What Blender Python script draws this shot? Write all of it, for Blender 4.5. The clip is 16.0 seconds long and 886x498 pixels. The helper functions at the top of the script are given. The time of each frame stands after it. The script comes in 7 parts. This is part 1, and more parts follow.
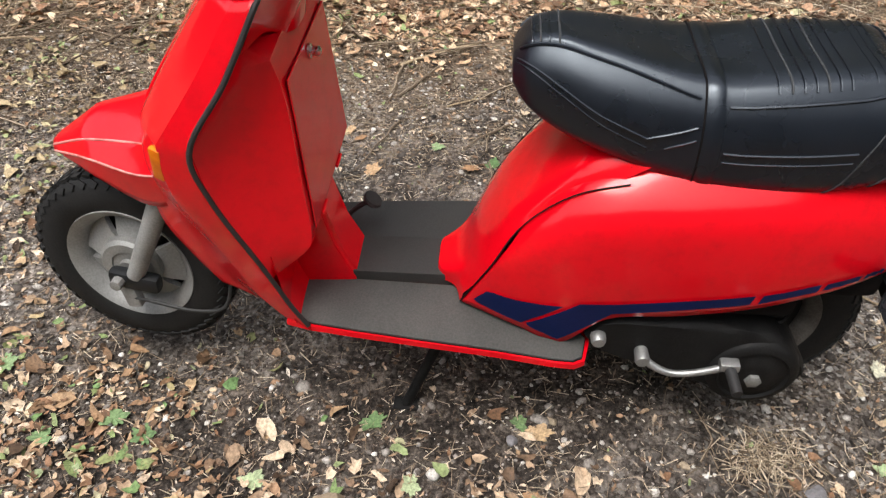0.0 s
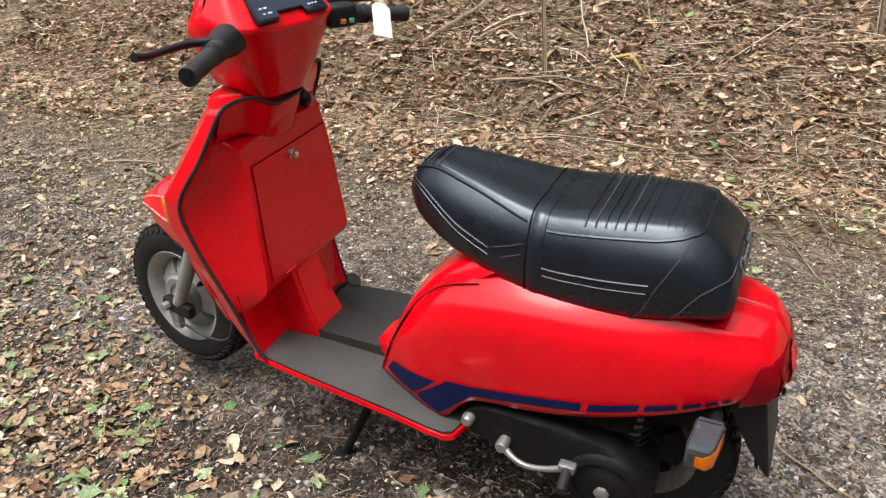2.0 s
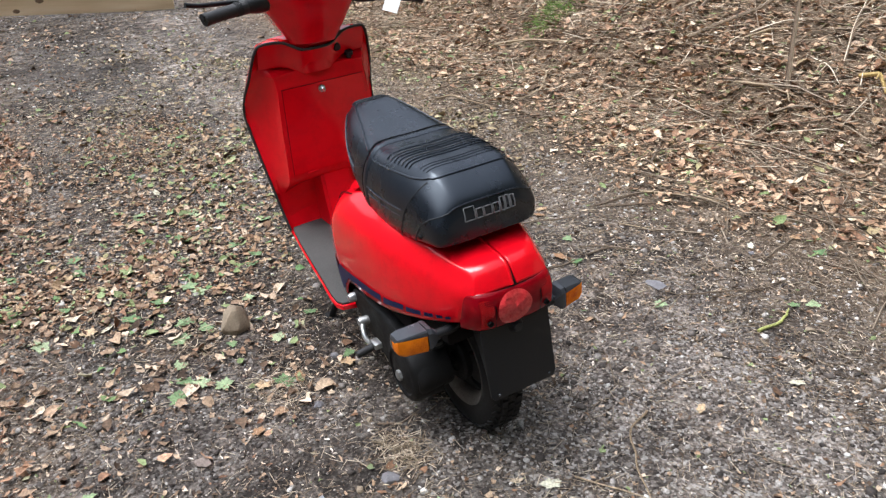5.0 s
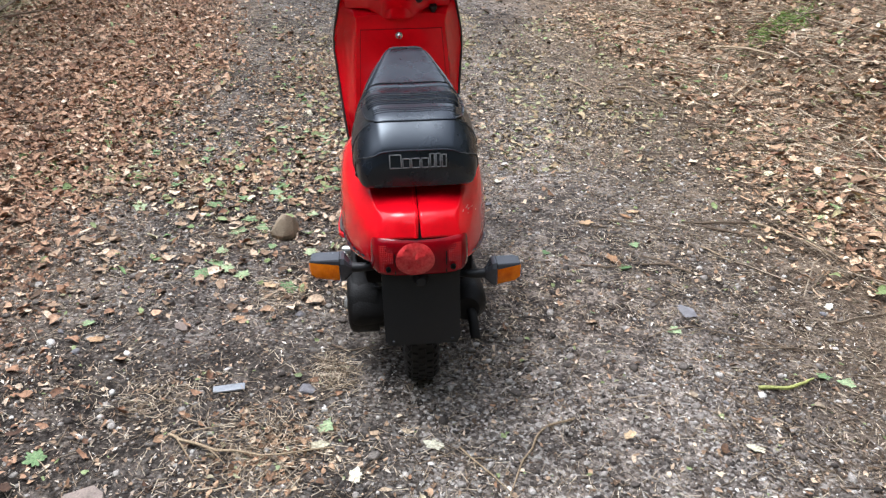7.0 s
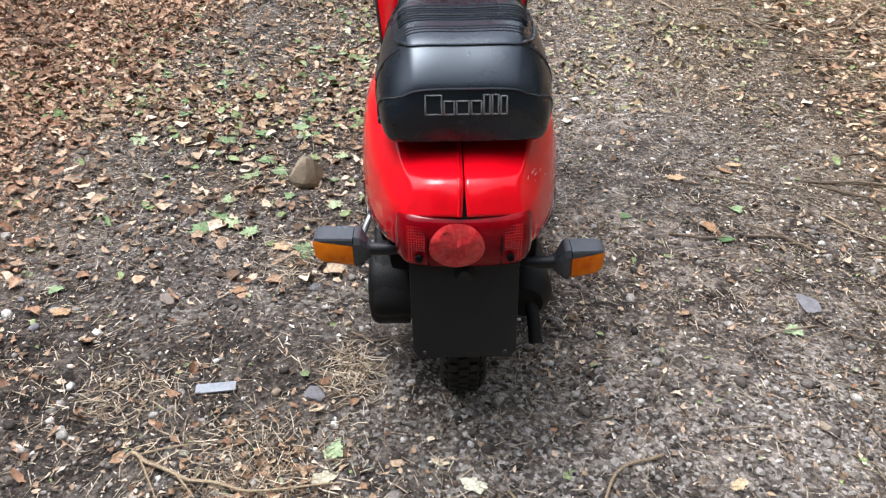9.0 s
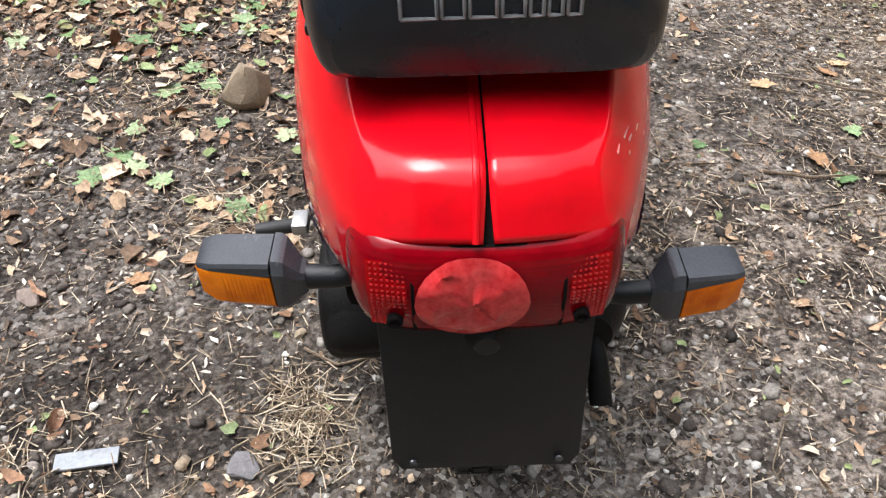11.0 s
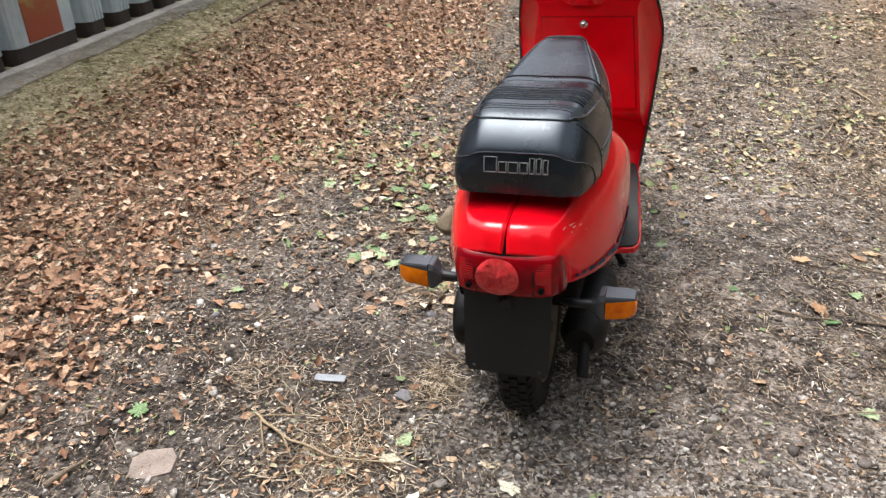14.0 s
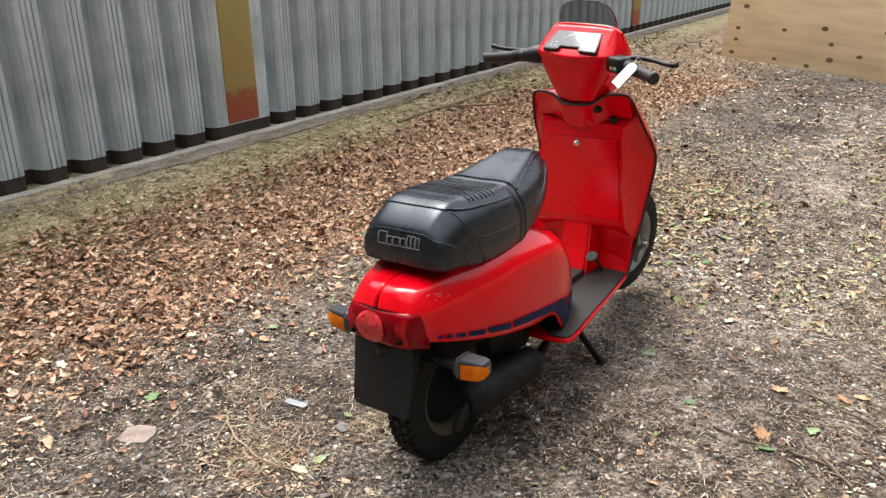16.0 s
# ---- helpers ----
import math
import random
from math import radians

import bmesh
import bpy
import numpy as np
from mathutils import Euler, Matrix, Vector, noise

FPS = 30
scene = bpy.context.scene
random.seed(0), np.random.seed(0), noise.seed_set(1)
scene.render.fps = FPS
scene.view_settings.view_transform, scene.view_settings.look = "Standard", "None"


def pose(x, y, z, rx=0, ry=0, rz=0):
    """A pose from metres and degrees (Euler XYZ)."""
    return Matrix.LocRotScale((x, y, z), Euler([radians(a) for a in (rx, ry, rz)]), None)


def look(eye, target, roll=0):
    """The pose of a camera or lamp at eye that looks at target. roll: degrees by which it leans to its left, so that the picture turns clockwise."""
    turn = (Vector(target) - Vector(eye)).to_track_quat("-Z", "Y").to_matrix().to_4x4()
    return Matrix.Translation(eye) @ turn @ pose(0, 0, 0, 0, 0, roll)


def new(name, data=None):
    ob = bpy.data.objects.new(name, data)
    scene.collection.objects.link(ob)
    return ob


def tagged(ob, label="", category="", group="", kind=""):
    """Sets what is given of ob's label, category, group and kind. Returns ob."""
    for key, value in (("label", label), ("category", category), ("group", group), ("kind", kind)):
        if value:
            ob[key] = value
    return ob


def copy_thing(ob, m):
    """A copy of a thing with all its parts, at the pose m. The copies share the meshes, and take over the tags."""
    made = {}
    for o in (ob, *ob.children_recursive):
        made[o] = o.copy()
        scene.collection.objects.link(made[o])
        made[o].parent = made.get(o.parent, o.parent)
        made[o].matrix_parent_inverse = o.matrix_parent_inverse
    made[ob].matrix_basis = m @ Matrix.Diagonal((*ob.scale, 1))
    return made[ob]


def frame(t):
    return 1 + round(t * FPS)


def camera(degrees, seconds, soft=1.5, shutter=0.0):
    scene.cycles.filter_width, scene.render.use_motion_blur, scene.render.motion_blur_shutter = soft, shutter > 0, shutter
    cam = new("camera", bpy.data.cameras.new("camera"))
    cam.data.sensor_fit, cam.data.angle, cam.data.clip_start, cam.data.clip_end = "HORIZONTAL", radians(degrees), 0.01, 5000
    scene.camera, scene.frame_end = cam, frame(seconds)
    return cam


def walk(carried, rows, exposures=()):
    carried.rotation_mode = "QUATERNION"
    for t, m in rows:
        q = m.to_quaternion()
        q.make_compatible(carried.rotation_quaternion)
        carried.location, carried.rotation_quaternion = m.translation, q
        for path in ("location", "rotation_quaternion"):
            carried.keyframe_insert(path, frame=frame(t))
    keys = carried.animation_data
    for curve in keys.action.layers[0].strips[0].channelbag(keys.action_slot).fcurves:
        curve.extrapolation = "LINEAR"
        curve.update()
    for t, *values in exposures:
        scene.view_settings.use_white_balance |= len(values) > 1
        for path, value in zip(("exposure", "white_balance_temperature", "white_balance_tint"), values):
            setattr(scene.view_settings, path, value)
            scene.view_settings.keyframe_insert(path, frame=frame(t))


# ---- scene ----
cam = camera(59.8, 16.0, soft=1.3, shutter=0.15)
PATH = [
    (0, (-1.068, 0.402, 1.19), (0.474, 0.519, -0.079), -0.2),
    (0.5, (-1.089, 0.224, 1.202), (0.514, 0.569, 0.056), -3.1),
    (1, (-1.137, 0.069, 1.235), (0.476, 0.615, 0.187), -3.8),
    (1.5, (-1.234, -0.137, 1.253), (0.362, 0.559, 0.269), -2.0),
    (2, (-1.229, -0.274, 1.25), (0.36, 0.512, 0.324), -1.2),
    (2.5, (-1.19, -0.435, 1.269), (0.338, 0.483, 0.361), -0.8),
    (3, (-1.206, -0.638, 1.284), (0.219, 0.441, 0.388), -1.4),
    (3.2, (-1.221, -0.732, 1.283), (0.167, 0.401, 0.395), -1.3),
    (5.3, (-0.669, -1.531, 1.296), (0.057, 0.084, 0.368), -1.9),
    (5.5, (-0.616, -1.575, 1.287), (0.04, 0.068, 0.353), -1.0),
    (6, (-0.439, -1.645, 1.278), (0.045, 0.052, 0.337), 1.2),
    (6.5, (-0.255, -1.685, 1.262), (0.129, 0.038, 0.324), 4.3),
    (7, (-0.102, -1.744, 1.264), (0.093, -0.001, 0.303), 2.9),
    (7.5, (-0.066, -1.743, 1.261), (0.02, 0.003, 0.289), 1.2),
    (8, (-0.051, -1.715, 1.237), (0.019, 0.019, 0.243), 1.7),
    (8.5, (-0.046, -1.541, 1.169), (0.025, 0.151, 0.105), 2.9),
    (8.7, (-0.058, -1.436, 1.146), (0.007, 0.239, 0.056), 3.0),
    (10.8, (-0.045, -0.702, 0.862), (0.021, 0.763, -0.498), 2.2),
    (11, (-0.043, -0.707, 0.864), (0.029, 0.75, -0.505), 2.4),
    (11.5, (-0.04, -0.74, 0.884), (0.025, 0.717, -0.484), 2.2),
    (12, (-0.037, -0.825, 0.935), (0.0, 0.657, -0.408), 1.8),
    (12.5, (-0.058, -0.979, 1.023), (-0.035, 0.529, -0.29), 2.1),
    (13, (-0.018, -1.19, 1.115), (-0.047, 0.342, -0.17), 3.0),
    (13.5, (0.128, -1.402, 1.184), (-0.104, 0.21, 0.022), 1.3),
    (14, (0.27, -1.514, 1.21), (-0.255, 0.143, 0.222), -1.0),
    (14.5, (0.453, -1.583, 1.247), (-0.319, 0.021, 0.336), -2.1),
    (15, (0.695, -1.658, 1.271), (-0.205, -0.072, 0.452), -1.5),
    (15.5, (0.901, -1.651, 1.273), (-0.102, -0.095, 0.518), -1.7),
    (16, (1.069, -1.506, 1.275), (-0.03, -0.005, 0.539), -0.3),
]
walk(cam, [(t, look(eye, aim, lean)) for t, eye, aim, lean in PATH], [(0, 1.05, 6500, 10), (0.5, 1.13, 6480, 10), (1.5, 1.15, 6450, 10), (3, 1.22, 6450, 10), (5.5, 1.19, 5850, 10), (6.5, 1.28, 5860, 10), (8.5, 1.32, 5900, 10), (11, 1.52, 6200, 10), (13, 1.38, 6150, 10), (14.5, 1.52, 6500, 10), (16, 1.60, 6600, 10)])

# ---- world and light: bright overcast sky over a woodland track ----
world = bpy.data.worlds.new("overcast_sky")
scene.world = world
world.use_nodes = True
wn, wl = world.node_tree.nodes, world.node_tree.links
sky = wn.new("ShaderNodeTexSky")
sky.sky_type, sky.sun_disc = "NISHITA", False
sky.sun_elevation, sky.sun_rotation = radians(70), radians(290)
sky.air_density, sky.dust_density, sky.ozone_density = 1.0, 4.0, 1.0
wash = wn.new("ShaderNodeHueSaturation")
wash.inputs["Saturation"].default_value = 0.28
wl.new(sky.outputs[0], wash.inputs["Color"])
wl.new(wash.outputs[0], wn["Background"].inputs[0])
wn["Background"].inputs[1].default_value = 0.15

sun_data = bpy.data.lights.new("veiled_sun", "SUN")
sun_data.energy, sun_data.angle, sun_data.color = 0.95, radians(28), (1.0, 0.96, 0.9)
sun = new("veiled_sun", sun_data)
sun.matrix_world = look((-1.8, 1.0, 5.0), (0, 0, 0))

# ---- materials ----
def nodes_of(name):
    m = bpy.data.materials.new(name)
    m.use_nodes = True
    return m, m.node_tree.nodes, m.node_tree.links, m.node_tree.nodes["Principled BSDF"]


def ramp(n, stops):
    r = n.new("ShaderNodeValToRGB")
    e = r.color_ramp.elements
    while len(e) < len(stops):
        e.new(0.5)
    for k, (at, c) in zip(e, stops):
        k.position, k.color = at, (*c, 1)
    return r


def noise_of(n, l, scale, detail=4.0, rough=0.6, kind="object"):
    tc = n.new("ShaderNodeTexCoord")
    t = n.new("ShaderNodeTexNoise")
    t.inputs["Scale"].default_value, t.inputs["Detail"].default_value, t.inputs["Roughness"].default_value = scale, detail, rough
    l.new(tc.outputs["Object" if kind == "object" else "Generated"], t.inputs["Vector"])
    return t


def surface(name, lo, hi, rough=(0.4, 0.6), scale=8.0, grain=120.0, bump=0.1, depth=0.002, metal=0.0, coat=0.0, specks=None, level=None):
    """Two scales of variation between two colours, with grain as fine relief."""
    m, n, l, b = nodes_of(name)
    big, fine = noise_of(n, l, scale), noise_of(n, l, grain, 3.0)
    mix = n.new("ShaderNodeMath")
    mix.operation = "MULTIPLY_ADD"
    l.new(fine.outputs["Fac"], mix.inputs[0])
    mix.inputs[1].default_value = 0.45
    sub = n.new("ShaderNodeMath")
    sub.operation = "MULTIPLY"
    l.new(big.outputs["Fac"], sub.inputs[0])
    sub.inputs[1].default_value = 0.55
    l.new(sub.outputs[0], mix.inputs[2])
    stops = [(0.33, lo), (0.67, hi)]
    if specks:
        stops.append((0.74, specks))
    col = ramp(n, stops)
    l.new(mix.outputs[0], col.inputs[0])
    l.new(col.outputs[0], b.inputs["Base Color"])
    rg = n.new("ShaderNodeMapRange")
    rg.inputs["From Min"].default_value, rg.inputs["From Max"].default_value = 0.3, 0.7
    rg.inputs["To Min"].default_value, rg.inputs["To Max"].default_value = rough
    l.new(big.outputs["Fac"], rg.inputs["Value"])
    l.new(rg.outputs[0], b.inputs["Roughness"])
    b.inputs["Metallic"].default_value = metal
    if coat:
        b.inputs["Coat Weight"].default_value, b.inputs["Coat Roughness"].default_value = coat, 0.12
    if level is not None:
        b.inputs["Specular IOR Level"].default_value = level
    if bump:
        bp = n.new("ShaderNodeBump")
        bp.inputs["Strength"].default_value, bp.inputs["Distance"].default_value = bump, depth
        l.new(fine.outputs["Fac"], bp.inputs["Height"])
        l.new(bp.outputs[0], b.inputs["Normal"])
    return m


def scattered(name, stops, rough=0.8, grain=300.0, bump=0.3, source="island", thin=0.0):
    """One colour of the ramp for each loose piece, with grain over it."""
    m, n, l, b = nodes_of(name)
    if source == "island":
        g = n.new("ShaderNodeNewGeometry")
        rnd = g.outputs["Random Per Island"]
    else:
        g = n.new("ShaderNodeObjectInfo")
        rnd = g.outputs["Random"]
    col = ramp(n, stops)
    l.new(rnd, col.inputs[0])
    fine = noise_of(n, l, grain, 4.0, 0.65)
    shade = n.new("ShaderNodeMapRange")
    shade.inputs["From Min"].default_value, shade.inputs["From Max"].default_value = 0.3, 0.7
    shade.inputs["To Min"].default_value, shade.inputs["To Max"].default_value = 0.5, 1.42
    l.new(fine.outputs["Fac"], shade.inputs["Value"])
    mul = n.new("ShaderNodeMix")
    mul.data_type, mul.blend_type = "RGBA", "MULTIPLY"
    mul.inputs["Factor"].default_value = 1.0
    l.new(col.outputs[0], mul.inputs["A"])
    l.new(shade.outputs[0], mul.inputs["B"])
    l.new(mul.outputs["Result"], b.inputs["Base Color"])
    b.inputs["Roughness"].default_value = rough
    b.inputs["Specular IOR Level"].default_value = 0.25
    bp = n.new("ShaderNodeBump")
    bp.inputs["Strength"].default_value, bp.inputs["Distance"].default_value = bump, 0.001
    l.new(fine.outputs["Fac"], bp.inputs["Height"])
    l.new(bp.outputs[0], b.inputs["Normal"])
    return m


def paint(name, base, worn):
    """Old red paint: glossy with fine orange peel, faint swirl of dull patches and dust."""
    m, n, l, b = nodes_of(name)
    big, mid, fine = noise_of(n, l, 3.0, 5.0), noise_of(n, l, 26.0, 6.0, 0.7), noise_of(n, l, 420.0, 2.0)
    col = ramp(n, [(0.30, worn), (0.52, base), (1.0, base)])
    l.new(mid.outputs["Fac"], col.inputs[0])
    l.new(col.outputs[0], b.inputs["Base Color"])
    rg = n.new("ShaderNodeMapRange")
    rg.inputs["From Min"].default_value, rg.inputs["From Max"].default_value = 0.32, 0.68
    rg.inputs["To Min"].default_value, rg.inputs["To Max"].default_value = 0.09, 0.20
    l.new(big.outputs["Fac"], rg.inputs["Value"])
    l.new(rg.outputs[0], b.inputs["Roughness"])
    b.inputs["Specular IOR Level"].default_value = 0.42
    bp = n.new("ShaderNodeBump")
    bp.inputs["Strength"].default_value, bp.inputs["Distance"].default_value = 0.05, 0.0006
    l.new(fine.outputs["Fac"], bp.inputs["Height"])
    bp2 = n.new("ShaderNodeBump")
    bp2.inputs["Strength"].default_value, bp2.inputs["Distance"].default_value = 0.10, 0.004
    l.new(big.outputs["Fac"], bp2.inputs["Height"])
    l.new(bp.outputs[0], bp2.inputs["Normal"])
    l.new(bp2.outputs[0], b.inputs["Normal"])
    return m


RED = paint("red_paint", (0.74, 0.002, 0.010), (0.64, 0.003, 0.010))
PALE_LINE = surface("pale_red_line", (0.62, 0.10, 0.09), (0.80, 0.42, 0.38), (0.2, 0.4), 30, 300, 0.1)
NAVY = surface("navy_decal", (0.004, 0.010, 0.055), (0.008, 0.016, 0.08), (0.35, 0.5), 10, 300, 0.05, level=0.12)
VINYL = surface("black_vinyl", (0.004, 0.005, 0.008), (0.008, 0.0098, 0.015), (0.22, 0.34), 9, 650, 0.25, 0.001, level=0.74)
VINYL.node_tree.nodes["Principled BSDF"].inputs["Specular Tint"].default_value = (0.80, 0.90, 1.0, 1)
STITCH = surface("grey_thread", (0.022, 0.024, 0.027), (0.05, 0.053, 0.057), (0.6, 0.8), 40, 900, 0.3)
RUBBER = surface("tyre_rubber", (0.006, 0.006, 0.0065), (0.018, 0.0175, 0.017), (0.6, 0.85), 16, 240, 0.35, 0.002, level=0.3)
TRIM = surface("black_rubber_trim", (0.012, 0.012, 0.012), (0.03, 0.03, 0.03), (0.5, 0.7), 20, 300, 0.2)
PLASTIC = surface("black_plastic", (0.005, 0.006, 0.007), (0.012, 0.013, 0.015), (0.38, 0.55), 14, 500, 0.25, 0.001, level=0.38)
GRIPS = surface("dark_grip_rubber", (0.010, 0.010, 0.010), (0.024, 0.024, 0.025), (0.5, 0.7), 30, 500, 0.4, 0.001)
MAT = surface("dark_floor_mat", (0.014, 0.014, 0.013), (0.034, 0.033, 0.031), (0.6, 0.85), 9, 300, 0.4, 0.002, specks=(0.06, 0.055, 0.05))
PRINT = surface("grey_print", (0.11, 0.115, 0.12), (0.19, 0.195, 0.20), (0.5, 0.7), 40, 500, 0.1)
SCUFF = surface("scuffed_floor_mat", (0.035, 0.035, 0.033), (0.085, 0.082, 0.076), (0.7, 0.9), 7, 260, 0.4, 0.002, specks=(0.16, 0.15, 0.13))
ENGINE = surface("dirty_black_engine", (0.003, 0.003, 0.0035), (0.010, 0.0095, 0.009), (0.5, 0.8), 18, 220, 0.4, 0.002, level=0.25)
STEEL = surface("grey_wheel_paint", (0.20, 0.20, 0.195), (0.37, 0.37, 0.36), (0.35, 0.55), 14, 260, 0.2, 0.001, metal=0.25)
HUB = surface("cast_alloy", (0.2, 0.2, 0.19), (0.36, 0.36, 0.35), (0.4, 0.6), 20, 320, 0.35, 0.0015, metal=0.5)
RUSTY = surface("rusty_rim", (0.08, 0.072, 0.064), (0.24, 0.225, 0.205), (0.5, 0.75), 22, 260, 0.4, 0.0015, metal=0.4)
ALLOY = surface("kick_alloy", (0.28, 0.28, 0.275), (0.46, 0.46, 0.45), (0.3, 0.45), 20, 320, 0.2, 0.001, metal=0.7)
CHROME = surface("dull_chrome", (0.5, 0.5, 0.5), (0.65, 0.65, 0.65), (0.15, 0.3), 20, 300, 0.05, 0.001, metal=1.0)
PAPER = surface("white_card", (0.72, 0.72, 0.72), (0.82, 0.82, 0.82), (0.6, 0.8), 12, 300, 0.05)
# near-black for joints; in hollows it puts the shade into the colour
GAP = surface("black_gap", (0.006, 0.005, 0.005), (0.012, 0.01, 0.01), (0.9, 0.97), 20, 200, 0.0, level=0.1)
TAPE = surface("glossy_red_tape", (0.46, 0.008, 0.015), (0.74, 0.07, 0.07), (0.03, 0.10), 40, 200, 0.2, 0.001)
HOUSING = surface("dark_housing", (0.034, 0.036, 0.042), (0.060, 0.064, 0.072), (0.16, 0.3), 14, 400, 0.15, 0.001)


def lens_plastic(name, deep, pale, cell=420.0):
    """Coloured lamp plastic with moulded ribs."""
    m, n, l, b = nodes_of(name)
    tc = n.new("ShaderNodeTexCoord")
    wave = n.new("ShaderNodeTexWave")
    wave.wave_type, wave.bands_direction = "BANDS", "Z"
    wave.inputs["Scale"].default_value = cell / 6.0
    l.new(tc.outputs["Object"], wave.inputs["Vector"])
    spot = noise_of(n, l, 30.0, 3.0)
    col = ramp(n, [(0.3, deep), (0.75, pale)])
    l.new(spot.outputs["Fac"], col.inputs[0])
    l.new(col.outputs[0], b.inputs["Base Color"])
    b.inputs["Roughness"].default_value = 0.10
    b.inputs["Specular IOR Level"].default_value = 0.22
    bp = n.new("ShaderNodeBump")
    bp.inputs["Strength"].default_value, bp.inputs["Distance"].default_value = 0.12, 0.001
    l.new(wave.outputs["Fac"], bp.inputs["Height"])
    l.new(bp.outputs[0], b.inputs["Normal"])
    return m


AMBER = lens_plastic("amber_lens", (0.62, 0.12, 0.002), (0.95, 0.27, 0.005))
RUBY = lens_plastic("red_lens", (0.16, 0.0, 0.004), (0.28, 0.001, 0.006))
REFLEX = lens_plastic("red_reflector", (0.36, 0.001, 0.003), (0.52, 0.002, 0.005), 1600.0)
STUD = surface("red_studs", (0.40, 0.008, 0.012), (0.52, 0.018, 0.02), (0.12, 0.25), 60, 300, 0.05)


def smoked():
    m, n, l, b = nodes_of("smoked_screen")
    b.inputs["Base Color"].default_value = (0.42, 0.42, 0.44, 1)
    b.inputs["Roughness"].default_value = 0.04
    b.inputs["Transmission Weight"].default_value = 1.0
    b.inputs["IOR"].default_value = 1.1
    return m


def dial_glass():
    m, n, l, b = nodes_of("dial_glass")
    b.inputs["Base Color"].default_value = (0.008, 0.016, 0.036, 1)
    b.inputs["Roughness"].default_value = 0.05
    b.inputs["IOR"].default_value = 1.5
    b.inputs["Coat Weight"].default_value = 0.0
    b.inputs["Coat Roughness"].default_value = 0.02
    return m


SMOKE, DIAL = smoked(), dial_glass()
MARK = surface("white_dial_print", (0.6, 0.62, 0.65), (0.75, 0.76, 0.78), (0.5, 0.6), 20, 200, 0.0)


def earth():
    """Trodden earth and fine gravel: brown soil, greyer along the wheel tracks, with dark damp patches."""
    m, n, l, b = nodes_of("trodden_earth")
    big, mid, fine, tiny = noise_of(n, l, 0.9, 6.0), noise_of(n, l, 11.0, 8.0, 0.7), noise_of(n, l, 95.0, 6.0, 0.75), noise_of(n, l, 420.0, 3.0, 0.7)
    tc = n.new("ShaderNodeTexCoord")
    vor = n.new("ShaderNodeTexVoronoi")
    vor.inputs["Scale"].default_value = 130.0
    l.new(tc.outputs["Object"], vor.inputs["Vector"])
    c1 = ramp(n, [(0.41, (0.011, 0.0086, 0.0074)), (0.5, (0.076, 0.061, 0.051)), (0.60, (0.34, 0.285, 0.24))])
    add = n.new("ShaderNodeMath")
    add.operation = "ADD"
    half = n.new("ShaderNodeMath")
    half.operation = "MULTIPLY"
    half.inputs[1].default_value = 0.5
    l.new(mid.outputs["Fac"], half.inputs[0])
    half2 = n.new("ShaderNodeMath")
    half2.operation = "MULTIPLY"
    half2.inputs[1].default_value = 0.5
    l.new(fine.outputs["Fac"], half2.inputs[0])
    l.new(half.outputs[0], add.inputs[0])
    l.new(half2.outputs[0], add.inputs[1])
    l.new(add.outputs[0], c1.inputs[0])
    c2 = ramp(n, [(0.0, (0.014, 0.012, 0.011)), (0.4, (0.095, 0.081, 0.071)), (0.75, (0.28, 0.25, 0.225)), (1.0, (0.62, 0.59, 0.55))])
    sep = n.new("ShaderNodeSeparateColor")
    l.new(vor.outputs["Color"], sep.inputs[0])
    l.new(sep.outputs[0], c2.inputs[0])
    grit = n.new("ShaderNodeMapRange")
    grit.inputs["From Min"].default_value, grit.inputs["From Max"].default_value = 0.42, 0.62
    grit.inputs["To Max"].default_value = 0.55
    l.new(big.outputs["Fac"], grit.inputs["Value"])
    mix = n.new("ShaderNodeMix")
    mix.data_type = "RGBA"
    l.new(grit.outputs[0], mix.inputs["Factor"])
    l.new(c1.outputs[0], mix.inputs["A"])
    l.new(c2.outputs[0], mix.inputs["B"])
    # broad darker and paler stretches
    broad = noise_of(n, l, 1.9, 3.0)
    tone = n.new("ShaderNodeMapRange")
    tone.inputs["From Min"].default_value, tone.inputs["From Max"].default_value = 0.36, 0.64
    tone.inputs["To Min"].default_value, tone.inputs["To Max"].default_value = 0.6, 1.4
    l.new(broad.outputs["Fac"], tone.inputs["Value"])
    # damp dark soil on the west side of the track, pale worn gravel on the east
    side_x = n.new("ShaderNodeSeparateXYZ")
    l.new(tc.outputs["Object"], side_x.inputs[0])
    across = n.new("ShaderNodeMath")
    across.operation = "MULTIPLY_ADD"
    l.new(broad.outputs["Fac"], across.inputs[0])
    across.inputs[1].default_value = 0.5
    l.new(side_x.outputs["X"], across.inputs[2])
    worn = n.new("ShaderNodeFloatCurve")
    worn_map = n.new("ShaderNodeMapRange")
    worn_map.inputs["From Min"].default_value, worn_map.inputs["From Max"].default_value = -1.25, 2.25
    l.new(across.outputs[0], worn_map.inputs["Value"])
    line = worn.mapping.curves[0]
    for at, tall in ((0.15, 0.52), (0.32, 0.46), (0.43, 0.58), (0.54, 0.86), (0.66, 0.74), (0.80, 0.52)):
        line.points.new(at, tall)
    line.points[0].location, line.points[-1].location = (0.0, 0.55), (1.0, 0.50)
    worn.mapping.update()
    l.new(worn_map.outputs[0], worn.inputs["Value"])
    lift = n.new("ShaderNodeMath")
    lift.operation = "MULTIPLY"
    lift.inputs[1].default_value = 1.75
    l.new(worn.outputs[0], lift.inputs[0])
    worn = lift
    both_tones = n.new("ShaderNodeMath")
    both_tones.operation = "MULTIPLY"
    l.new(tone.outputs[0], both_tones.inputs[0])
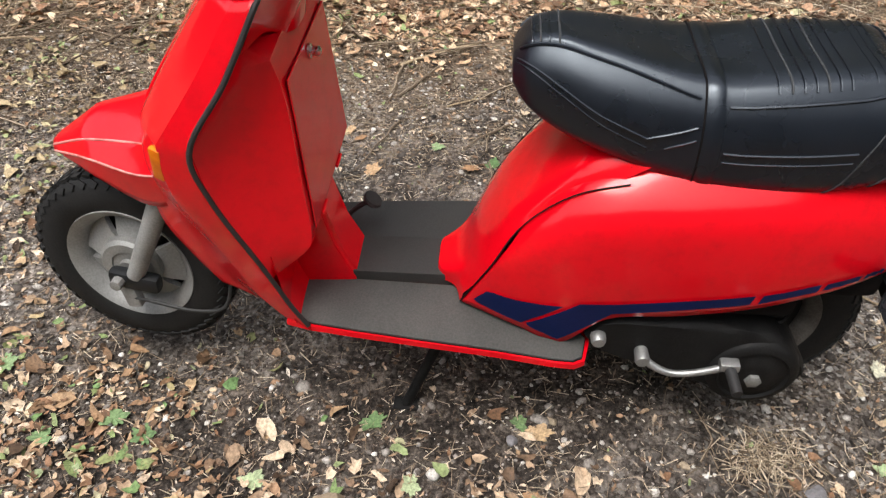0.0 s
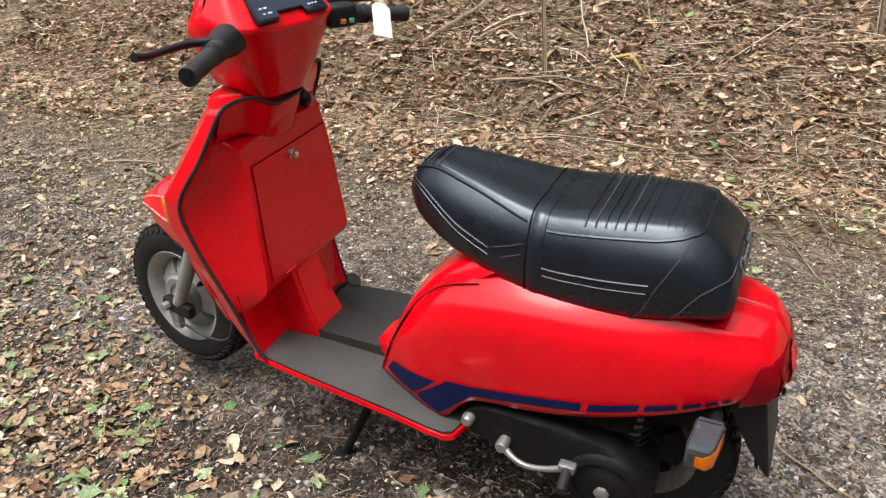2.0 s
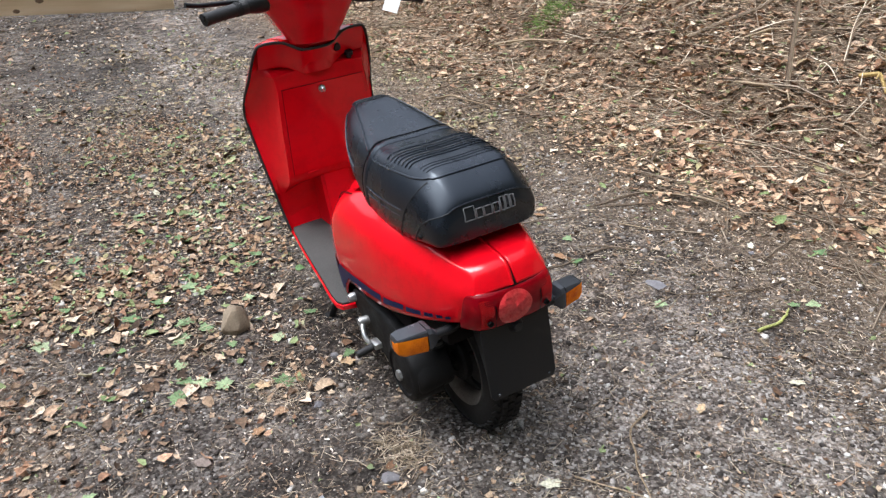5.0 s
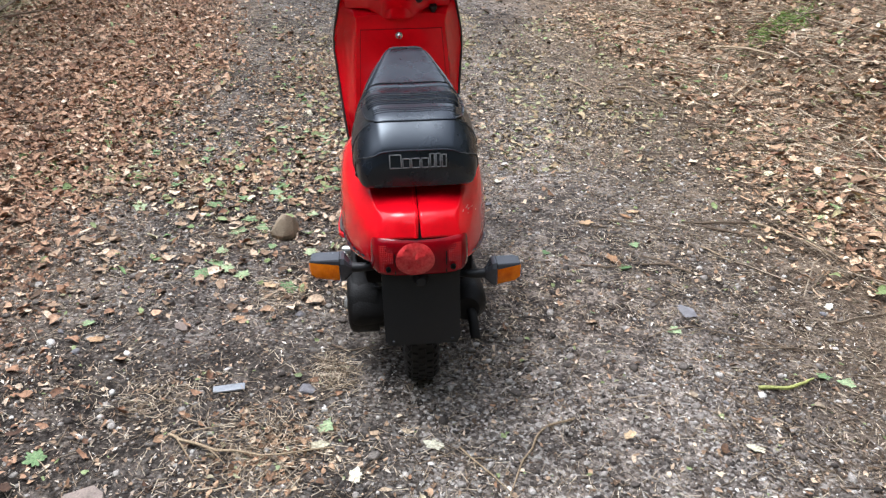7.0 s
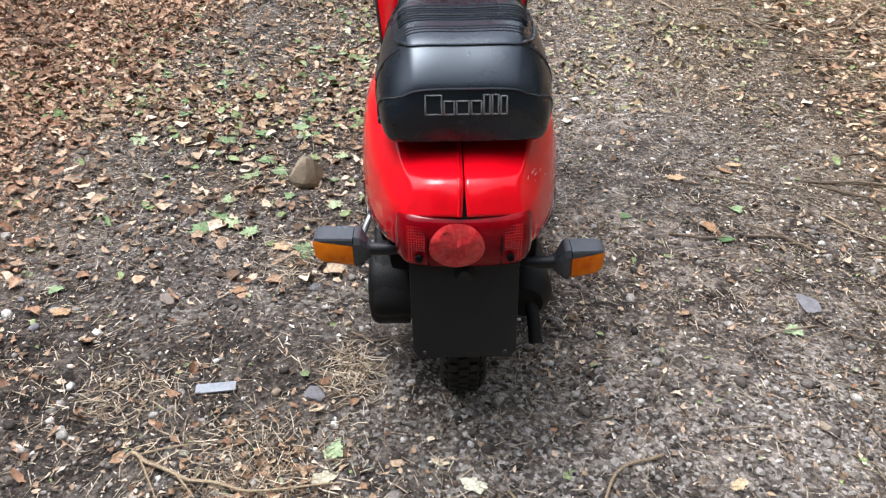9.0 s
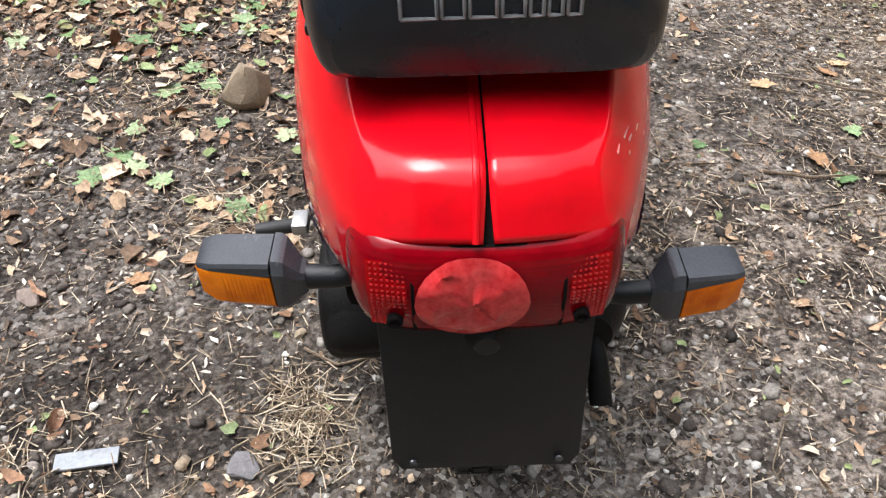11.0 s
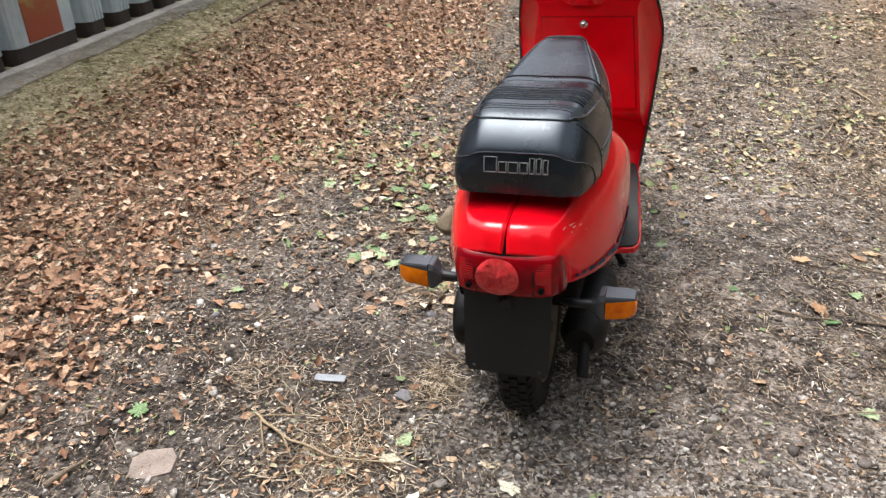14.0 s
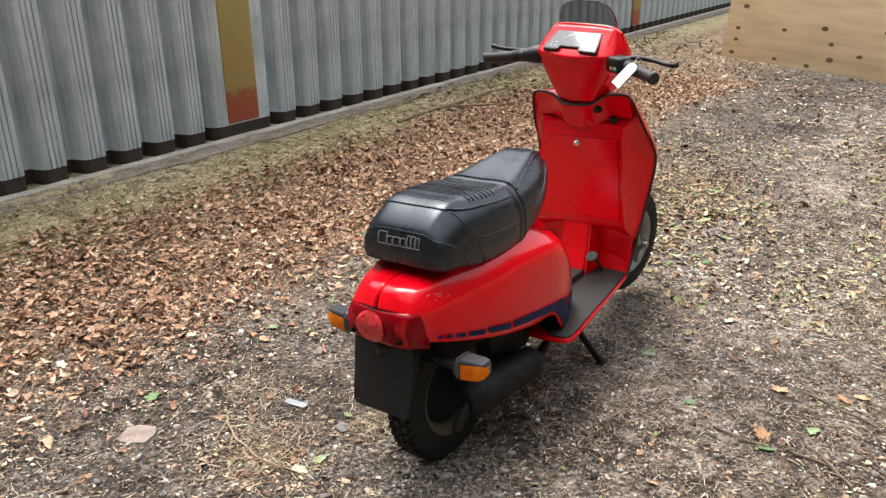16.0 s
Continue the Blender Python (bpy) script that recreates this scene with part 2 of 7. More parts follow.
    l.new(worn.outputs[0], both_tones.inputs[1])
    tone = both_tones
    toned = n.new("ShaderNodeMix")
    toned.data_type, toned.blend_type = "RGBA", "MULTIPLY"
    toned.inputs["Factor"].default_value = 1.0
    l.new(mix.outputs["Result"], toned.inputs["A"])
    l.new(tone.outputs[0], toned.inputs["B"])
    mix = toned
    # leaf mould where the track gives way to drifts and bank
    sepx = n.new("ShaderNodeSeparateXYZ")
    l.new(tc.outputs["Object"], sepx.inputs[0])
    off = n.new("ShaderNodeMath")
    off.operation = "ABSOLUTE"
    l.new(sepx.outputs["X"], off.inputs[0])
    wander = n.new("ShaderNodeMath")
    wander.operation = "MULTIPLY_ADD"
    l.new(big.outputs["Fac"], wander.inputs[0])
    wander.inputs[1].default_value = 1.2
    l.new(off.outputs[0], wander.inputs[2])
    ahead = n.new("ShaderNodeMapRange")
    ahead.inputs["From Min"].default_value, ahead.inputs["From Max"].default_value = 0.9, 2.6
    ahead.inputs["To Max"].default_value = 0.12
    l.new(sepx.outputs["Y"], ahead.inputs["Value"])
    further = n.new("ShaderNodeMath")
    further.operation = "ADD"
    l.new(wander.outputs[0], further.inputs[0])
    l.new(ahead.outputs[0], further.inputs[1])
    wander = further
    verge = n.new("ShaderNodeMapRange")
    verge.inputs["From Min"].default_value, verge.inputs["From Max"].default_value = 1.5, 2.3
    l.new(wander.outputs[0], verge.inputs["Value"])
    mould = ramp(n, [(0.36, (0.035, 0.024, 0.016)), (0.5, (0.21, 0.148, 0.098)), (0.64, (0.52, 0.40, 0.28))])
    l.new(add.outputs[0], mould.inputs[0])
    mix2 = n.new("ShaderNodeMix")
    mix2.data_type = "RGBA"
    l.new(verge.outputs[0], mix2.inputs["Factor"])
    l.new(mix.outputs["Result"], mix2.inputs["A"])
    l.new(mould.outputs[0], mix2.inputs["B"])
    # moss and thin soil along the foot of the fence
    lean = n.new("ShaderNodeMath")
    lean.operation = "MULTIPLY_ADD"
    l.new(sepx.outputs["Y"], lean.inputs[0])
    lean.inputs[1].default_value = 0.05
    l.new(sepx.outputs["X"], lean.inputs[2])
    edge = n.new("ShaderNodeMath")
    edge.operation = "MULTIPLY_ADD"
    l.new(mid.outputs["Fac"], edge.inputs[0])
    edge.inputs[1].default_value = 0.7
    l.new(lean.outputs[0], edge.inputs[2])
    mossy = n.new("ShaderNodeMapRange")
    mossy.inputs["From Min"].default_value, mossy.inputs["From Max"].default_value = -1.66, -1.92
    l.new(edge.outputs[0], mossy.inputs["Value"])
    behind = n.new("ShaderNodeMapRange")
    behind.inputs["From Min"].default_value, behind.inputs["From Max"].default_value = -3.2, -2.9
    l.new(edge.outputs[0], behind.inputs["Value"])
    strip_ = n.new("ShaderNodeMath")
    strip_.operation = "MULTIPLY"
    l.new(mossy.outputs[0], strip_.inputs[0])
    l.new(behind.outputs[0], strip_.inputs[1])
    mossy = strip_
    moss = ramp(n, [(0.38, (0.065, 0.053, 0.032)), (0.46, (0.27, 0.225, 0.125)), (0.53, (0.50, 0.43, 0.26)), (0.62, (0.74, 0.65, 0.48))])
    l.new(add.outputs[0], moss.inputs[0])
    mix3 = n.new("ShaderNodeMix")
    mix3.data_type = "RGBA"
    l.new(mossy.outputs[0], mix3.inputs["Factor"])
    l.new(mix2.outputs["Result"], mix3.inputs["A"])
    l.new(moss.outputs[0], mix3.inputs["B"])
    l.new(mix3.outputs["Result"], b.inputs["Base Color"])
    b.inputs["Roughness"].default_value = 0.9
    b.inputs["Specular IOR Level"].default_value = 0.2
    hsum = n.new("ShaderNodeMath")
    hsum.operation = "MULTIPLY_ADD"
    l.new(tiny.outputs["Fac"], hsum.inputs[0])
    hsum.inputs[1].default_value = 0.4
    l.new(fine.outputs["Fac"], hsum.inputs[2])
    bp = n.new("ShaderNodeBump")
    bp.inputs["Strength"].default_value, bp.inputs["Distance"].default_value = 0.9, 0.012
    l.new(hsum.outputs[0], bp.inputs["Height"])
    l.new(bp.outputs[0], b.inputs["Normal"])
    return m


EARTH = earth()
PEBBLE = scattered("pebble_stone", [(0.0, (0.028, 0.023, 0.020)), (0.35, (0.105, 0.088, 0.076)), (0.62, (0.22, 0.195, 0.172)), (0.88, (0.40, 0.37, 0.335)), (1.0, (0.78, 0.75, 0.70))], 0.75, 240)
DRYLEAF = scattered("dry_leaves", [(0.0, (0.05, 0.027, 0.017)), (0.25, (0.22, 0.115, 0.068)), (0.6, (0.39, 0.225, 0.135)), (0.9, (0.54, 0.35, 0.225)), (1.0, (0.74, 0.58, 0.43))], 0.7, 130)
PALELEAF = scattered("pale_leaves", [(0.0, (0.04, 0.025, 0.016)), (0.33, (0.21, 0.135, 0.085)), (0.68, (0.43, 0.305, 0.20)), (0.92, (0.72, 0.58, 0.43)), (0.93, (0.20, 0.24, 0.10)), (1.0, (0.28, 0.34, 0.16))], 0.7, 130)
MIXLEAF = scattered("mixed_leaves", [(0.0, (0.10, 0.06, 0.034)), (0.35, (0.30, 0.18, 0.10)), (0.6, (0.44, 0.31, 0.18)), (0.8, (0.21, 0.25, 0.10)), (1.0, (0.15, 0.26, 0.10))], 0.65, 130)
VERGELEAF = scattered("verge_leaves", [(0.0, (0.10, 0.075, 0.04)), (0.35, (0.31, 0.245, 0.13)), (0.7, (0.53, 0.44, 0.25)), (0.9, (0.76, 0.65, 0.45)), (1.0, (0.34, 0.36, 0.17))], 0.7, 130)
BROWNBITS = scattered("brown_bits", [(0.0, (0.10, 0.055, 0.03)), (0.4, (0.27, 0.15, 0.085)), (0.8, (0.43, 0.29, 0.18)), (0.94, (0.60, 0.48, 0.34)), (1.0, (0.22, 0.28, 0.14))], 0.65, 130)
PATCHLEAF = scattered("patch_leaves", [(0.0, (0.07, 0.05, 0.025)), (0.4, (0.30, 0.22, 0.12)), (0.7, (0.52, 0.42, 0.26)), (0.85, (0.30, 0.33, 0.16)), (1.0, (0.22, 0.30, 0.12))], 0.65, 130)
BANKLEAF = scattered("bank_leaf", [(0.0, (0.07, 0.04, 0.024)), (0.22, (0.26, 0.155, 0.09)), (0.55, (0.48, 0.31, 0.185)), (0.88, (0.70, 0.52, 0.35)), (0.95, (0.80, 0.68, 0.50)), (0.96, (0.30, 0.33, 0.15)), (1.0, (0.24, 0.32, 0.13))], 0.7, 130)
GREENLEAF = scattered("green_leaf", [(0.0, (0.09, 0.16, 0.06)), (0.5, (0.19, 0.28, 0.13)), (1.0, (0.38, 0.44, 0.26))], 0.55, 160, 0.3, "object")
BROWNLEAF = scattered("brown_leaf", [(0.0, (0.30, 0.17, 0.09)), (0.5, (0.42, 0.27, 0.15)), (1.0, (0.55, 0.42, 0.26))], 0.65, 160, 0.3, "object")
PALELEAVES = scattered("bleached_leaf", [(0.0, (0.46, 0.42, 0.30)), (0.5, (0.55, 0.52, 0.39)), (1.0, (0.66, 0.63, 0.50))], 0.65, 160, 0.3, "object")
CHIP = scattered("pale_chips", [(0.0, (0.024, 0.017, 0.013)), (0.38, (0.15, 0.11, 0.08)), (0.78, (0.41, 0.33, 0.255)), (1.0, (0.80, 0.72, 0.61))], 0.8, 300)
STRAW = scattered("straw", [(0.0, (0.10, 0.068, 0.046)), (0.5, (0.40, 0.31, 0.215)), (1.0, (0.80, 0.69, 0.53))], 0.8, 300)
PALEBARK = scattered("pale_twig_bark", [(0.0, (0.26, 0.19, 0.12)), (1.0, (0.40, 0.31, 0.20))], 0.8, 240)
BARK = scattered("twig_bark", [(0.0, (0.09, 0.065, 0.045)), (0.5, (0.20, 0.15, 0.105)), (1.0, (0.36, 0.29, 0.21))], 0.85, 240)
GRASS = scattered("grass", [(0.0, (0.14, 0.17, 0.06)), (0.5, (0.29, 0.28, 0.115)), (1.0, (0.52, 0.44, 0.24))], 0.6, 200)
GREENBLADE = scattered("green_grass", [(0.0, (0.10, 0.20, 0.04)), (0.6, (0.22, 0.36, 0.08)), (1.0, (0.42, 0.45, 0.18))], 0.6, 200)
AMBERLEAF = scattered("ochre_stem", [(0.0, (0.34, 0.23, 0.07)), (1.0, (0.46, 0.33, 0.13))], 0.6, 160)
STEMGREEN = scattered("yellow_green_stem", [(0.0, (0.32, 0.34, 0.10)), (1.0, (0.45, 0.45, 0.18))], 0.6, 200)
STONE = surface("sandy_stone", (0.20, 0.15, 0.10), (0.42, 0.34, 0.24), (0.7, 0.9), 22, 220, 0.7, 0.004)
SLATE = surface("grey_stone", (0.12, 0.115, 0.12), (0.25, 0.24, 0.25), (0.7, 0.9), 22, 220, 0.6, 0.003)
BRICK = surface("worn_brick", (0.14, 0.11, 0.092), (0.38, 0.305, 0.26), (0.8, 0.95), 16, 200, 0.6, 0.003)
STRIP = surface("pale_grey_plastic", (0.17, 0.185, 0.205), (0.32, 0.34, 0.365), (0.4, 0.6), 30, 200, 0.2)
def streaked(name, lo, hi, rough):
    """Coated steel with rain streaks running down it, and blotches of dust."""
    m, n, l, b = nodes_of(name)
    tc, mp = n.new("ShaderNodeTexCoord"), n.new("ShaderNodeMapping")
    mp.inputs["Scale"].default_value = (1.0, 1.0, 0.035)
    l.new(tc.outputs["Object"], mp.inputs["Vector"])
    runs, cloud, grain = noise_of(n, l, 70.0, 4.0, 0.65), noise_of(n, l, 3.5, 5.0, 0.6), noise_of(n, l, 300.0, 2.0)
    l.new(mp.outputs[0], runs.inputs["Vector"])
    oi, shift = n.new("ShaderNodeObjectInfo"), n.new("ShaderNodeMath")
    shift.operation = "MULTIPLY"
    shift.inputs[1].default_value = 37.0
    l.new(oi.outputs["Random"], shift.inputs[0])
    l.new(shift.outputs[0], mp.inputs["Location"])
    add = n.new("ShaderNodeMath")
    add.operation = "ADD"
    l.new(runs.outputs["Fac"], add.inputs[0])
    l.new(cloud.outputs["Fac"], add.inputs[1])
    col = ramp(n, [(0.40, lo), (0.60, hi)])
    half = n.new("ShaderNodeMath")
    half.operation = "MULTIPLY"
    half.inputs[1].default_value = 0.5
    l.new(add.outputs[0], half.inputs[0])
    l.new(half.outputs[0], col.inputs[0])
    l.new(col.outputs[0], b.inputs["Base Color"])
    rg = n.new("ShaderNodeMapRange")
    rg.inputs["From Min"].default_value, rg.inputs["From Max"].default_value = 0.35, 0.65
    rg.inputs["To Min"].default_value, rg.inputs["To Max"].default_value = rough
    l.new(runs.outputs["Fac"], rg.inputs["Value"])
    l.new(rg.outputs[0], b.inputs["Roughness"])
    bp = n.new("ShaderNodeBump")
    bp.inputs["Strength"].default_value, bp.inputs["Distance"].default_value = 0.12, 0.002
    l.new(grain.outputs["Fac"], bp.inputs["Height"])
    l.new(bp.outputs[0], b.inputs["Normal"])
    return m


FENCE = streaked("grey_coated_steel", (0.34, 0.42, 0.47), (0.58, 0.675, 0.725), (0.32, 0.5))
FOOT = surface("black_fence_foot", (0.02, 0.017, 0.014), (0.06, 0.045, 0.035), (0.7, 0.9), 9, 120, 0.4, 0.004)
KERB = surface("mossy_concrete", (0.09, 0.075, 0.055), (0.38, 0.335, 0.275), (0.8, 0.95), 9, 60, 0.6, 0.005)
PALEKERB = surface("pale_mortar", (0.26, 0.23, 0.19), (0.66, 0.61, 0.54), (0.8, 0.95), 5, 60, 0.5, 0.004)


def post_paint():
    """Olive-yellow strip, rubbed to brick red near its foot."""
    m, n, l, b = nodes_of("olive_post_paint")
    tc = n.new("ShaderNodeTexCoord")
    sep = n.new("ShaderNodeSeparateXYZ")
    l.new(tc.outputs["Object"], sep.inputs[0])
    wob = noise_of(n, l, 13.0, 6.0, 0.75)
    add = n.new("ShaderNodeMath")
    add.operation = "MULTIPLY_ADD"
    l.new(wob.outputs["Fac"], add.inputs[0])
    add.inputs[1].default_value = -0.30
    l.new(sep.outputs["Z"], add.inputs[2])
    col = ramp(n, [(0.0, (0.36, 0.09, 0.05)), (0.09, (0.33, 0.11, 0.05)), (0.15, (0.36, 0.27, 0.10)), (1.0, (0.37, 0.33, 0.13))])
    l.new(add.outputs[0], col.inputs[0])
    l.new(col.outputs[0], b.inputs["Base Color"])
    b.inputs["Roughness"].default_value = 0.6
    return m


OLIVE = post_paint()


def plywood():
    """Pale softwood ply with long soft figure."""
    m, n, l, b = nodes_of("pale_plywood")
    tc = n.new("ShaderNodeTexCoord")
    mp = n.new("ShaderNodeMapping")
    mp.inputs["Scale"].default_value = (1.0, 1.0, 7.0)
    l.new(tc.outputs["Object"], mp.inputs[0])
    a = n.new("ShaderNodeTexNoise")
    a.inputs["Scale"].default_value, a.inputs["Detail"].default_value = 1.6, 8.0
    l.new(mp.outputs[0], a.inputs["Vector"])
    col = ramp(n, [(0.3, (0.58, 0.42, 0.24)), (0.55, (0.72, 0.54, 0.33)), (0.8, (0.80, 0.64, 0.43))])
    l.new(a.outputs["Fac"], col.inputs[0])
    l.new(col.outputs[0], b.inputs["Base Color"])
    b.inputs["Roughness"].default_value = 0.7
    bp = n.new("ShaderNodeBump")
    bp.inputs["Strength"].default_value, bp.inputs["Distance"].default_value = 0.15, 0.002
    l.new(a.outputs["Fac"], bp.inputs["Height"])
    l.new(bp.outputs[0], b.inputs["Normal"])
    return m


PLY = plywood()
KNOT = surface("wood_knot", (0.09, 0.05, 0.025), (0.20, 0.12, 0.06), (0.6, 0.8), 30, 200, 0.2)

# ---- mesh helpers ----
def finish(me, smooth=True, angle=38):
    if smooth:
        me.polygons.foreach_set("use_smooth", [True] * len(me.polygons))
        me.set_sharp_from_angle(angle=radians(angle))
    me.update()
    return me


def part(name, bm, material, parent=None, label="", smooth=True, angle=38):
    """Links a bmesh as one mesh object, under a thing or a part if one is given."""
    bmesh.ops.remove_doubles(bm, verts=bm.verts, dist=1e-5)
    bmesh.ops.recalc_face_normals(bm, faces=bm.faces)
    me = bpy.data.meshes.new(name)
    bm.to_mesh(me)
    bm.free()
    me.materials.append(material)
    ob = new(name, finish(me, smooth, angle))
    if parent is not None:
        ob.parent = parent
    return tagged(ob, label)


def thing(name, label, category, m=None, group=""):
    ob = new(name)
    ob.empty_display_size = 0.05
    if m is not None:
        ob.matrix_world = m
    return tagged(ob, label, category, group)


def bulk(name, verts, faces, material, label, category, soft=False):
    """One object of many loose pieces, from arrays of triangles; soft rounds their shading."""
    me = bpy.data.meshes.new(name)
    me.vertices.add(len(verts))
    me.vertices.foreach_set("co", np.asarray(verts, np.float32).ravel())
    f = np.asarray(faces, np.int32)
    me.loops.add(f.size)
    me.loops.foreach_set("vertex_index", f.ravel())
    me.polygons.add(len(f))
    me.polygons.foreach_set("loop_start", np.arange(0, f.size, 3, dtype=np.int32))
    me.update(calc_edges=True)
    me.validate()
    if soft:
        me.polygons.foreach_set("use_smooth", [True] * len(me.polygons))
    me.materials.append(material)
    return tagged(new(name, me), label, category, kind="stuff")


def curve(pts, n):
    """A smooth line through the points, eased by their spacing; a doubled point is a corner."""
    p = np.asarray(pts, float)
    d = np.sqrt(np.linalg.norm(np.diff(p, axis=0), axis=-1, keepdims=True))
    zero = d < 1e-4
    d = np.where(zero, 1e-4, d)
    v = np.where(zero, 0.0, np.diff(p, axis=0) / d)
    go, come = v.copy(), v.copy()
    if len(p) > 2:
        d0, d1 = d[:-1], d[1:]
        m = v[:-1] - (p[2:] - p[:-2]) / (d0 + d1) + v[1:]
        go[1:] = np.where(zero[:-1], v[1:], m)
        come[:-1] = np.where(zero[1:], v[:-1], m)
    out = []
    for k in range(len(p) - 1):
        for t in np.linspace(0, 1, n, endpoint=False):
            a, b = (1 + 2 * t) * (1 - t) ** 2, t * (1 - t) ** 2
            c, e = t * t * (3 - 2 * t), t * t * (t - 1)
            out.append(a * p[k] + b * d[k] * go[k] + c * p[k + 1] + e * d[k] * come[k] if not zero[k].all() else p[k])
    out.append(p[-1])
    return np.array(out)


def weave(grid, nu=6, nv=6):
    """A smooth surface through rows of points."""
    g = curve(np.asarray(grid, float), nu)
    return curve(g.transpose(1, 0, 2), nv).transpose(1, 0, 2)


def both(half):
    """A row of points given from its outer end to the middle (x > 0), mirrored into a whole row."""
    right = [tuple(p) for p in half]
    left = [(-x, y, z) for x, y, z in reversed(right)]
    return right + (left[1:] if abs(right[-1][0]) < 1e-9 else left)


def sheet(g, bm=None, close=False):
    bm = bm or bmesh.new()
    rows, cols = g.shape[:2]
    v = [[bm.verts.new(g[i, j].tolist()) for j in range(cols)] for i in range(rows)]
    for i in range(rows - 1):
        for j in range(cols if close else cols - 1):
            k = (j + 1) % cols
            bm.faces.new((v[i][j], v[i][k], v[i + 1][k], v[i + 1][j]))
    return bm


def thicken(ob, t, offset=-1):
    s = ob.modifiers.new("thickness", "SOLIDIFY")
    s.thickness, s.offset = t, offset
    return ob


def capped(rings, bm=None):
    """A closed skin over rings of points, ends filled."""
    bm = bm or bmesh.new()
    v = [[bm.verts.new(p) for p in r] for r in rings]
    n = len(v[0])
    for a, b in zip(v[:-1], v[1:]):
        for j in range(n):
            bm.faces.new((a[j], a[(j + 1) % n], b[(j + 1) % n], b[j]))
    bm.faces.new(list(reversed(v[0])))
    bm.faces.new(v[-1])
    return bm


def tube(path, r, n=10, bm=None, smooth=4):
    """A round bar along a line; r is one radius or one for each given point."""
    pts = [Vector([float(c) for c in p]) for p in (curve(path, smooth) if smooth > 1 and len(path) > 2 else path)]
    rs = [r] * len(pts) if isinstance(r, (int, float)) else [float(q) for q in np.interp(np.linspace(0, 1, len(pts)), np.linspace(0, 1, len(r)), r)]
    rings, side = [], None
    for i, p in enumerate(pts):
        d = (pts[min(i + 1, len(pts) - 1)] - pts[max(i - 1, 0)]).normalized()
        if side is None:
            side = d.orthogonal().normalized()
        side = (side - d * side.dot(d)).normalized()
        up = d.cross(side)
        rings.append([p + rs[i] * (side * math.cos(a) + up * math.sin(a)) for a in (2 * math.pi * k / n for k in range(n))])
    return capped(rings, bm)


def lathe(profile, centre, axis="x", n=40, bm=None):
    """Turns a profile of (along the axis, radius) about an axis through the centre; ends at radius 0 close it."""
    bm = bm or bmesh.new()
    rings = []
    for a, r in profile:
        ring = []
        for k in range(n):
            c, s = math.cos(2 * math.pi * k / n) * r, math.sin(2 * math.pi * k / n) * r
            off = {"x": (a, c, s), "y": (c, a, s), "z": (c, s, a)}[axis]
            ring.append(bm.verts.new(Vector(centre) + Vector(off)))
        rings.append(ring)
    for a, b in zip(rings[:-1], rings[1:]):
        for j in range(n):
            bm.faces.new((a[j], a[(j + 1) % n], b[(j + 1) % n], b[j]))
    return bm


def block(c, s, bevel=0.003, m=None, bm=None, seg=2):
    """A box with rounded edges."""
    b = bmesh.new()
    bmesh.ops.create_cube(b, size=1)
    for v in b.verts:
        v.co = Vector((v.co.x * s[0], v.co.y * s[1], v.co.z * s[2]))
    if bevel:
        bmesh.ops.bevel(b, geom=b.edges[:], offset=bevel, segments=seg, affect="EDGES", profile=0.6)
    for v in b.verts:
        v.co = (m @ v.co if m else v.co) + Vector(c)
    if bm is None:
        return b
    me = bpy.data.meshes.new("tmp")
    b.to_mesh(me)
    b.free()
    bm.from_mesh(me)
    bpy.data.meshes.remove(me)
    return bm


def plate(outline, z0, z1, bevel=0.004):
    """A flat slab with the given outline in x and y."""
    bm = bmesh.new()
    f = bm.faces.new([bm.verts.new((x, y, z0)) for x, y in outline])
    up = bmesh.ops.extrude_face_region(bm, geom=[f])
    top = [g for g in up["geom"] if isinstance(g, bmesh.types.BMVert)]
    for v in top:
        v.co.z = z1
    if bevel:
        edges = [e for e in bm.edges if all(v in top for v in e.verts)]
        bmesh.ops.bevel(bm, geom=edges, offset=bevel, segments=2, affect="EDGES", profile=0.6)
    return bm


def moved(bm, m):
    bmesh.ops.transform(bm, matrix=m, verts=bm.verts)
    return bm

# ---- the ground, fence and board ----
def smooth(a, b, v):
    t = np.clip((v - a) / (b - a), 0, 1)
    return t * t * (3 - 2 * t)


def height(x, y):
    """Level track; a bank climbs on the east side, and the ground lifts a little towards the fence."""
    x, y = np.asarray(x, float), np.asarray(y, float)
    east = np.maximum(x - 1.98 - 0.06 * np.sin(1.7 * y), 0)
    h = 0.62 * east * smooth(0, 0.45, east) * (1 - 0.55 * smooth(2.0, 6.0, x))
    h = h + 0.115 * smooth(-1.6, -2.85, x)
    return h


def roll(x, y):
    h = height(x, y)
    ruts = 0.006 * np.sin(2.1 * x + 0.7 * np.sin(1.3 * y)) * np.cos(1.7 * y) + 0.003 * np.sin(7.3 * x + 1.1) * np.sin(6.1 * y + 0.4)
    calm = smooth(0.05, 0.3, np.hypot(x - 0.05, y - np.clip(y, -0.1, 1.06)))
    return h + ruts * calm + 0.05 * smooth(2.3, 3.2, x) * np.sin(3.1 * x + 2.0 * y) * np.cos(2.3 * y - x)


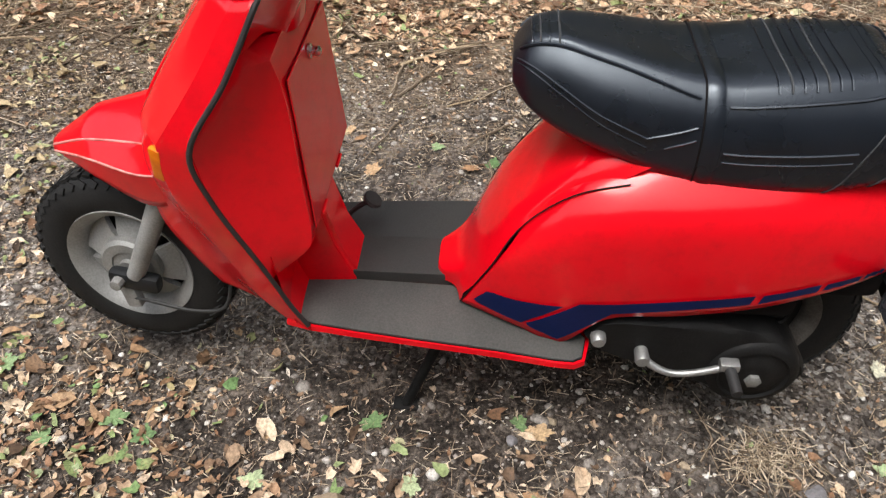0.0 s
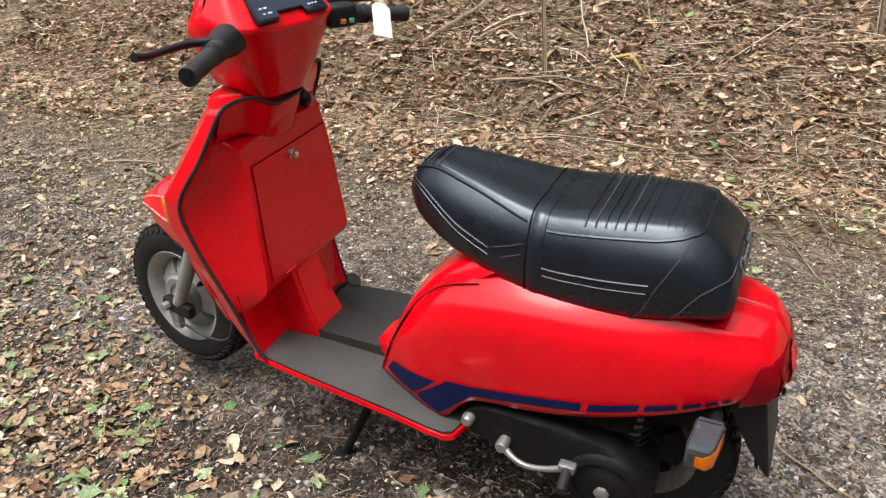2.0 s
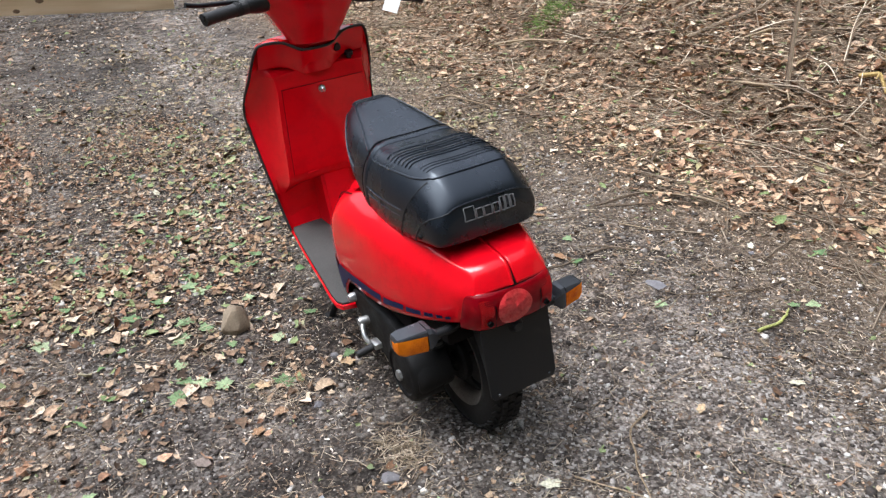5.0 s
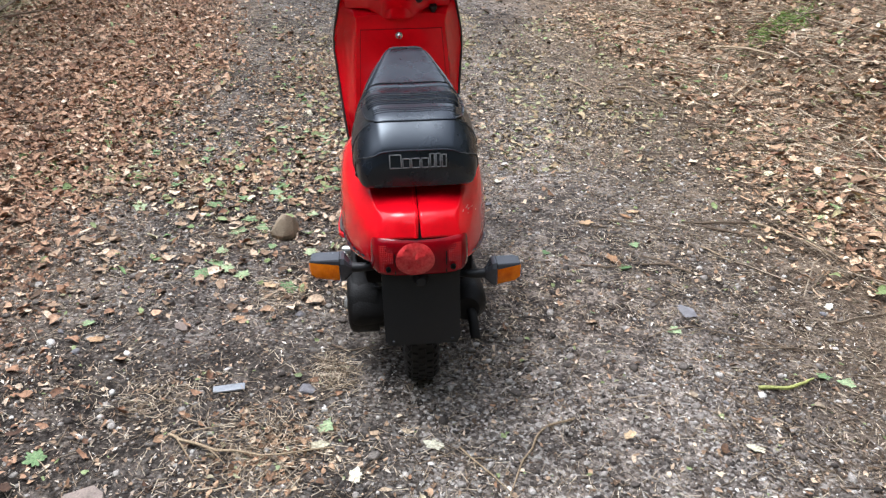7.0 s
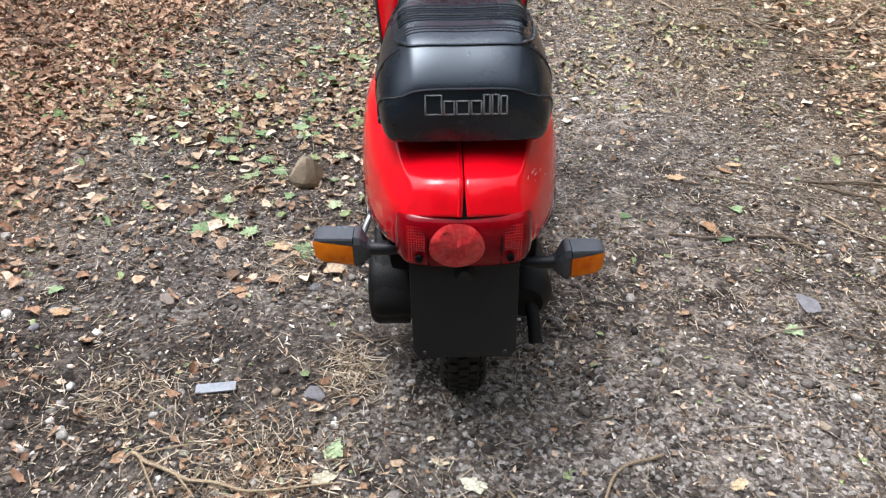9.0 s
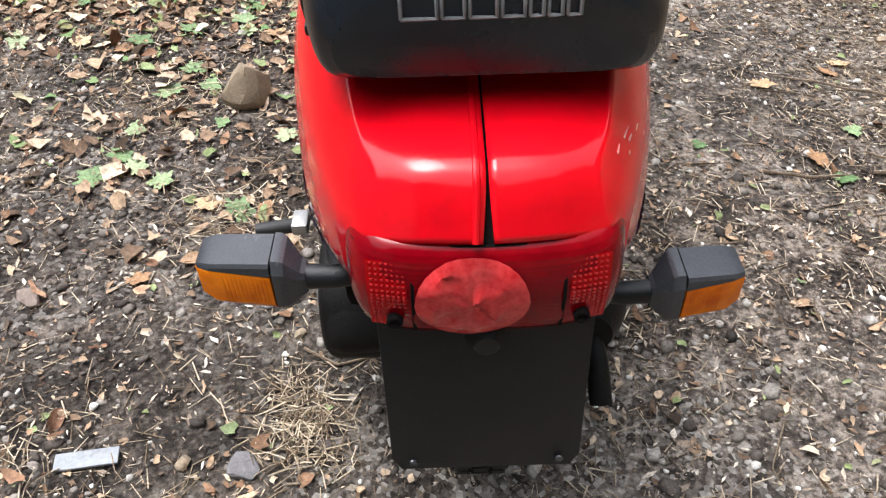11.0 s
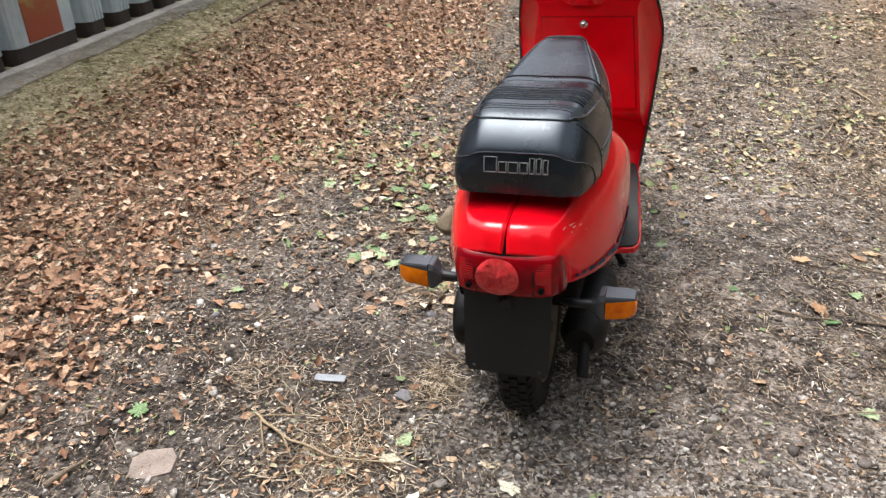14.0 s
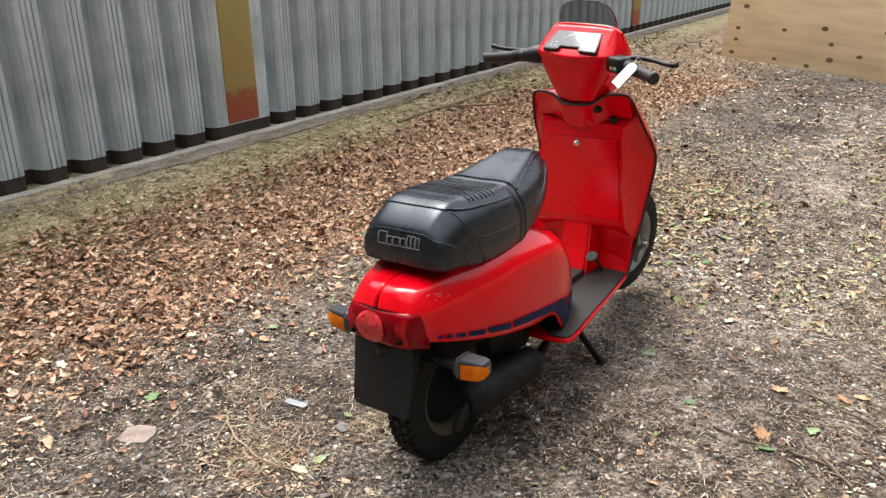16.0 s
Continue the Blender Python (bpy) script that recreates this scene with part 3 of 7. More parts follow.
fine_x = np.concatenate([[-120, -40, -14, -7], np.arange(-4.5, 5.01, 0.045), [6, 8, 11, 16, 40, 120]])
fine_y = np.concatenate([[-120, -40, -14, -7, -4], np.arange(-2.5, 6.01, 0.045), [7, 8.5, 10, 13, 18, 30, 60, 120]])
gx, gy = np.meshgrid(fine_x, fine_y, indexing="ij")
gz = roll(gx, gy)
rng = np.random.default_rng(5)
near = (np.abs(gx) < 4.5) & (gy > -2.5) & (gy < 6)
gz = gz + near * rng.normal(0, 0.0016, gz.shape)
quads = np.arange(gx.size).reshape(gx.shape)
q = np.stack([quads[:-1, :-1], quads[1:, :-1], quads[1:, 1:], quads[:-1, 1:]], -1).reshape(-1, 4)
gm = bpy.data.meshes.new("ground")
gm.from_pydata(np.stack([gx, gy, gz], -1).reshape(-1, 3).tolist(), [], q.tolist())
gm.materials.append(EARTH)
finish(gm, True, 80)
tagged(new("ground", gm), "trodden brown earth track with fine gravel", "ground", kind="structure")

# corrugated steel fence: line, direction and rib pitch
FX, FY, FZ, FTURN, PITCH = -2.945, 0.0, 0.135, math.atan(0.05), 0.2325
fence = thing("metal_fence", "grey coated corrugated steel fence with black feet", "fence", pose(FX, FY, FZ, 0.12, 0, math.degrees(FTURN)))


def rib_profile():
    """Half of a deep trapezoid rib with round shoulders; three narrow grooves run down its face, which looks to +x."""
    half = [(0.0, -PITCH / 2), (0.0, -0.094), (0.004, -0.090), (0.060, -0.076), (0.078, -0.069), (0.090, -0.060), (0.097, -0.050), (0.100, -0.040), (0.100, -0.0315), (0.090, -0.0295), (0.090, -0.0265), (0.100, -0.0245), (0.100, -0.0035), (0.090, -0.0015)]
    return half + [(x, -y) for x, y in reversed(half)]


def rib_mesh():
    prof = rib_profile()
    loop = prof + [(x - 0.003, y) for x, y in reversed(prof)]
    return capped([[(x, y, z) for x, y in loop] for z in (0.060, 2.45)])


def foot_mesh():
    prof = [(x - 0.006, y * 0.99) for x, y in rib_profile() if abs(x - 0.09) > 0.0005]
    loop = prof + [(x - 0.004, y) for x, y in reversed(prof)]
    return capped([[(x, y, z) for x, y in loop] for z in (-0.09, 0.066)])


first_rib = part("rib", rib_mesh(), FENCE, fence, angle=32)
first_foot = part("rib_foot", foot_mesh(), FOOT, fence, "black fence foot", smooth=False)
spots = [(1.384 - PITCH * k, 1.0) for k in range(18)] + [(2.193 + 0.252 * k, 1.084) for k in range(54)]
for k, (along, wide) in enumerate(spots):
    pair = (first_rib, first_foot) if k == 0 else (first_rib.copy(), first_foot.copy())
    for o in pair:
        if k:
            scene.collection.objects.link(o)
        o.location, o.scale = (0, along, 0), (1, wide, 1)


def joint_panel(z0, z1, out):
    """A broad flat face with rounded shoulders, between two recesses."""
    prof = [(0.0, 1.500), (0.0, 1.512), (0.060, 1.528), (0.085, 1.545), (0.098, 1.570), (0.100, 1.590), (0.100, 1.985), (0.096, 1.996), (0.060, 2.010), (0.0, 2.030), (0.0, 2.068)]
    loop = [(x + out, y) for x, y in prof] + [(x + out - 0.004, y) for x, y in reversed(prof)]
    return capped([[(x, y, z) for x, y in loop] for z in (z0, z1)])


# the broad flat joint with its painted strip
part("joint_panel", joint_panel(0.060, 2.45, 0.0), FENCE, fence, "flat grey steel joint panel", angle=32)
part("joint_foot", joint_panel(-0.09, 0.066, -0.005), FOOT, fence, "black fence foot", smooth=False)
part("painted_strip", block((0.101, 1.762, 1.285), (0.010, 0.262, 2.43), 0.003), OLIVE, fence, "olive strip rubbed red at its foot")
part("painted_strip", block((0.108, 8.95, 1.285), (0.014, 0.30, 2.43), 0.003), OLIVE, fence, "rusty brown strip")
part("back_sheet", block((-0.02, 5.8, 1.18), (0.012, 21.0, 2.54), 0), FENCE, fence)

# concrete edging below the fence
turn = Matrix.Translation((FX, FY, 0)) @ Matrix.Rotation(FTURN, 4, "Z")
kb = block((0.20, 6.0, 0.030), (0.25, 22.0, 0.17), 0.012)
bmesh.ops.subdivide_edges(kb, edges=[e for e in kb.edges if e.calc_length() > 5], cuts=160)
for v in kb.verts:
    v.co += Vector((0.012 * math.sin(7 * v.co.y) + 0.010 * math.sin(17 * v.co.y + 1), 0, 0.004 * math.sin(5.3 * v.co.y + v.co.x * 9) + 0.002 * v.co.y))
kerb = part("kerb", moved(kb, turn), KERB)
tagged(kerb, "mossy worn concrete edging below the fence", "kerb", kind="structure")

eb = block((0.135, 6.0, 0.112), (0.075, 22.0, 0.022), 0.006)
bmesh.ops.subdivide_edges(eb, edges=[e for e in eb.edges if e.calc_length() > 5], cuts=200)
for v in eb.verts:
    v.co += Vector((0.012 * noise.noise(Vector((0.0, v.co.y * 6, 2.0))), 0, 0.002 * v.co.y + 0.004 * noise.noise(Vector((v.co.x * 9, v.co.y * 5, 7.0)))))
edging = part("kerb_edge", moved(eb, turn), PALEKERB)
tagged(edging, "pale worn mortar line at the fence foot", "trim", kind="structure")

# plywood board at the end of the track
board = thing("plywood_board", "pale knotty plywood sheet standing on the track", "board", pose(-1.62, 7.45, 0.10, -4, 2.5, -16.0))
part("sheet", block((1.22, 0, 0.61), (2.44, 0.018, 1.22), 0.002), PLY, board)
rk = random.Random(4)
for kx, kz in [(0.15, 0.32), (0.15, 0.20), (0.13, 0.06), (0.68, 0.36), (0.64, 0.06), (1.0, 0.04), (1.22, 0.13), (0.2, 0.55), (1.1, 0.42), (1.2, 0.28), (0.75, 0.7), (1.5, 0.2), (1.7, 0.45)]:
    w = rk.uniform(0.026, 0.04)
    bmk = lathe([(-0.011, 0.0), (-0.0112, 0.6), (-0.0100, 1.0)], (0, 0, 0), "y", 14)
    for v in bmk.verts:
        v.co = Vector((v.co.x * w + kx, v.co.y, v.co.z * w * 0.62 + kz))
    part("knot", bmk, KNOT, board, "dark knot")

# unseen woodland ring closing the place beyond the track, added to block low sky
wood_m, wn2, wl2, wb = nodes_of("dim_woodland")
wnoise = noise_of(wn2, wl2, 0.8, 8.0, 0.75)
wcol = ramp(wn2, [(0.35, (0.012, 0.016, 0.008)), (0.6, (0.05, 0.065, 0.028)), (0.75, (0.10, 0.11, 0.05))])
wl2.new(wnoise.outputs["Fac"], wcol.inputs[0])
wl2.new(wcol.outputs[0], wb.inputs["Base Color"])
wb.inputs["Roughness"].default_value = 0.9
ring = []
# height varies by side to shape which sky is blocked and mirrored
for zz, grow in ((-0.5, 0.0), (3.0, 0.3), (6.5, 0.0), (9.0, 1.0)):
    ring.append([((17 + grow + 1.2 * math.sin(5 * a) + 0.5 * math.sin(13 * a)) * math.cos(a), 3 + (17 + grow + 1.2 * math.cos(4 * a)) * math.sin(a), zz * (0.95 + 0.9 * max(0.0, math.cos(a - 0.15)) ** 1.2 - 0.65 * max(0.0, math.sin(a + 0.2)) ** 4 + 0.9 * max(0.0, -math.sin(a)) ** 1.5) + (1.2 * math.sin(9 * a) + 0.7 * math.sin(23 * a) if zz > 8 else 0)) for a in np.linspace(0, 2 * math.pi, 120, endpoint=False)])
backdrop = part("backdrop", sheet(np.array(ring), close=True), wood_m)
tagged(backdrop, "unseen dim woodland ring added to block low sky", "woodland", kind="structure")

# ---- the scooter: x to its right, y ahead, z up; it leans a little to its left ----
scooter = thing("scooter", "red motor scooter with black seat on its stand", "scooter", pose(0.036, 0, 0, 0, -3.2, 0))
HEAD = Vector((0, 0.74, 0.85))
STEER = Matrix.Translation(HEAD) @ Matrix.Rotation(radians(-7.5), 4, Vector((0, -math.sin(radians(27)), math.cos(radians(27))))) @ Matrix.Translation(-HEAD)
REAR_Y, FRONT_Y, TYRE_R = -0.085, 1.067, 0.193
REAR_Z, FRONT_Z = 0.191, 0.249  # on its stand the front wheel hangs clear of the ground


def wheel(name, y, z, m, rim_mat, arm_mat, hub_mat, width=0.043):
    root = new(name)
    root.parent = scooter
    tagged(root, "black treaded tyre on a grey steel wheel")
    c = (0, y, z)
    R = TYRE_R
    side = [(-0.030, 0.115), (-0.037, 0.123), (-width, 0.142), (-width + 0.001, 0.162), (-width + 0.006, 0.176), (-0.028, R - 0.007), (-0.015, R - 0.003), (0, R - 0.002)]
    prof = side + [(-a, r) for a, r in reversed(side[:-1])]
    part("tyre", moved(lathe(prof, c, "x", 64), m), RUBBER, root, angle=30)
    bm = bmesh.new()
    # tread blocks: a centre row and two shoulder rows
    for k in range(46):
        a = 2 * math.pi * k / 46
        for row, (off, wd, tilt) in enumerate([(0.0, 0.016, 0.25), (-0.019, 0.014, -0.3), (0.019, 0.014, 0.3), (-0.034, 0.012, -0.9), (0.034, 0.012, 0.9)]):
            ak = a + (0.5 if row in (1, 2) else 0) * 2 * math.pi / 46
            rr = R - 0.0015 if row < 3 else R - 0.0125
            mt = Matrix.Rotation(ak, 4, "X") @ Matrix.Translation((off, 0, rr)) @ Matrix.Rotation(tilt if row > 2 else 0, 4, "Y") @ Matrix.Rotation(tilt * 0.6, 4, "Z")
            b = [mt @ Vector((sx * wd / 2, sy * 0.0092, sz * 0.0028)) + Vector(c) for sx in (-1, 1) for sy in (-1, 1) for sz in (-1, 1)]
            vs = [bm.verts.new(p) for p in b]
            for f in ((0, 1, 3, 2), (4, 6, 7, 5), (0, 4, 5, 1), (2, 3, 7, 6), (1, 5, 7, 3)):
                bm.faces.new([vs[i] for i in f])
    tagged(part("tread", moved(bm, m), RUBBER, root, "rows of small tread blocks", angle=30), kind="stuff")
    # rim: outer bead, inner well
    prof = [(-0.037, 0.119), (-0.040, 0.124), (-0.034, 0.126), (-0.030, 0.118), (-0.022, 0.109), (-0.010, 0.103), (0.010, 0.103), (0.022, 0.109), (0.030, 0.118), (0.034, 0.126), (0.040, 0.124), (0.037, 0.119), (0.025, 0.105), (0.010, 0.098), (-0.010, 0.098), (-0.025, 0.105), (-0.037, 0.119)]
    part("rim", moved(lathe(prof, c, "x", 56), m), rim_mat, root)
    # pressed disc in five broad arms
    for k in range(5):
        a0 = 2 * math.pi * k / 5 + 0.3
        rings = []
        for r, wd, dx in [(0.040, 0.056, -0.018), (0.060, 0.072, -0.018), (0.082, 0.090, -0.008), (0.102, 0.116, 0.0)]:
            ring = []
            for sx, sy in ((-0.006, -1), (-0.006, 1), (0.006, 1), (0.006, -1)):
                p = Matrix.Rotation(a0, 4, "X") @ Vector((dx + sx, sy * wd / 2, r))
                ring.append(p + Vector(c))
            rings.append(ring)
        part("arm", moved(capped(rings), m), arm_mat, root)
    part("hub", moved(lathe([(-0.050, 0.0), (-0.050, 0.016), (-0.042, 0.018), (-0.041, 0.034), (-0.044, 0.034), (-0.044, 0.052), (-0.038, 0.059), (0.03, 0.059), (0.036, 0.046), (0.040, 0.026), (0.046, 0.014), (0.046, 0.0)], c, "x", 36), m), hub_mat, root, "brake drum hub")
    # added dark disc: the deep recess's shade as colour
    part("wheel_shade_disc", moved(lathe([(0.008, 0.099), (0.013, 0.097), (0.017, 0.076), (0.030, 0.062), (0.031, 0.0)], c, "x", 36), m), ENGINE, root, "added dark disc for the shade inside the wheel")
    return root


wheel("front_wheel", FRONT_Y, FRONT_Z, STEER, STEEL, STEEL, HUB)
wheel("rear_wheel", REAR_Y, REAR_Z, Matrix.Identity(4), RUSTY, ENGINE, ENGINE)

# fork: two grey legs into dark suspension links at the axle
for s in (-1, 1):
    leg = part("fork_leg", moved(tube([(s * 0.062, 0.885, 0.56), (s * 0.066, 0.960, 0.41), (s * 0.068, 1.038, 0.256)], [0.019, 0.019, 0.0165], 16, smooth=3), STEER), STEEL, scooter, "grey painted fork leg")
    bm = block((0, 0, 0), (0.026, 0.098, 0.036), 0.010)
    part("link", moved(bm, STEER @ pose(s * 0.068, 1.042, 0.243, 5)), PLASTIC, leg, "black suspension link")
    part("link_foot", moved(block((0, 0, 0), (0.020, 0.030, 0.052), 0.006), STEER @ pose(s * 0.066, 1.060, 0.202, -8)), STEEL, leg, "grey lug under the link")
    part("axle_nut", moved(lathe([(0, 0.0), (0, 0.012), (0.016, 0.011), (0.018, 0.0)] if s > 0 else [(0, 0.0), (0, 0.012), (-0.016, 0.011), (-0.018, 0.0)], (s * 0.081, 1.067, 0.247), "x", 8), STEER), HUB, leg)
part("brake_cable", moved(tube([(-0.072, 1.055, 0.20), (-0.082, 1.0, 0.205), (-0.08, 0.93, 0.195), (-0.075, 0.87, 0.21), (-0.06, 0.85, 0.28)], 0.0035, 8), STEER), TRIM, scooter, "black brake cable")
part("brake_arm", moved(block((-0.052, 1.08, 0.205), (0.012, 0.016, 0.07), 0.004), STEER), HUB, scooter)

# legshield: front shell in horizontal slices, from its rim to the middle
RIM_L = [(0.163, 0.698, 0.842), (0.191, 0.748, 0.742), (0.209, 0.812, 0.640), (0.205, 0.802, 0.560), (0.190, 0.752, 0.410), (0.178, 0.722, 0.310), (0.170, 0.700, 0.246)]
upper = [
    [(0.163, 0.698, 0.842), (0.157, 0.728, 0.838), (0.105, 0.768, 0.838), (0, 0.785, 0.838)],
    [(0.191, 0.748, 0.742), (0.183, 0.790, 0.742), (0.115, 0.842, 0.742), (0, 0.858, 0.742)],
    [(0.209, 0.812, 0.640), (0.197, 0.862, 0.645), (0.125, 0.912, 0.640), (0, 0.925, 0.640)],
    [(0.205, 0.802, 0.560), (0.190, 0.864, 0.560), (0.135, 0.918, 0.560), (0, 0.930, 0.560)],
]
lower = [
    [(0.190, 0.752, 0.410), (0.170, 0.815, 0.415), (0.128, 0.880, 0.425), (0.100, 0.942, 0.432)],
    [(0.178, 0.722, 0.310), (0.158, 0.780, 0.312), (0.122, 0.840, 0.325), (0.100, 0.905, 0.345)],
    [(0.170, 0.700, 0.246), (0.150, 0.748, 0.252), (0.118, 0.795, 0.262), (0.100, 0.870, 0.285)],
]
nose = [(0.070, 0.776, 0.838), (0.080, 0.850, 0.742), (0.090, 0.920, 0.640), (0.100, 0.938, 0.560)]
flanks = [r[:3] + [c] for r, c in zip(upper, nose)]
flanks = [[r[0], r[1], r[1], r[2], r[3]] for r in flanks[:3] + [flanks[2], flanks[3]]] + [[r[0], r[1], r[1], r[2], r[3]] for r in lower]
shell = part("front_shell", sheet(weave([both([c, (c[0] * 0.5, r[3][1] * 0.75 + c[1] * 0.25, c[2]), r[3]]) for r, c in zip(upper, nose)], 6, 5)), RED, scooter, "glossy red front shell", angle=28)
thicken(shell, 0.004)
for s in (-1, 1):
    side = part("shell_side", sheet(weave([[(s * x, y, z) for x, y, z in r] for r in flanks], 6, 5)), RED, scooter, angle=28)
    thicken(side, 0.004)
    # amber side lamp on the knee of the shell
    lamp = part("front_indicator", moved(block((0, 0, 0), (0.010, 0.020, 0.062), 0.004), pose(s * 0.186, 0.872, 0.606, 12, s * 6, s * 22)), AMBER, scooter, "narrow amber front indicator")

# beak over the front wheel
beak = [
    [(0.140, 0.850, 0.505), (0.150, 0.862, 0.558), (0.150, 0.862, 0.558), (0.138, 0.884, 0.600), (0.138, 0.884, 0.600), (0.080, 0.886, 0.606), (0, 0.890, 0.607)],
    [(0.108, 0.950, 0.462), (0.126, 0.945, 0.537), (0.126, 0.945, 0.537), (0.094, 0.950, 0.574), (0.094, 0.950, 0.574), (0.052, 0.951, 0.590), (0, 0.952, 0.596)],
    [(0.076, 1.045, 0.490), (0.078, 1.048, 0.529), (0.078, 1.048, 0.529), (0.057, 1.054, 0.551), (0.057, 1.054, 0.551), (0.032, 1.055, 0.567), (0, 1.055, 0.575)],
    [(0.076, 1.045, 0.490), (0.078, 1.048, 0.529), (0.078, 1.048, 0.529), (0.057, 1.054, 0.551), (0.057, 1.054, 0.551), (0.032, 1.055, 0.567), (0, 1.055, 0.575)],
    [(0.020, 1.128, 0.492), (0.024, 1.134, 0.503), (0.024, 1.134, 0.503), (0.021, 1.134, 0.513), (0.021, 1.134, 0.513), (0.012, 1.136, 0.517), (0, 1.137, 0.518)],
]
fender = part("front_fender", sheet(weave([both(r) for r in beak], 7, 5)), RED, scooter, "pointed red front fender", angle=26)
thicken(fender, 0.004)
# a thin pale line runs along each crease
for s in (-1, 1):
    for k in (1, 3):
        part("fender_crease", tube([(s * (r[k][0] - 0.0012), r[k][1], r[k][2] - 0.0006) for r in (beak[0], beak[1], beak[2], beak[4])], 0.0019, 10, smooth=5), PALE_LINE, fender, "pale pinkish edge line")
# near-black sheets put the shade of the hollow front into colour
part("wheel_well", sheet(weave([both([(w, y, z0), (w * 0.95, y, z1), (0, y, z1 + 0.005)]) for y, w, z0, z1 in ((0.86, 0.096, 0.34, 0.53), (0.95, 0.092, 0.46, 0.555), (1.03, 0.070, 0.515, 0.545), (1.09, 0.040, 0.505, 0.52))], 3, 3)), GAP, scooter, "dark sheet for the shade in the wheel well")
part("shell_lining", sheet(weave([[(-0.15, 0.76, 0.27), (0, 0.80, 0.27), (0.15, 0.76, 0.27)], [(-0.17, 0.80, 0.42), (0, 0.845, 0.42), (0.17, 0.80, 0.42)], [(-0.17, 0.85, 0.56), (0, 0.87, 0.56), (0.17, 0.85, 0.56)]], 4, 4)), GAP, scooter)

# inner face of the legshield, the moulded box and the toe space under it
inner = []
for (x, y, z) in RIM_L:
    inner.append(both([(x - 0.002, y - 0.001, z), (x - 0.012, y + 0.010, z - 0.003), (x * 0.6, y + 0.016, z - 0.004), (0, y + 0.016, z - 0.004)]))
thicken(part("shield_inner", sheet(weave(inner, 5, 4)), RED, scooter, "red inner legshield"), 0.003, 1)
box_rows = [
    [(0.146, 0.746, 0.779), (0.075, 0.758, 0.773), (0, 0.750, 0.758)],
    [(0.134, 0.702, 0.744), (0.100, 0.702, 0.748), (0, 0.702, 0.751)],
    [(0.134, 0.702, 0.744), (0.100, 0.702, 0.748), (0, 0.702, 0.751)],
    [(0.130, 0.700, 0.730), (0.100, 0.698, 0.729), (0, 0.697, 0.728)],
    [(0.131, 0.693, 0.700), (0.100, 0.690, 0.700), (0, 0.689, 0.700)],
    [(0.1365, 0.687, 0.638), (0.100, 0.686, 0.638), (0, 0.685, 0.638)],
    [(0.142, 0.684, 0.560), (0.100, 0.683, 0.560), (0, 0.682, 0.560)],
    [(0.150, 0.679, 0.446), (0.100, 0.678, 0.446), (0, 0.677, 0.446)],
    [(0.152, 0.686, 0.424), (0.100, 0.685, 0.424), (0, 0.684, 0.424)],
    [(0.158, 0.735, 0.378), (0.100, 0.738, 0.394), (0, 0.738, 0.398)],
]
WIDER = 1.11  # the box reaches further to the right
bm = sheet(weave([[(x * (WIDER if x > 0 else 1.0), y, z) for x, y, z in both(r)] for r in box_rows], 4, 3))
rim_z = [p[2] for p in reversed(RIM_L)]
for s in (-1, 1):
    flank = []
    for (x, y, z) in [r[0] for r in box_rows]:
        x *= WIDER if s > 0 else 1.0
        zr = z + 0.012 if z > 0.7 else z
        rx = float(np.interp(zr, rim_z, [p[0] for p in reversed(RIM_L)])) - 0.001
        ry = float(np.interp(zr, rim_z, [p[1] for p in reversed(RIM_L)])) + 0.001
        flank.append([(s * x, y, z), (s * (x * 0.86 + rx * 0.14), y * 0.72 + ry * 0.28, z), (s * (x * 0.4 + rx * 0.6), y * 0.25 + ry * 0.75 + 0.004, z * 0.5 + zr * 0.5), (s * rx, ry, zr)])
    sheet(weave(flank, 4, 4), bm)
part("glovebox", bm, RED, scooter, "moulded red glovebox", angle=30)
toe = [both([(0.178, 0.742, 0.425), (0.10, 0.740, 0.405), (0, 0.740, 0.405)]), both([(0.172, 0.735, 0.340), (0.10, 0.740, 0.335), (0, 0.740, 0.335)]), both([(0.166, 0.725, 0.256), (0.10, 0.738, 0.256), (0, 0.738, 0.260)])]
part("toe_panel", sheet(weave(toe, 4, 3)), RED, scooter)
bm = capped([[(-0.054, 0.630, 0.262), (0.054, 0.630, 0.262), (0.066, 0.76, 0.262), (-0.066, 0.76, 0.262)], [(-0.051, 0.664, 0.34), (0.051, 0.664, 0.34), (0.062, 0.76, 0.34), (-0.062, 0.76, 0.34)], [(-0.048, 0.688, 0.440), (0.048, 0.688, 0.440), (0.058, 0.76, 0.440), (-0.058, 0.76, 0.440)]])
bmesh.ops.bevel(bm, geom=[e for e in bm.edges if abs(e.verts[0].co.z - e.verts[1].co.z) > 0.04], offset=0.008, segments=3, affect="EDGES")
part("tunnel", bm, RED, scooter)
# glovebox door with a thin dark joint, knob and hinges
door_pts = [(-0.119, 0.706), (0.134, 0.706), (0.155, 0.452), (-0.134, 0.452)]


def box_y(z):
    return float(np.interp(z, [0.446, 0.56, 0.638, 0.70, 0.729], [0.677, 0.682, 0.685, 0.689, 0.697]))


bm = bmesh.new()
ringo = [bm.verts.new((x * 1.003, box_y(z) - 0.0012, z + (0.0012 if z > 0.6 else -0.0012))) for x, z in door_pts]
bm.faces.new(ringo)
part("door_joint", bm, GAP, scooter, "dark joint round the door", smooth=False)
bm = bmesh.new()
bm.faces.new([bm.verts.new((x * 0.993, box_y(z) - 0.003, z)) for x, z in door_pts])
door = thicken(part("glovebox_door", bm, RED, scooter, "flat red glovebox door", smooth=False), 0.0025, 0)
knob_at = Vector((0.0, box_y(0.69) - 0.004, 0.688))
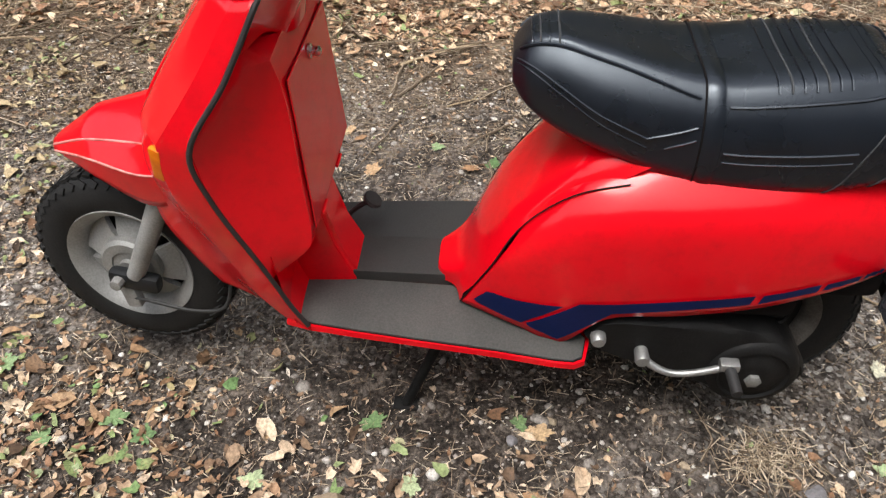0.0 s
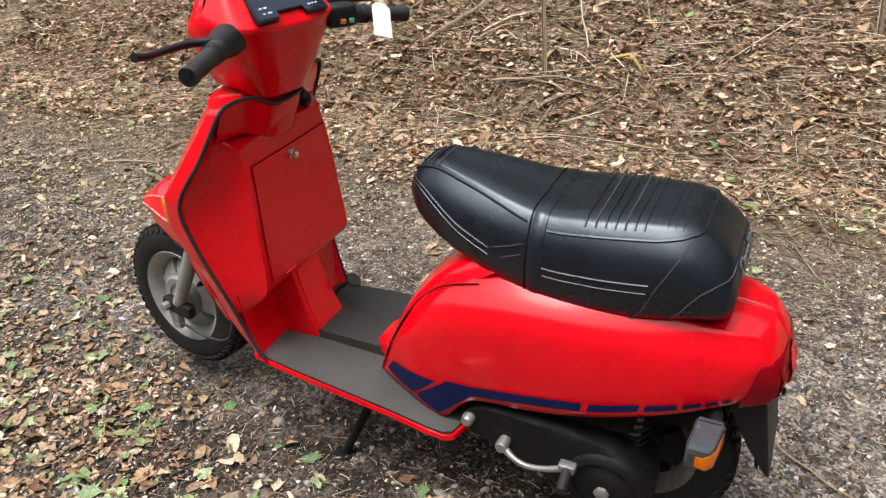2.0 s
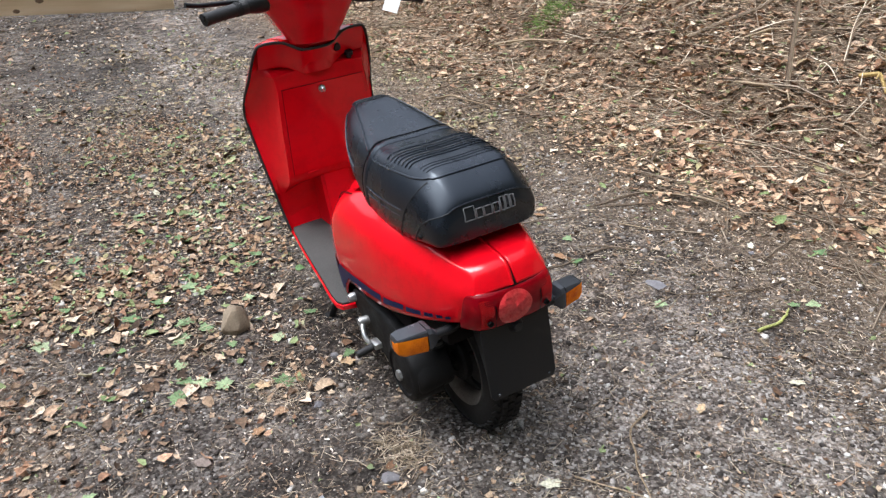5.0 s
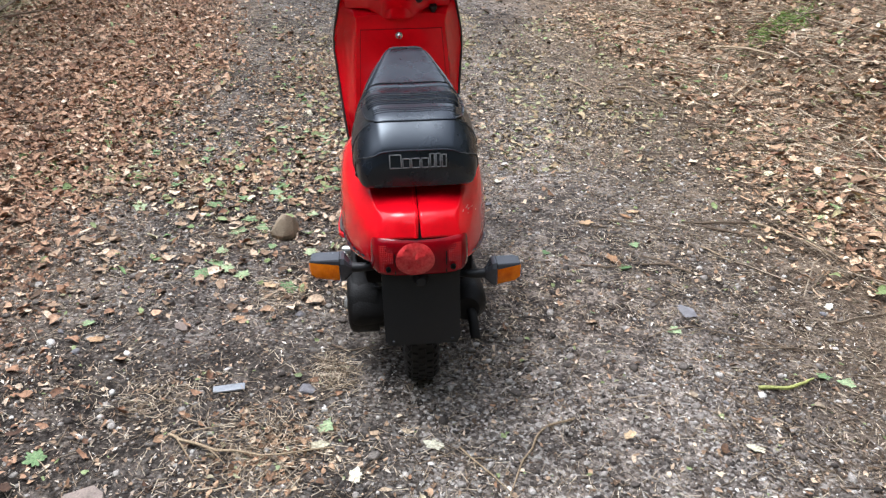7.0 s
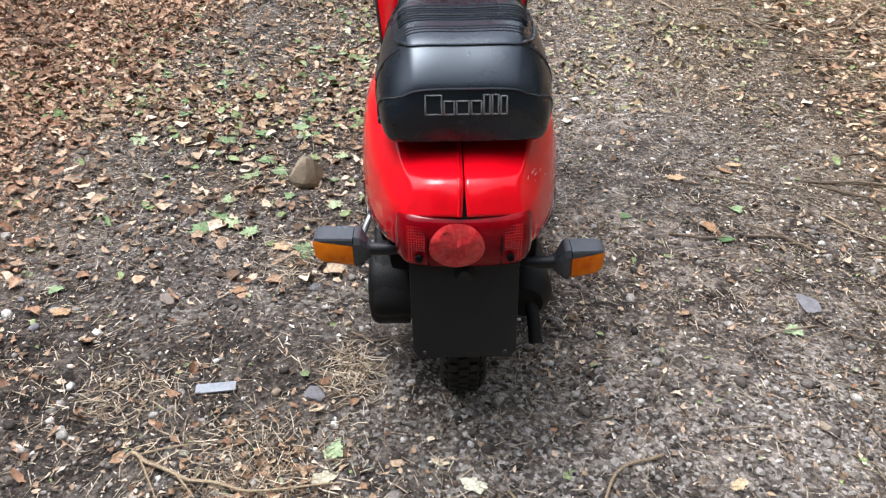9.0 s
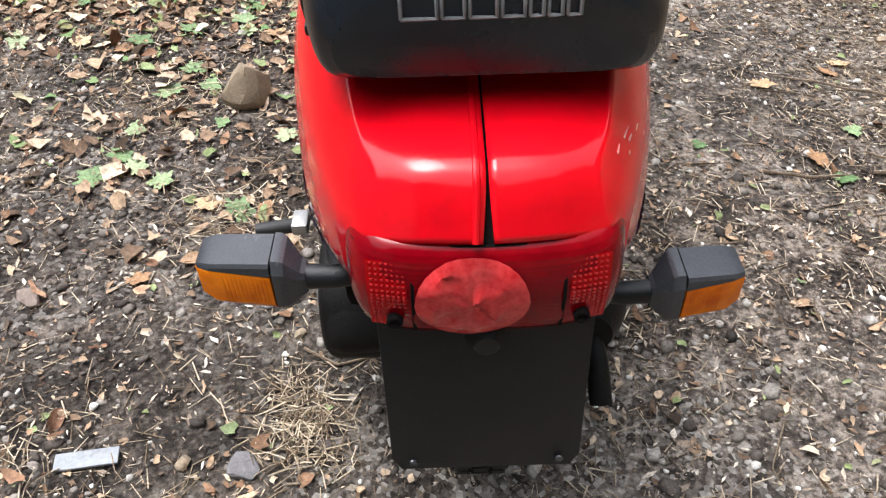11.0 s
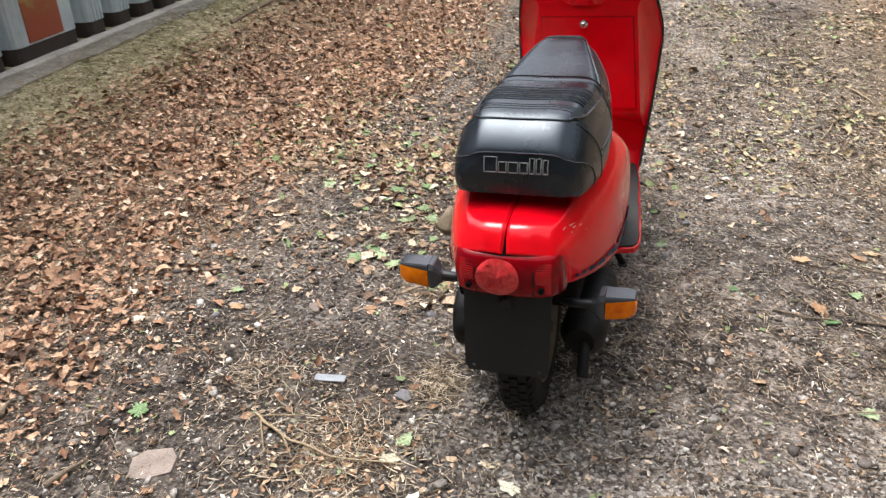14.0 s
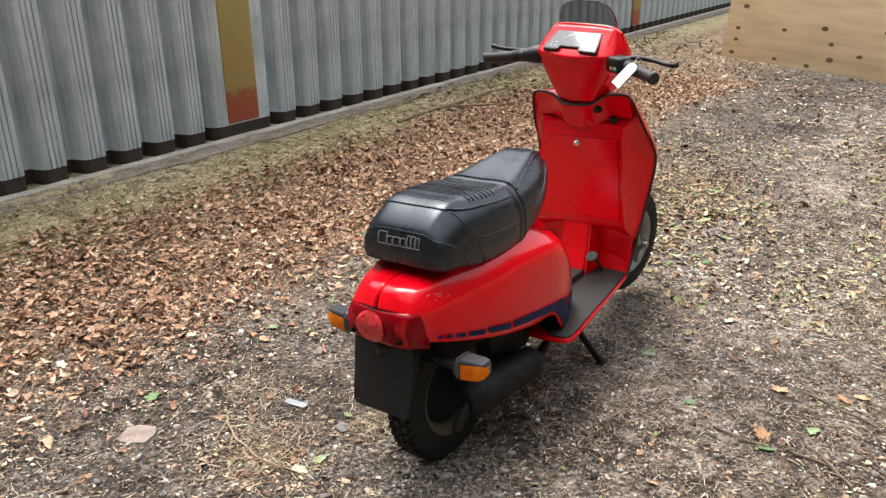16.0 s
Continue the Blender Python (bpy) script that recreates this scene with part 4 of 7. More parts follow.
part("lock", lathe([(0.0, 0.011), (-0.004, 0.011), (-0.006, 0.007), (-0.016, 0.008), (-0.019, 0.005), (-0.0195, 0.0)], knob_at, "y", 18), CHROME, door, "small chrome lock")
for hx in (-0.075, 0.055):
    part("hinge", tube([(hx - 0.018, box_y(0.45) - 0.005, 0.447), (hx + 0.018, box_y(0.45) - 0.005, 0.447)], 0.003, 8), RED, door)
part("ignition_switch", lathe([(0.012, 0.012), (-0.008, 0.012), (-0.012, 0.009), (-0.016, 0.009), (-0.017, 0.0)], (0.066, 0.690, 0.797), "y", 18), PLASTIC, scooter, "black ignition switch")
part("choke_knob", moved(lathe([(-0.012, 0.008), (0.004, 0.008), (0.006, 0.013), (0.016, 0.012), (0.018, 0.0)], (0, 0, 0), "z", 18), pose(0.110, 0.712, 0.757, 18)), PLASTIC, scooter, "black choke knob")

# neck cover between box and handlebar cover
part("neck_cover", sheet(weave([both([(0.100, 0.735, z), (0.072 - (0.84 - z) * 0.2, 0.694 + (0.84 - z) * 0.10, z), (0.03, 0.676 + (0.84 - z) * 0.12, z), (0, 0.674 + (0.84 - z) * 0.12, z)]) for z in (0.835, 0.80, 0.765, 0.74)], 4, 4)), RED, scooter)

# top of the legshield, closed between its edge and the shell
cap_in = [(0.163, 0.698, 0.842), (0.095, 0.685, 0.840), (0.070, 0.678, 0.828), (0.045, 0.670, 0.814), (0, 0.668, 0.811)]
cap_out = [(0.158, 0.728, 0.8385), (0.130, 0.757, 0.838), (0.104, 0.773, 0.838), (0.060, 0.786, 0.838), (0, 0.791, 0.836)]
cap_mid = [((a_[0] + b_[0]) / 2, (a_[1] + b_[1]) / 2, (a_[2] + b_[2]) / 2 + (0.006 if a_[0] < 0.15 else 0.0)) for a_, b_ in zip(cap_in, cap_out)]
part("shell_top", sheet(weave([both(cap_in), both(cap_mid), both(cap_out)], 4, 4)), RED, scooter)
part("shield_collar", sheet(weave([both(cap_in), both([(x, y + 0.010, z - 0.03) for x, y, z in cap_in]), both([(x, y + 0.03, z - 0.075) for x, y, z in cap_in])], 4, 4)), RED, scooter)

# black rubber edge all round the legshield
edge = [(0, 0.668, 0.811), (0.045, 0.670, 0.814), (0.070, 0.678, 0.828), (0.095, 0.685, 0.840), (0.150, 0.695, 0.842), (0.163, 0.698, 0.836)] + RIM_L[1:6] + [(0.172, 0.703, 0.262)]
for s in (-1, 1):
    part("rim_trim", tube([(s * x, y, z) for x, y, z in edge], 0.0042, 8, smooth=6), TRIM, scooter, "black rubber edge trim")

# floor: red pan, side mats and raised middle mat
def settled(bm):
    """The floor rises a little ahead and dips at its rear corners."""
    bmesh.ops.triangulate(bm, faces=bm.faces[:])
    for v in bm.verts:
        v.co.z += 0.012 * (v.co.y - 0.25) / 0.5 - 0.010 * (1 - smooth(0.22, 0.34, v.co.y))
    return bm


pan = [(0.162, 0.745), (0.172, 0.700), (0.181, 0.620), (0.191, 0.520), (0.204, 0.380), (0.213, 0.290), (0.211, 0.250), (0.200, 0.232), (0.160, 0.222), (0.10, 0.222)]
bm = plate([(x - 0.003, y) for x, y in pan] + [(-x + 0.003, y) for x, y in reversed(pan)], 0.2345, 0.2475, 0.004)
part("floor_pan", settled(bm), RED, scooter, "red floor pan edge")
for s in (-1, 1):
    mat_pts = [(0.052, 0.732), (0.155, 0.732), (0.164, 0.698), (0.174, 0.620), (0.184, 0.520), (0.197, 0.380), (0.205, 0.290), (0.203, 0.254), (0.193, 0.238), (0.150, 0.230), (0.052, 0.30)]
    bm = plate([(s * (x + 0.0015), y - (0.0015 if y < 0.3 else 0)) for x, y in mat_pts], 0.244, 0.2490, 0.0)
    part("mat_bed", settled(bm), GAP, scooter, "dark line round the mat")
    bm = plate([(s * x, y) for x, y in mat_pts], 0.246, 0.252, 0.0015)
    part("floor_mat", settled(bm), SCUFF if s < 0 else MAT, scooter, "scuffed grey rubber mat" if s < 0 else "dark grey rubber mat", angle=25)
part("middle_mat", plate([(-0.050, 0.742), (0.050, 0.742), (0.050, 0.40), (-0.050, 0.40)], 0.240, 0.279, 0.006), MAT, scooter, "raised dark rubber middle mat")
pedal = part("brake_pedal", tube([(0.085, 0.70, 0.262), (0.086, 0.66, 0.31), (0.085, 0.632, 0.333)], 0.005, 8), TRIM, scooter, "black foot brake pedal")
part("pad", moved(lathe([(-0.005, 0.0), (-0.005, 0.017), (0.0, 0.020), (0.005, 0.018), (0.006, 0.0)], (0, 0, 0), "z", 20), pose(0.085, 0.624, 0.336, 35)), TRIM, pedal)

# stand: two splayed legs with a cross tube
for s, foot in ((-1, (-0.140, 0.548, 0.010)), (1, (0.146, 0.575, -0.006))):
    leg = part("stand_leg", tube([(s * 0.085, 0.455, 0.225), (s * 0.11, 0.50, 0.12), foot], 0.0105, 10), ENGINE, scooter, "black tube stand leg")
    part("foot", moved(block((0, 0, 0), (0.030, 0.050, 0.008), 0.003), pose(*foot)), ENGINE, leg)
part("stand_tube", tube([(-0.09, 0.455, 0.222), (0.09, 0.455, 0.222)], 0.012, 10), ENGINE, scooter)
part("underframe", block((0, 0.47, 0.208), (0.10, 0.52, 0.045), 0.012), ENGINE, scooter, "black underframe tube")

# body front below the seat nose
neck = [
    [(0.098, 0.447, 0.262), (0.064, 0.458, 0.266), (0.038, 0.491, 0.266), (0, 0.495, 0.266)],
    [(0.100, 0.442, 0.286), (0.066, 0.454, 0.290), (0.040, 0.486, 0.288), (0, 0.490, 0.288)],
    [(0.100, 0.442, 0.286), (0.066, 0.454, 0.290), (0.040, 0.486, 0.288), (0, 0.490, 0.288)],
    [(0.112, 0.420, 0.325), (0.082, 0.434, 0.322), (0.045, 0.447, 0.314), (0, 0.450, 0.314)],
    [(0.124, 0.397, 0.373), (0.100, 0.406, 0.375), (0.055, 0.413, 0.385), (0, 0.416, 0.390)],
    [(0.117, 0.357, 0.450), (0.098, 0.369, 0.450), (0.058, 0.375, 0.454), (0, 0.377, 0.455)],
    [(0.121, 0.300, 0.500), (0.102, 0.325, 0.503), (0.060, 0.335, 0.505), (0, 0.338, 0.505)],
    [(0.124, 0.235, 0.545), (0.100, 0.275, 0.555), (0.060, 0.285, 0.555), (0, 0.288, 0.555)],
    [(0.120, 0.170, 0.585), (0.095, 0.220, 0.590), (0.060, 0.235, 0.595), (0, 0.240, 0.595)],
]
part("body_front", sheet(weave([both(r) for r in neck], 5, 5)), RED, scooter, "red body below the seat nose")

# side panels: two half shells that meet in a split behind the seat
rows = [
    [(0.098, 0.446, 0.263), (0.147, 0.350, 0.262), (0.166, 0.276, 0.246), (0.175, 0.205, 0.318), (0.177, 0.09, 0.336), (0.173, -0.03, 0.360), (0.152, -0.15, 0.390), (0.124, -0.230, 0.412), (0.113, -0.252, 0.418), (0.110, -0.258, 0.420), (0.105, -0.266, 0.422)],
    [(0.115, 0.416, 0.330), (0.155, 0.345, 0.358), (0.173, 0.285, 0.395), (0.180, 0.22, 0.428), (0.181, 0.10, 0.442), (0.176, -0.03, 0.440), (0.154, -0.155, 0.436), (0.127, -0.236, 0.438), (0.115, -0.258, 0.442), (0.112, -0.265, 0.444), (0.107, -0.272, 0.446)],
    [(0.126, 0.392, 0.380), (0.152, 0.338, 0.434), (0.164, 0.295, 0.472), (0.170, 0.23, 0.505), (0.170, 0.10, 0.524), (0.163, -0.03, 0.522), (0.140, -0.165, 0.510), (0.119, -0.242, 0.496), (0.110, -0.268, 0.490), (0.107, -0.274, 0.488), (0.103, -0.281, 0.486)],
    [(0.118, 0.355, 0.45), (0.126, 0.31, 0.505), (0.130, 0.265, 0.538), (0.131, 0.20, 0.558), (0.128, 0.09, 0.570), (0.122, -0.05, 0.569), (0.112, -0.170, 0.551), (0.106, -0.232, 0.529), (0.102, -0.262, 0.514), (0.101, -0.276, 0.504), (0.1005, -0.284, 0.491)],
    [(0.085, 0.350, 0.46), (0.085, 0.30, 0.52), (0.088, 0.25, 0.556), (0.090, 0.18, 0.580), (0.092, 0.08, 0.592), (0.096, -0.06, 0.589), (0.095, -0.180, 0.556), (0.085, -0.242, 0.546), (0.072, -0.278, 0.538), (0.074, -0.290, 0.525), (0.084, -0.303, 0.497)],
    [(0.050, 0.345, 0.465), (0.050, 0.295, 0.525), (0.050, 0.245, 0.560), (0.050, 0.175, 0.583), (0.050, 0.075, 0.595), (0.050, -0.065, 0.598), (0.048, -0.185, 0.559), (0.047, -0.244, 0.552), (0.045, -0.285, 0.545), (0.046, -0.298, 0.532), (0.049, -0.314, 0.503)],
    [(0.003, 0.345, 0.466), (0.003, 0.295, 0.526), (0.003, 0.245, 0.561), (0.003, 0.175, 0.584), (0.003, 0.075, 0.596), (0.001, -0.065, 0.599), (0.001, -0.186, 0.560), (0.001, -0.245, 0.553), (0.001, -0.287, 0.546), (0.0015, -0.301, 0.533), (0.004, -0.318, 0.504)],
]
mid_row = [tuple(0.22 * a + 0.78 * b + c for a, b, c in zip(p, q_, (0.0022, 0, 0.0022))) for p, q_ in zip(rows[3], rows[4])]
PANEL = weave(rows[:4] + [mid_row] + rows[4:], 7, 7)
flat = PANEL.reshape(-1, 3)


def panel_x(y, z):
    d = (flat[:, 1] - y) ** 2 + (flat[:, 2] - z) ** 2
    k = np.argpartition(d, 4)[:4]
    w = 1 / (d[k] + 1e-7)
    return float((flat[k, 0] * w).sum() / w.sum())


decals = [
    ([(0.402, 0.319), (0.390, 0.324), (0.277, 0.343)], [(0.424, 0.285), (0.415, 0.282), (0.342, 0.277)]),
    ([(0.334, 0.279), (0.252, 0.354), (0.202, 0.358), (-0.013, 0.391)], [(0.328, 0.273), (0.279, 0.256), (0.199, 0.335), (-0.008, 0.370)]),
    ([(-0.025, 0.391), (-0.110, 0.409)], [(-0.020, 0.372), (-0.106, 0.393)]),
    ([(-0.119, 0.409), (-0.170, 0.419)], [(-0.115, 0.394), (-0.168, 0.407)]),
    ([(-0.178, 0.420), (-0.205, 0.426)], [(-0.176, 0.409), (-0.204, 0.416)]),
    ([(-0.212, 0.427), (-0.230, 0.431)], [(-0.211, 0.418), (-0.229, 0.423)]),
    ([(-0.237, 0.431), (-0.250, 0.434)], [(-0.236, 0.424), (-0.249, 0.427)]),
]
for s in (-1, 1):
    g = PANEL.copy()
    g[..., 0] *= s
    panel = part("side_panel", sheet(g), RED, scooter, "red side panel with navy decal stripes", angle=60)
    thicken(panel, 0.003, -1)
    for top, low in decals:
        a = np.concatenate([np.linspace(p, q, 7)[:-1] for p, q in zip(top[:-1], top[1:])] + [np.array(top[-1:])])
        b = np.concatenate([np.linspace(p, q, 7)[:-1] for p, q in zip(low[:-1], low[1:])] + [np.array(low[-1:])])
        g2 = np.array([[(s * (panel_x(*p) + 0.0030), *p) for p in (a * (1 - f) + b * f)] for f in np.linspace(0, 1, 5)])
        part("decal_stripe", sheet(g2), NAVY, panel, "navy decal stripe")
    part("panel_joint", tube([(s * x, y, z) for x, y, z in [(0.098, 0.4475, 0.263), (0.115, 0.4185, 0.330), (0.126, 0.395, 0.381), (0.1195, 0.3575, 0.451), (0.1275, 0.3125, 0.508), (0.1315, 0.267, 0.541), (0.133, 0.20, 0.561)]], 0.0013, 6), GAP, panel, "dark panel joint")

part("split_backing", sheet(np.array([[(-0.012, y, z - 0.004), (0.012, y, z - 0.004)] for y, z in [(-0.10, 0.580), (-0.186, 0.556), (-0.245, 0.549), (-0.287, 0.542), (-0.301, 0.529), (-0.316, 0.504)]])), GAP, scooter, "dark split down the tail")
part("split_rib", tube([(-0.0075, -0.14, 0.570), (-0.0075, -0.186, 0.5602), (-0.0075, -0.245, 0.5532), (-0.0075, -0.287, 0.5462), (-0.0078, -0.301, 0.5332), (-0.009, -0.3178, 0.5045)], 0.0028, 8), RED, scooter)
part("seat_catch", block((-0.112, -0.160, 0.590), (0.040, 0.016, 0.010), 0.004), PLASTIC, scooter, "black seat catch")
# near-black sheet: the shade below the seat put into colour
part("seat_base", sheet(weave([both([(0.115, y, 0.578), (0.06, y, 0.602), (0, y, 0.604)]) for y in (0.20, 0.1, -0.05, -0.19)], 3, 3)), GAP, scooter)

# pale scratches on the rear corner of the panel
for y0, z0, y1, z1 in ((-0.252, 0.529, -0.243, 0.531), (-0.232, 0.528, -0.215, 0.5275), (-0.228, 0.523, -0.219, 0.5225), (-0.208, 0.518, -0.200, 0.519), (-0.196, 0.505, -0.184, 0.508), (-0.238, 0.517, -0.234, 0.518)):
    part("scratch", tube([(panel_x(y0, z0), y0, z0), (panel_x(y1, z1), y1, z1)], [0.0012, 0.0006], 6, smooth=1), PALE_LINE, scooter, "pale paint scratch")

# tail lamp wrapped round the rear
lamp_rows = [
    [(0.098, -0.256, 0.503), (0.095, -0.272, 0.504), (0.084, -0.288, 0.505), (0.058, -0.297, 0.506), (0, -0.299, 0.506)],
    [(0.104, -0.264, 0.488), (0.101, -0.285, 0.491), (0.089, -0.305, 0.495), (0.060, -0.316, 0.498), (0, -0.319, 0.498)],
    [(0.107, -0.266, 0.464), (0.104, -0.291, 0.464), (0.093, -0.314, 0.464), (0.060, -0.325, 0.464), (0, -0.328, 0.464)],
    [(0.106, -0.262, 0.408), (0.100, -0.287, 0.415), (0.088, -0.308, 0.418), (0.060, -0.318, 0.418), (0, -0.321, 0.418)],
    [(0.098, -0.257, 0.398), (0.092, -0.278, 0.407), (0.081, -0.295, 0.411), (0.058, -0.303, 0.411), (0, -0.305, 0.411)],
]
lamp = part("tail_lamp", sheet(weave([both(r) for r in lamp_rows], 6, 6)), RUBY, scooter, "cracked red tail lamp", angle=50)
part("lamp_back", block((0, -0.270, 0.464), (0.18, 0.05, 0.085), 0.01), GAP, lamp)


def lamp_y(z):
    return float(np.interp(z, [0.418, 0.464, 0.494], [-0.3200, -0.3270, -0.3175]))


for s in (-1, 1):
    # moulded studs on a darker field
    field = part("reflector", sheet(np.array([[(s * x, lamp_y(z) + 0.0013 + max(0.0, x - 0.060) * 0.18 - 0.0016, z) for x in (0.059, 0.072, 0.088)] for z in (0.426, 0.447, 0.467, 0.490)])), REFLEX, lamp, "square-dotted reflector")
    bm = bmesh.new()
    for i in range(7):
        for j in range(15):
            x, z = 0.061 + 0.0039 * i, 0.429 + 0.0042 * j
            if z < 0.448 and i < 5:
                continue
            y = lamp_y(z) + 0.0013 + (x - 0.060) * 0.18 - 0.0018
            ring_ = [bm.verts.new((s * (x + dx), y, z + dz)) for dx, dz in ((-0.0013, -0.0013), (0.0013, -0.0013), (0.0013, 0.0013), (-0.0013, 0.0013))]
            tip = bm.verts.new((s * x, y - 0.0011, z))
            for k in range(4):
                bm.faces.new((ring_[k], ring_[(k + 1) % 4], tip))
    tagged(part("reflector_studs", bm, STUD, field, "rows of small pale red studs", smooth=False), kind="stuff")
    part("rib_line", sheet(np.array([[(s * x, lamp_y(z) - 0.0016, z) for x in (0.0535, 0.0562)] for z in (0.421, 0.44, 0.46, 0.48, 0.492)])), GAP, lamp, "dark moulding line")
    part("screw", lathe([(0.002, 0.0062), (-0.0035, 0.0062), (-0.0042, 0.0045), (-0.0020, 0.003), (-0.0020, 0.0)], (s * 0.0695, lamp_y(0.436) - 0.0015, 0.436), "y", 14), GAP, lamp, "dark lens screw")
part("lamp_seam", tube([(-0.1015, -0.281, 0.489), (-0.094, -0.297, 0.493), (-0.078, -0.306, 0.4965), (-0.04, -0.3140, 0.4995), (0.04, -0.3140, 0.4995), (0.078, -0.306, 0.4965), (0.094, -0.297, 0.493), (0.1015, -0.281, 0.489)], 0.0014, 6), GAP, lamp, "dark joint above the lens")
# crumpled round tape over the broken lens
bm = bmesh.new()
disc = []
for i, r in enumerate((0.0, 0.007, 0.014, 0.021, 0.028, 0.034, 0.0405)):
    row = []
    for k in range(28):
        a = 2 * math.pi * k / 28
        dy = 0.013 * noise.noise(Vector((1.7 * r / 0.04 * math.cos(a) + 3.1, 1.7 * r / 0.04 * math.sin(a), 0.7))) + 0.005 * noise.noise(Vector((6 * r / 0.04 * math.cos(a), 6 * r / 0.04 * math.sin(a), 4.2)))
        x, z = -0.012 + r * math.cos(a) * 1.03, 0.459 + r * math.sin(a) * 0.95
        row.append((x, lamp_y(z) - 0.0062 - abs(dy) * (1.0 if i < 6 else 0.12), z))
    disc.append(row)
part("tape_patch", sheet(np.array(disc), bm, close=True), TAPE, lamp, "crumpled round red tape patch", angle=40)

# black plate below the lamp, standing off the rear wheel
pl = plate([(-0.086, 0), (0.086, 0), (0.084, -0.170), (0.076, -0.184), (-0.076, -0.184), (-0.084, -0.170)], -0.0025, 0.0025, 0.001)
flap = part("rear_plate", moved(pl, pose(0, -0.301, 0.424, 90 - 9.5)), PLASTIC, scooter, "plain black rear plate")
for s in (-1, 1):
    part("plate_screw", lathe([(0, 0.004), (-0.002, 0.0035), (-0.0022, 0.0)], (s * 0.0655, -0.3335, 0.254), "y", 10), HOUSING, flap, "small plate screw")
part("rubber_boss", lathe([(0.0, 0.018), (-0.008, 0.013), (-0.014, 0.010), (-0.015, 0.0)], (0.0, -0.308, 0.398), "y", 18), PLASTIC, flap)
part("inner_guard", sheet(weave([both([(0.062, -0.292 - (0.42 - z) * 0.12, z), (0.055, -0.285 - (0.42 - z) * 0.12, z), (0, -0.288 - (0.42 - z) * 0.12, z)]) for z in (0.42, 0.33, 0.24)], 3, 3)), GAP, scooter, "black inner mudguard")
for s in (-1, 1):
    part("guard_wing", sheet(weave([[(s * 0.084, -0.300 - (0.42 - z) * 0.167, z), (s * 0.080, -0.300 - (0.42 - z) * 0.167 + 0.35 * d, z), (s * 0.070, -0.300 - (0.42 - z) * 0.167 + d, z)] for z, d in ((0.42, 0.075), (0.36, 0.055), (0.30, 0.034), (0.25, 0.010))], 3, 3)), PLASTIC, flap, "tapered side of the mudguard")

# rear indicators on short stems: a wedge grows into a box, dark above and ahead, amber behind and below
for s, zc, far in ((-1, 0.395, 0.246), (1, 0.362, 0.236)):
    yc = -0.226
    part("indicator_stem", tube([(s * 0.070, yc + 0.02, zc - 0.003), (s * 0.112, yc - 0.004, zc - 0.003), (s * 0.157, yc - 0.005, zc - 0.003)], [0.0118, 0.0102, 0.0116], 16, smooth=3), PLASTIC, scooter, "black indicator stem")
    section = ((1, -0.8), (1, 0.75), (0.8, 1), (-0.72, 1), (-1, 0.62), (-1, -0.72), (-0.8, -1), (0.8, -1))
    rings = [[(s * x, yc + oy + sy * hy, zc + oz + sz * hz) for sy, sz in section] for x, hy, hz, oy, oz in ((0.151, 0.0112, 0.0112, -0.005, -0.003), (0.155, 0.0130, 0.0130, -0.005, -0.003), (0.1665, 0.0225, 0.0260, -0.002, 0.0), (0.171, 0.0240, 0.0280, -0.001, 0.0), (0.177, 0.0240, 0.0280, 0.0, 0.0))]
    ind = part("rear_indicator", capped(rings), HOUSING, scooter, "dark indicator housing with amber lens", angle=25)
    # the hood's lower edge runs obliquely down to the housing
    ends = ((0.1785, 0.0230, 0.0270, 0.0, 0.0, 0.52), (far - 0.016, 0.0225, 0.0235, 0.005, 0.001, 0.78), (far - 0.004, 0.0185, 0.0190, 0.008, 0.002, 0.80), (far, 0.0120, 0.0120, 0.010, 0.002, 0.80))
    rings = [[(s * x, yc + oy + sy * hy, zc + oz + sz * hz) for sy, sz in ((1, -0.8), (1, 0.75), (0.8, 1), (-0.86, 1), (-0.97, 0.88), (-1, b), (0.05, b), (0.05, -0.9), (0.8, -1))] for x, hy, hz, oy, oz, b in ends]
    part("lens_hood", capped(rings), HOUSING, ind, "dark hood over the lens", angle=25)
    rings = [[(s * (x + 0.0006), yc + oy + sy * hy, zc + oz + sz * hz) for sy, sz in ((0.02, -0.93), (0.02, b - 0.03), (-0.985, b - 0.03), (-1.01, b - 0.10), (-1, -0.72), (-0.8, -1))] for x, hy, hz, oy, oz, b in ends]
    lens = part("lens", capped(rings), AMBER, ind, "ribbed amber lens", angle=25)
    for k in range(11):
        x = 0.184 + (far - 0.026 - 0.184) * k / 10
        hy, hz, b = (float(np.interp(x, [0.178, far - 0.016], e)) for e in ([0.0230, 0.0175], [0.0270, 0.0235], [0.40, 0.66]))
        part("lens_rib", block((s * x, yc - hy - 0.0001, zc + 0.5 * (b - 0.68) * hz), (0.0020, 0.0012, (b + 0.68) * hz), 0.0005, seg=1), AMBER, lens)

# seat: rings from under the edge up over the top
stations = [(0.378, 0.044, 0.668, 0.706, 0.022), (0.357, 0.066, 0.645, 0.731, 0.037), (0.318, 0.086, 0.622, 0.741, 0.047), (0.250, 0.111, 0.598, 0.731, 0.066), (0.105, 0.137, 0.560, 0.706, 0.097), (0.0, 0.143, 0.555, 0.712, 0.101), (-0.090, 0.141, 0.561, 0.718, 0.094), (-0.150, 0.136, 0.574, 0.715, 0.087), (-0.212, 0.122, 0.581, 0.672, 0.078), (-0.227, 0.108, 0.589, 0.640, 0.074)]
seat_rows = []
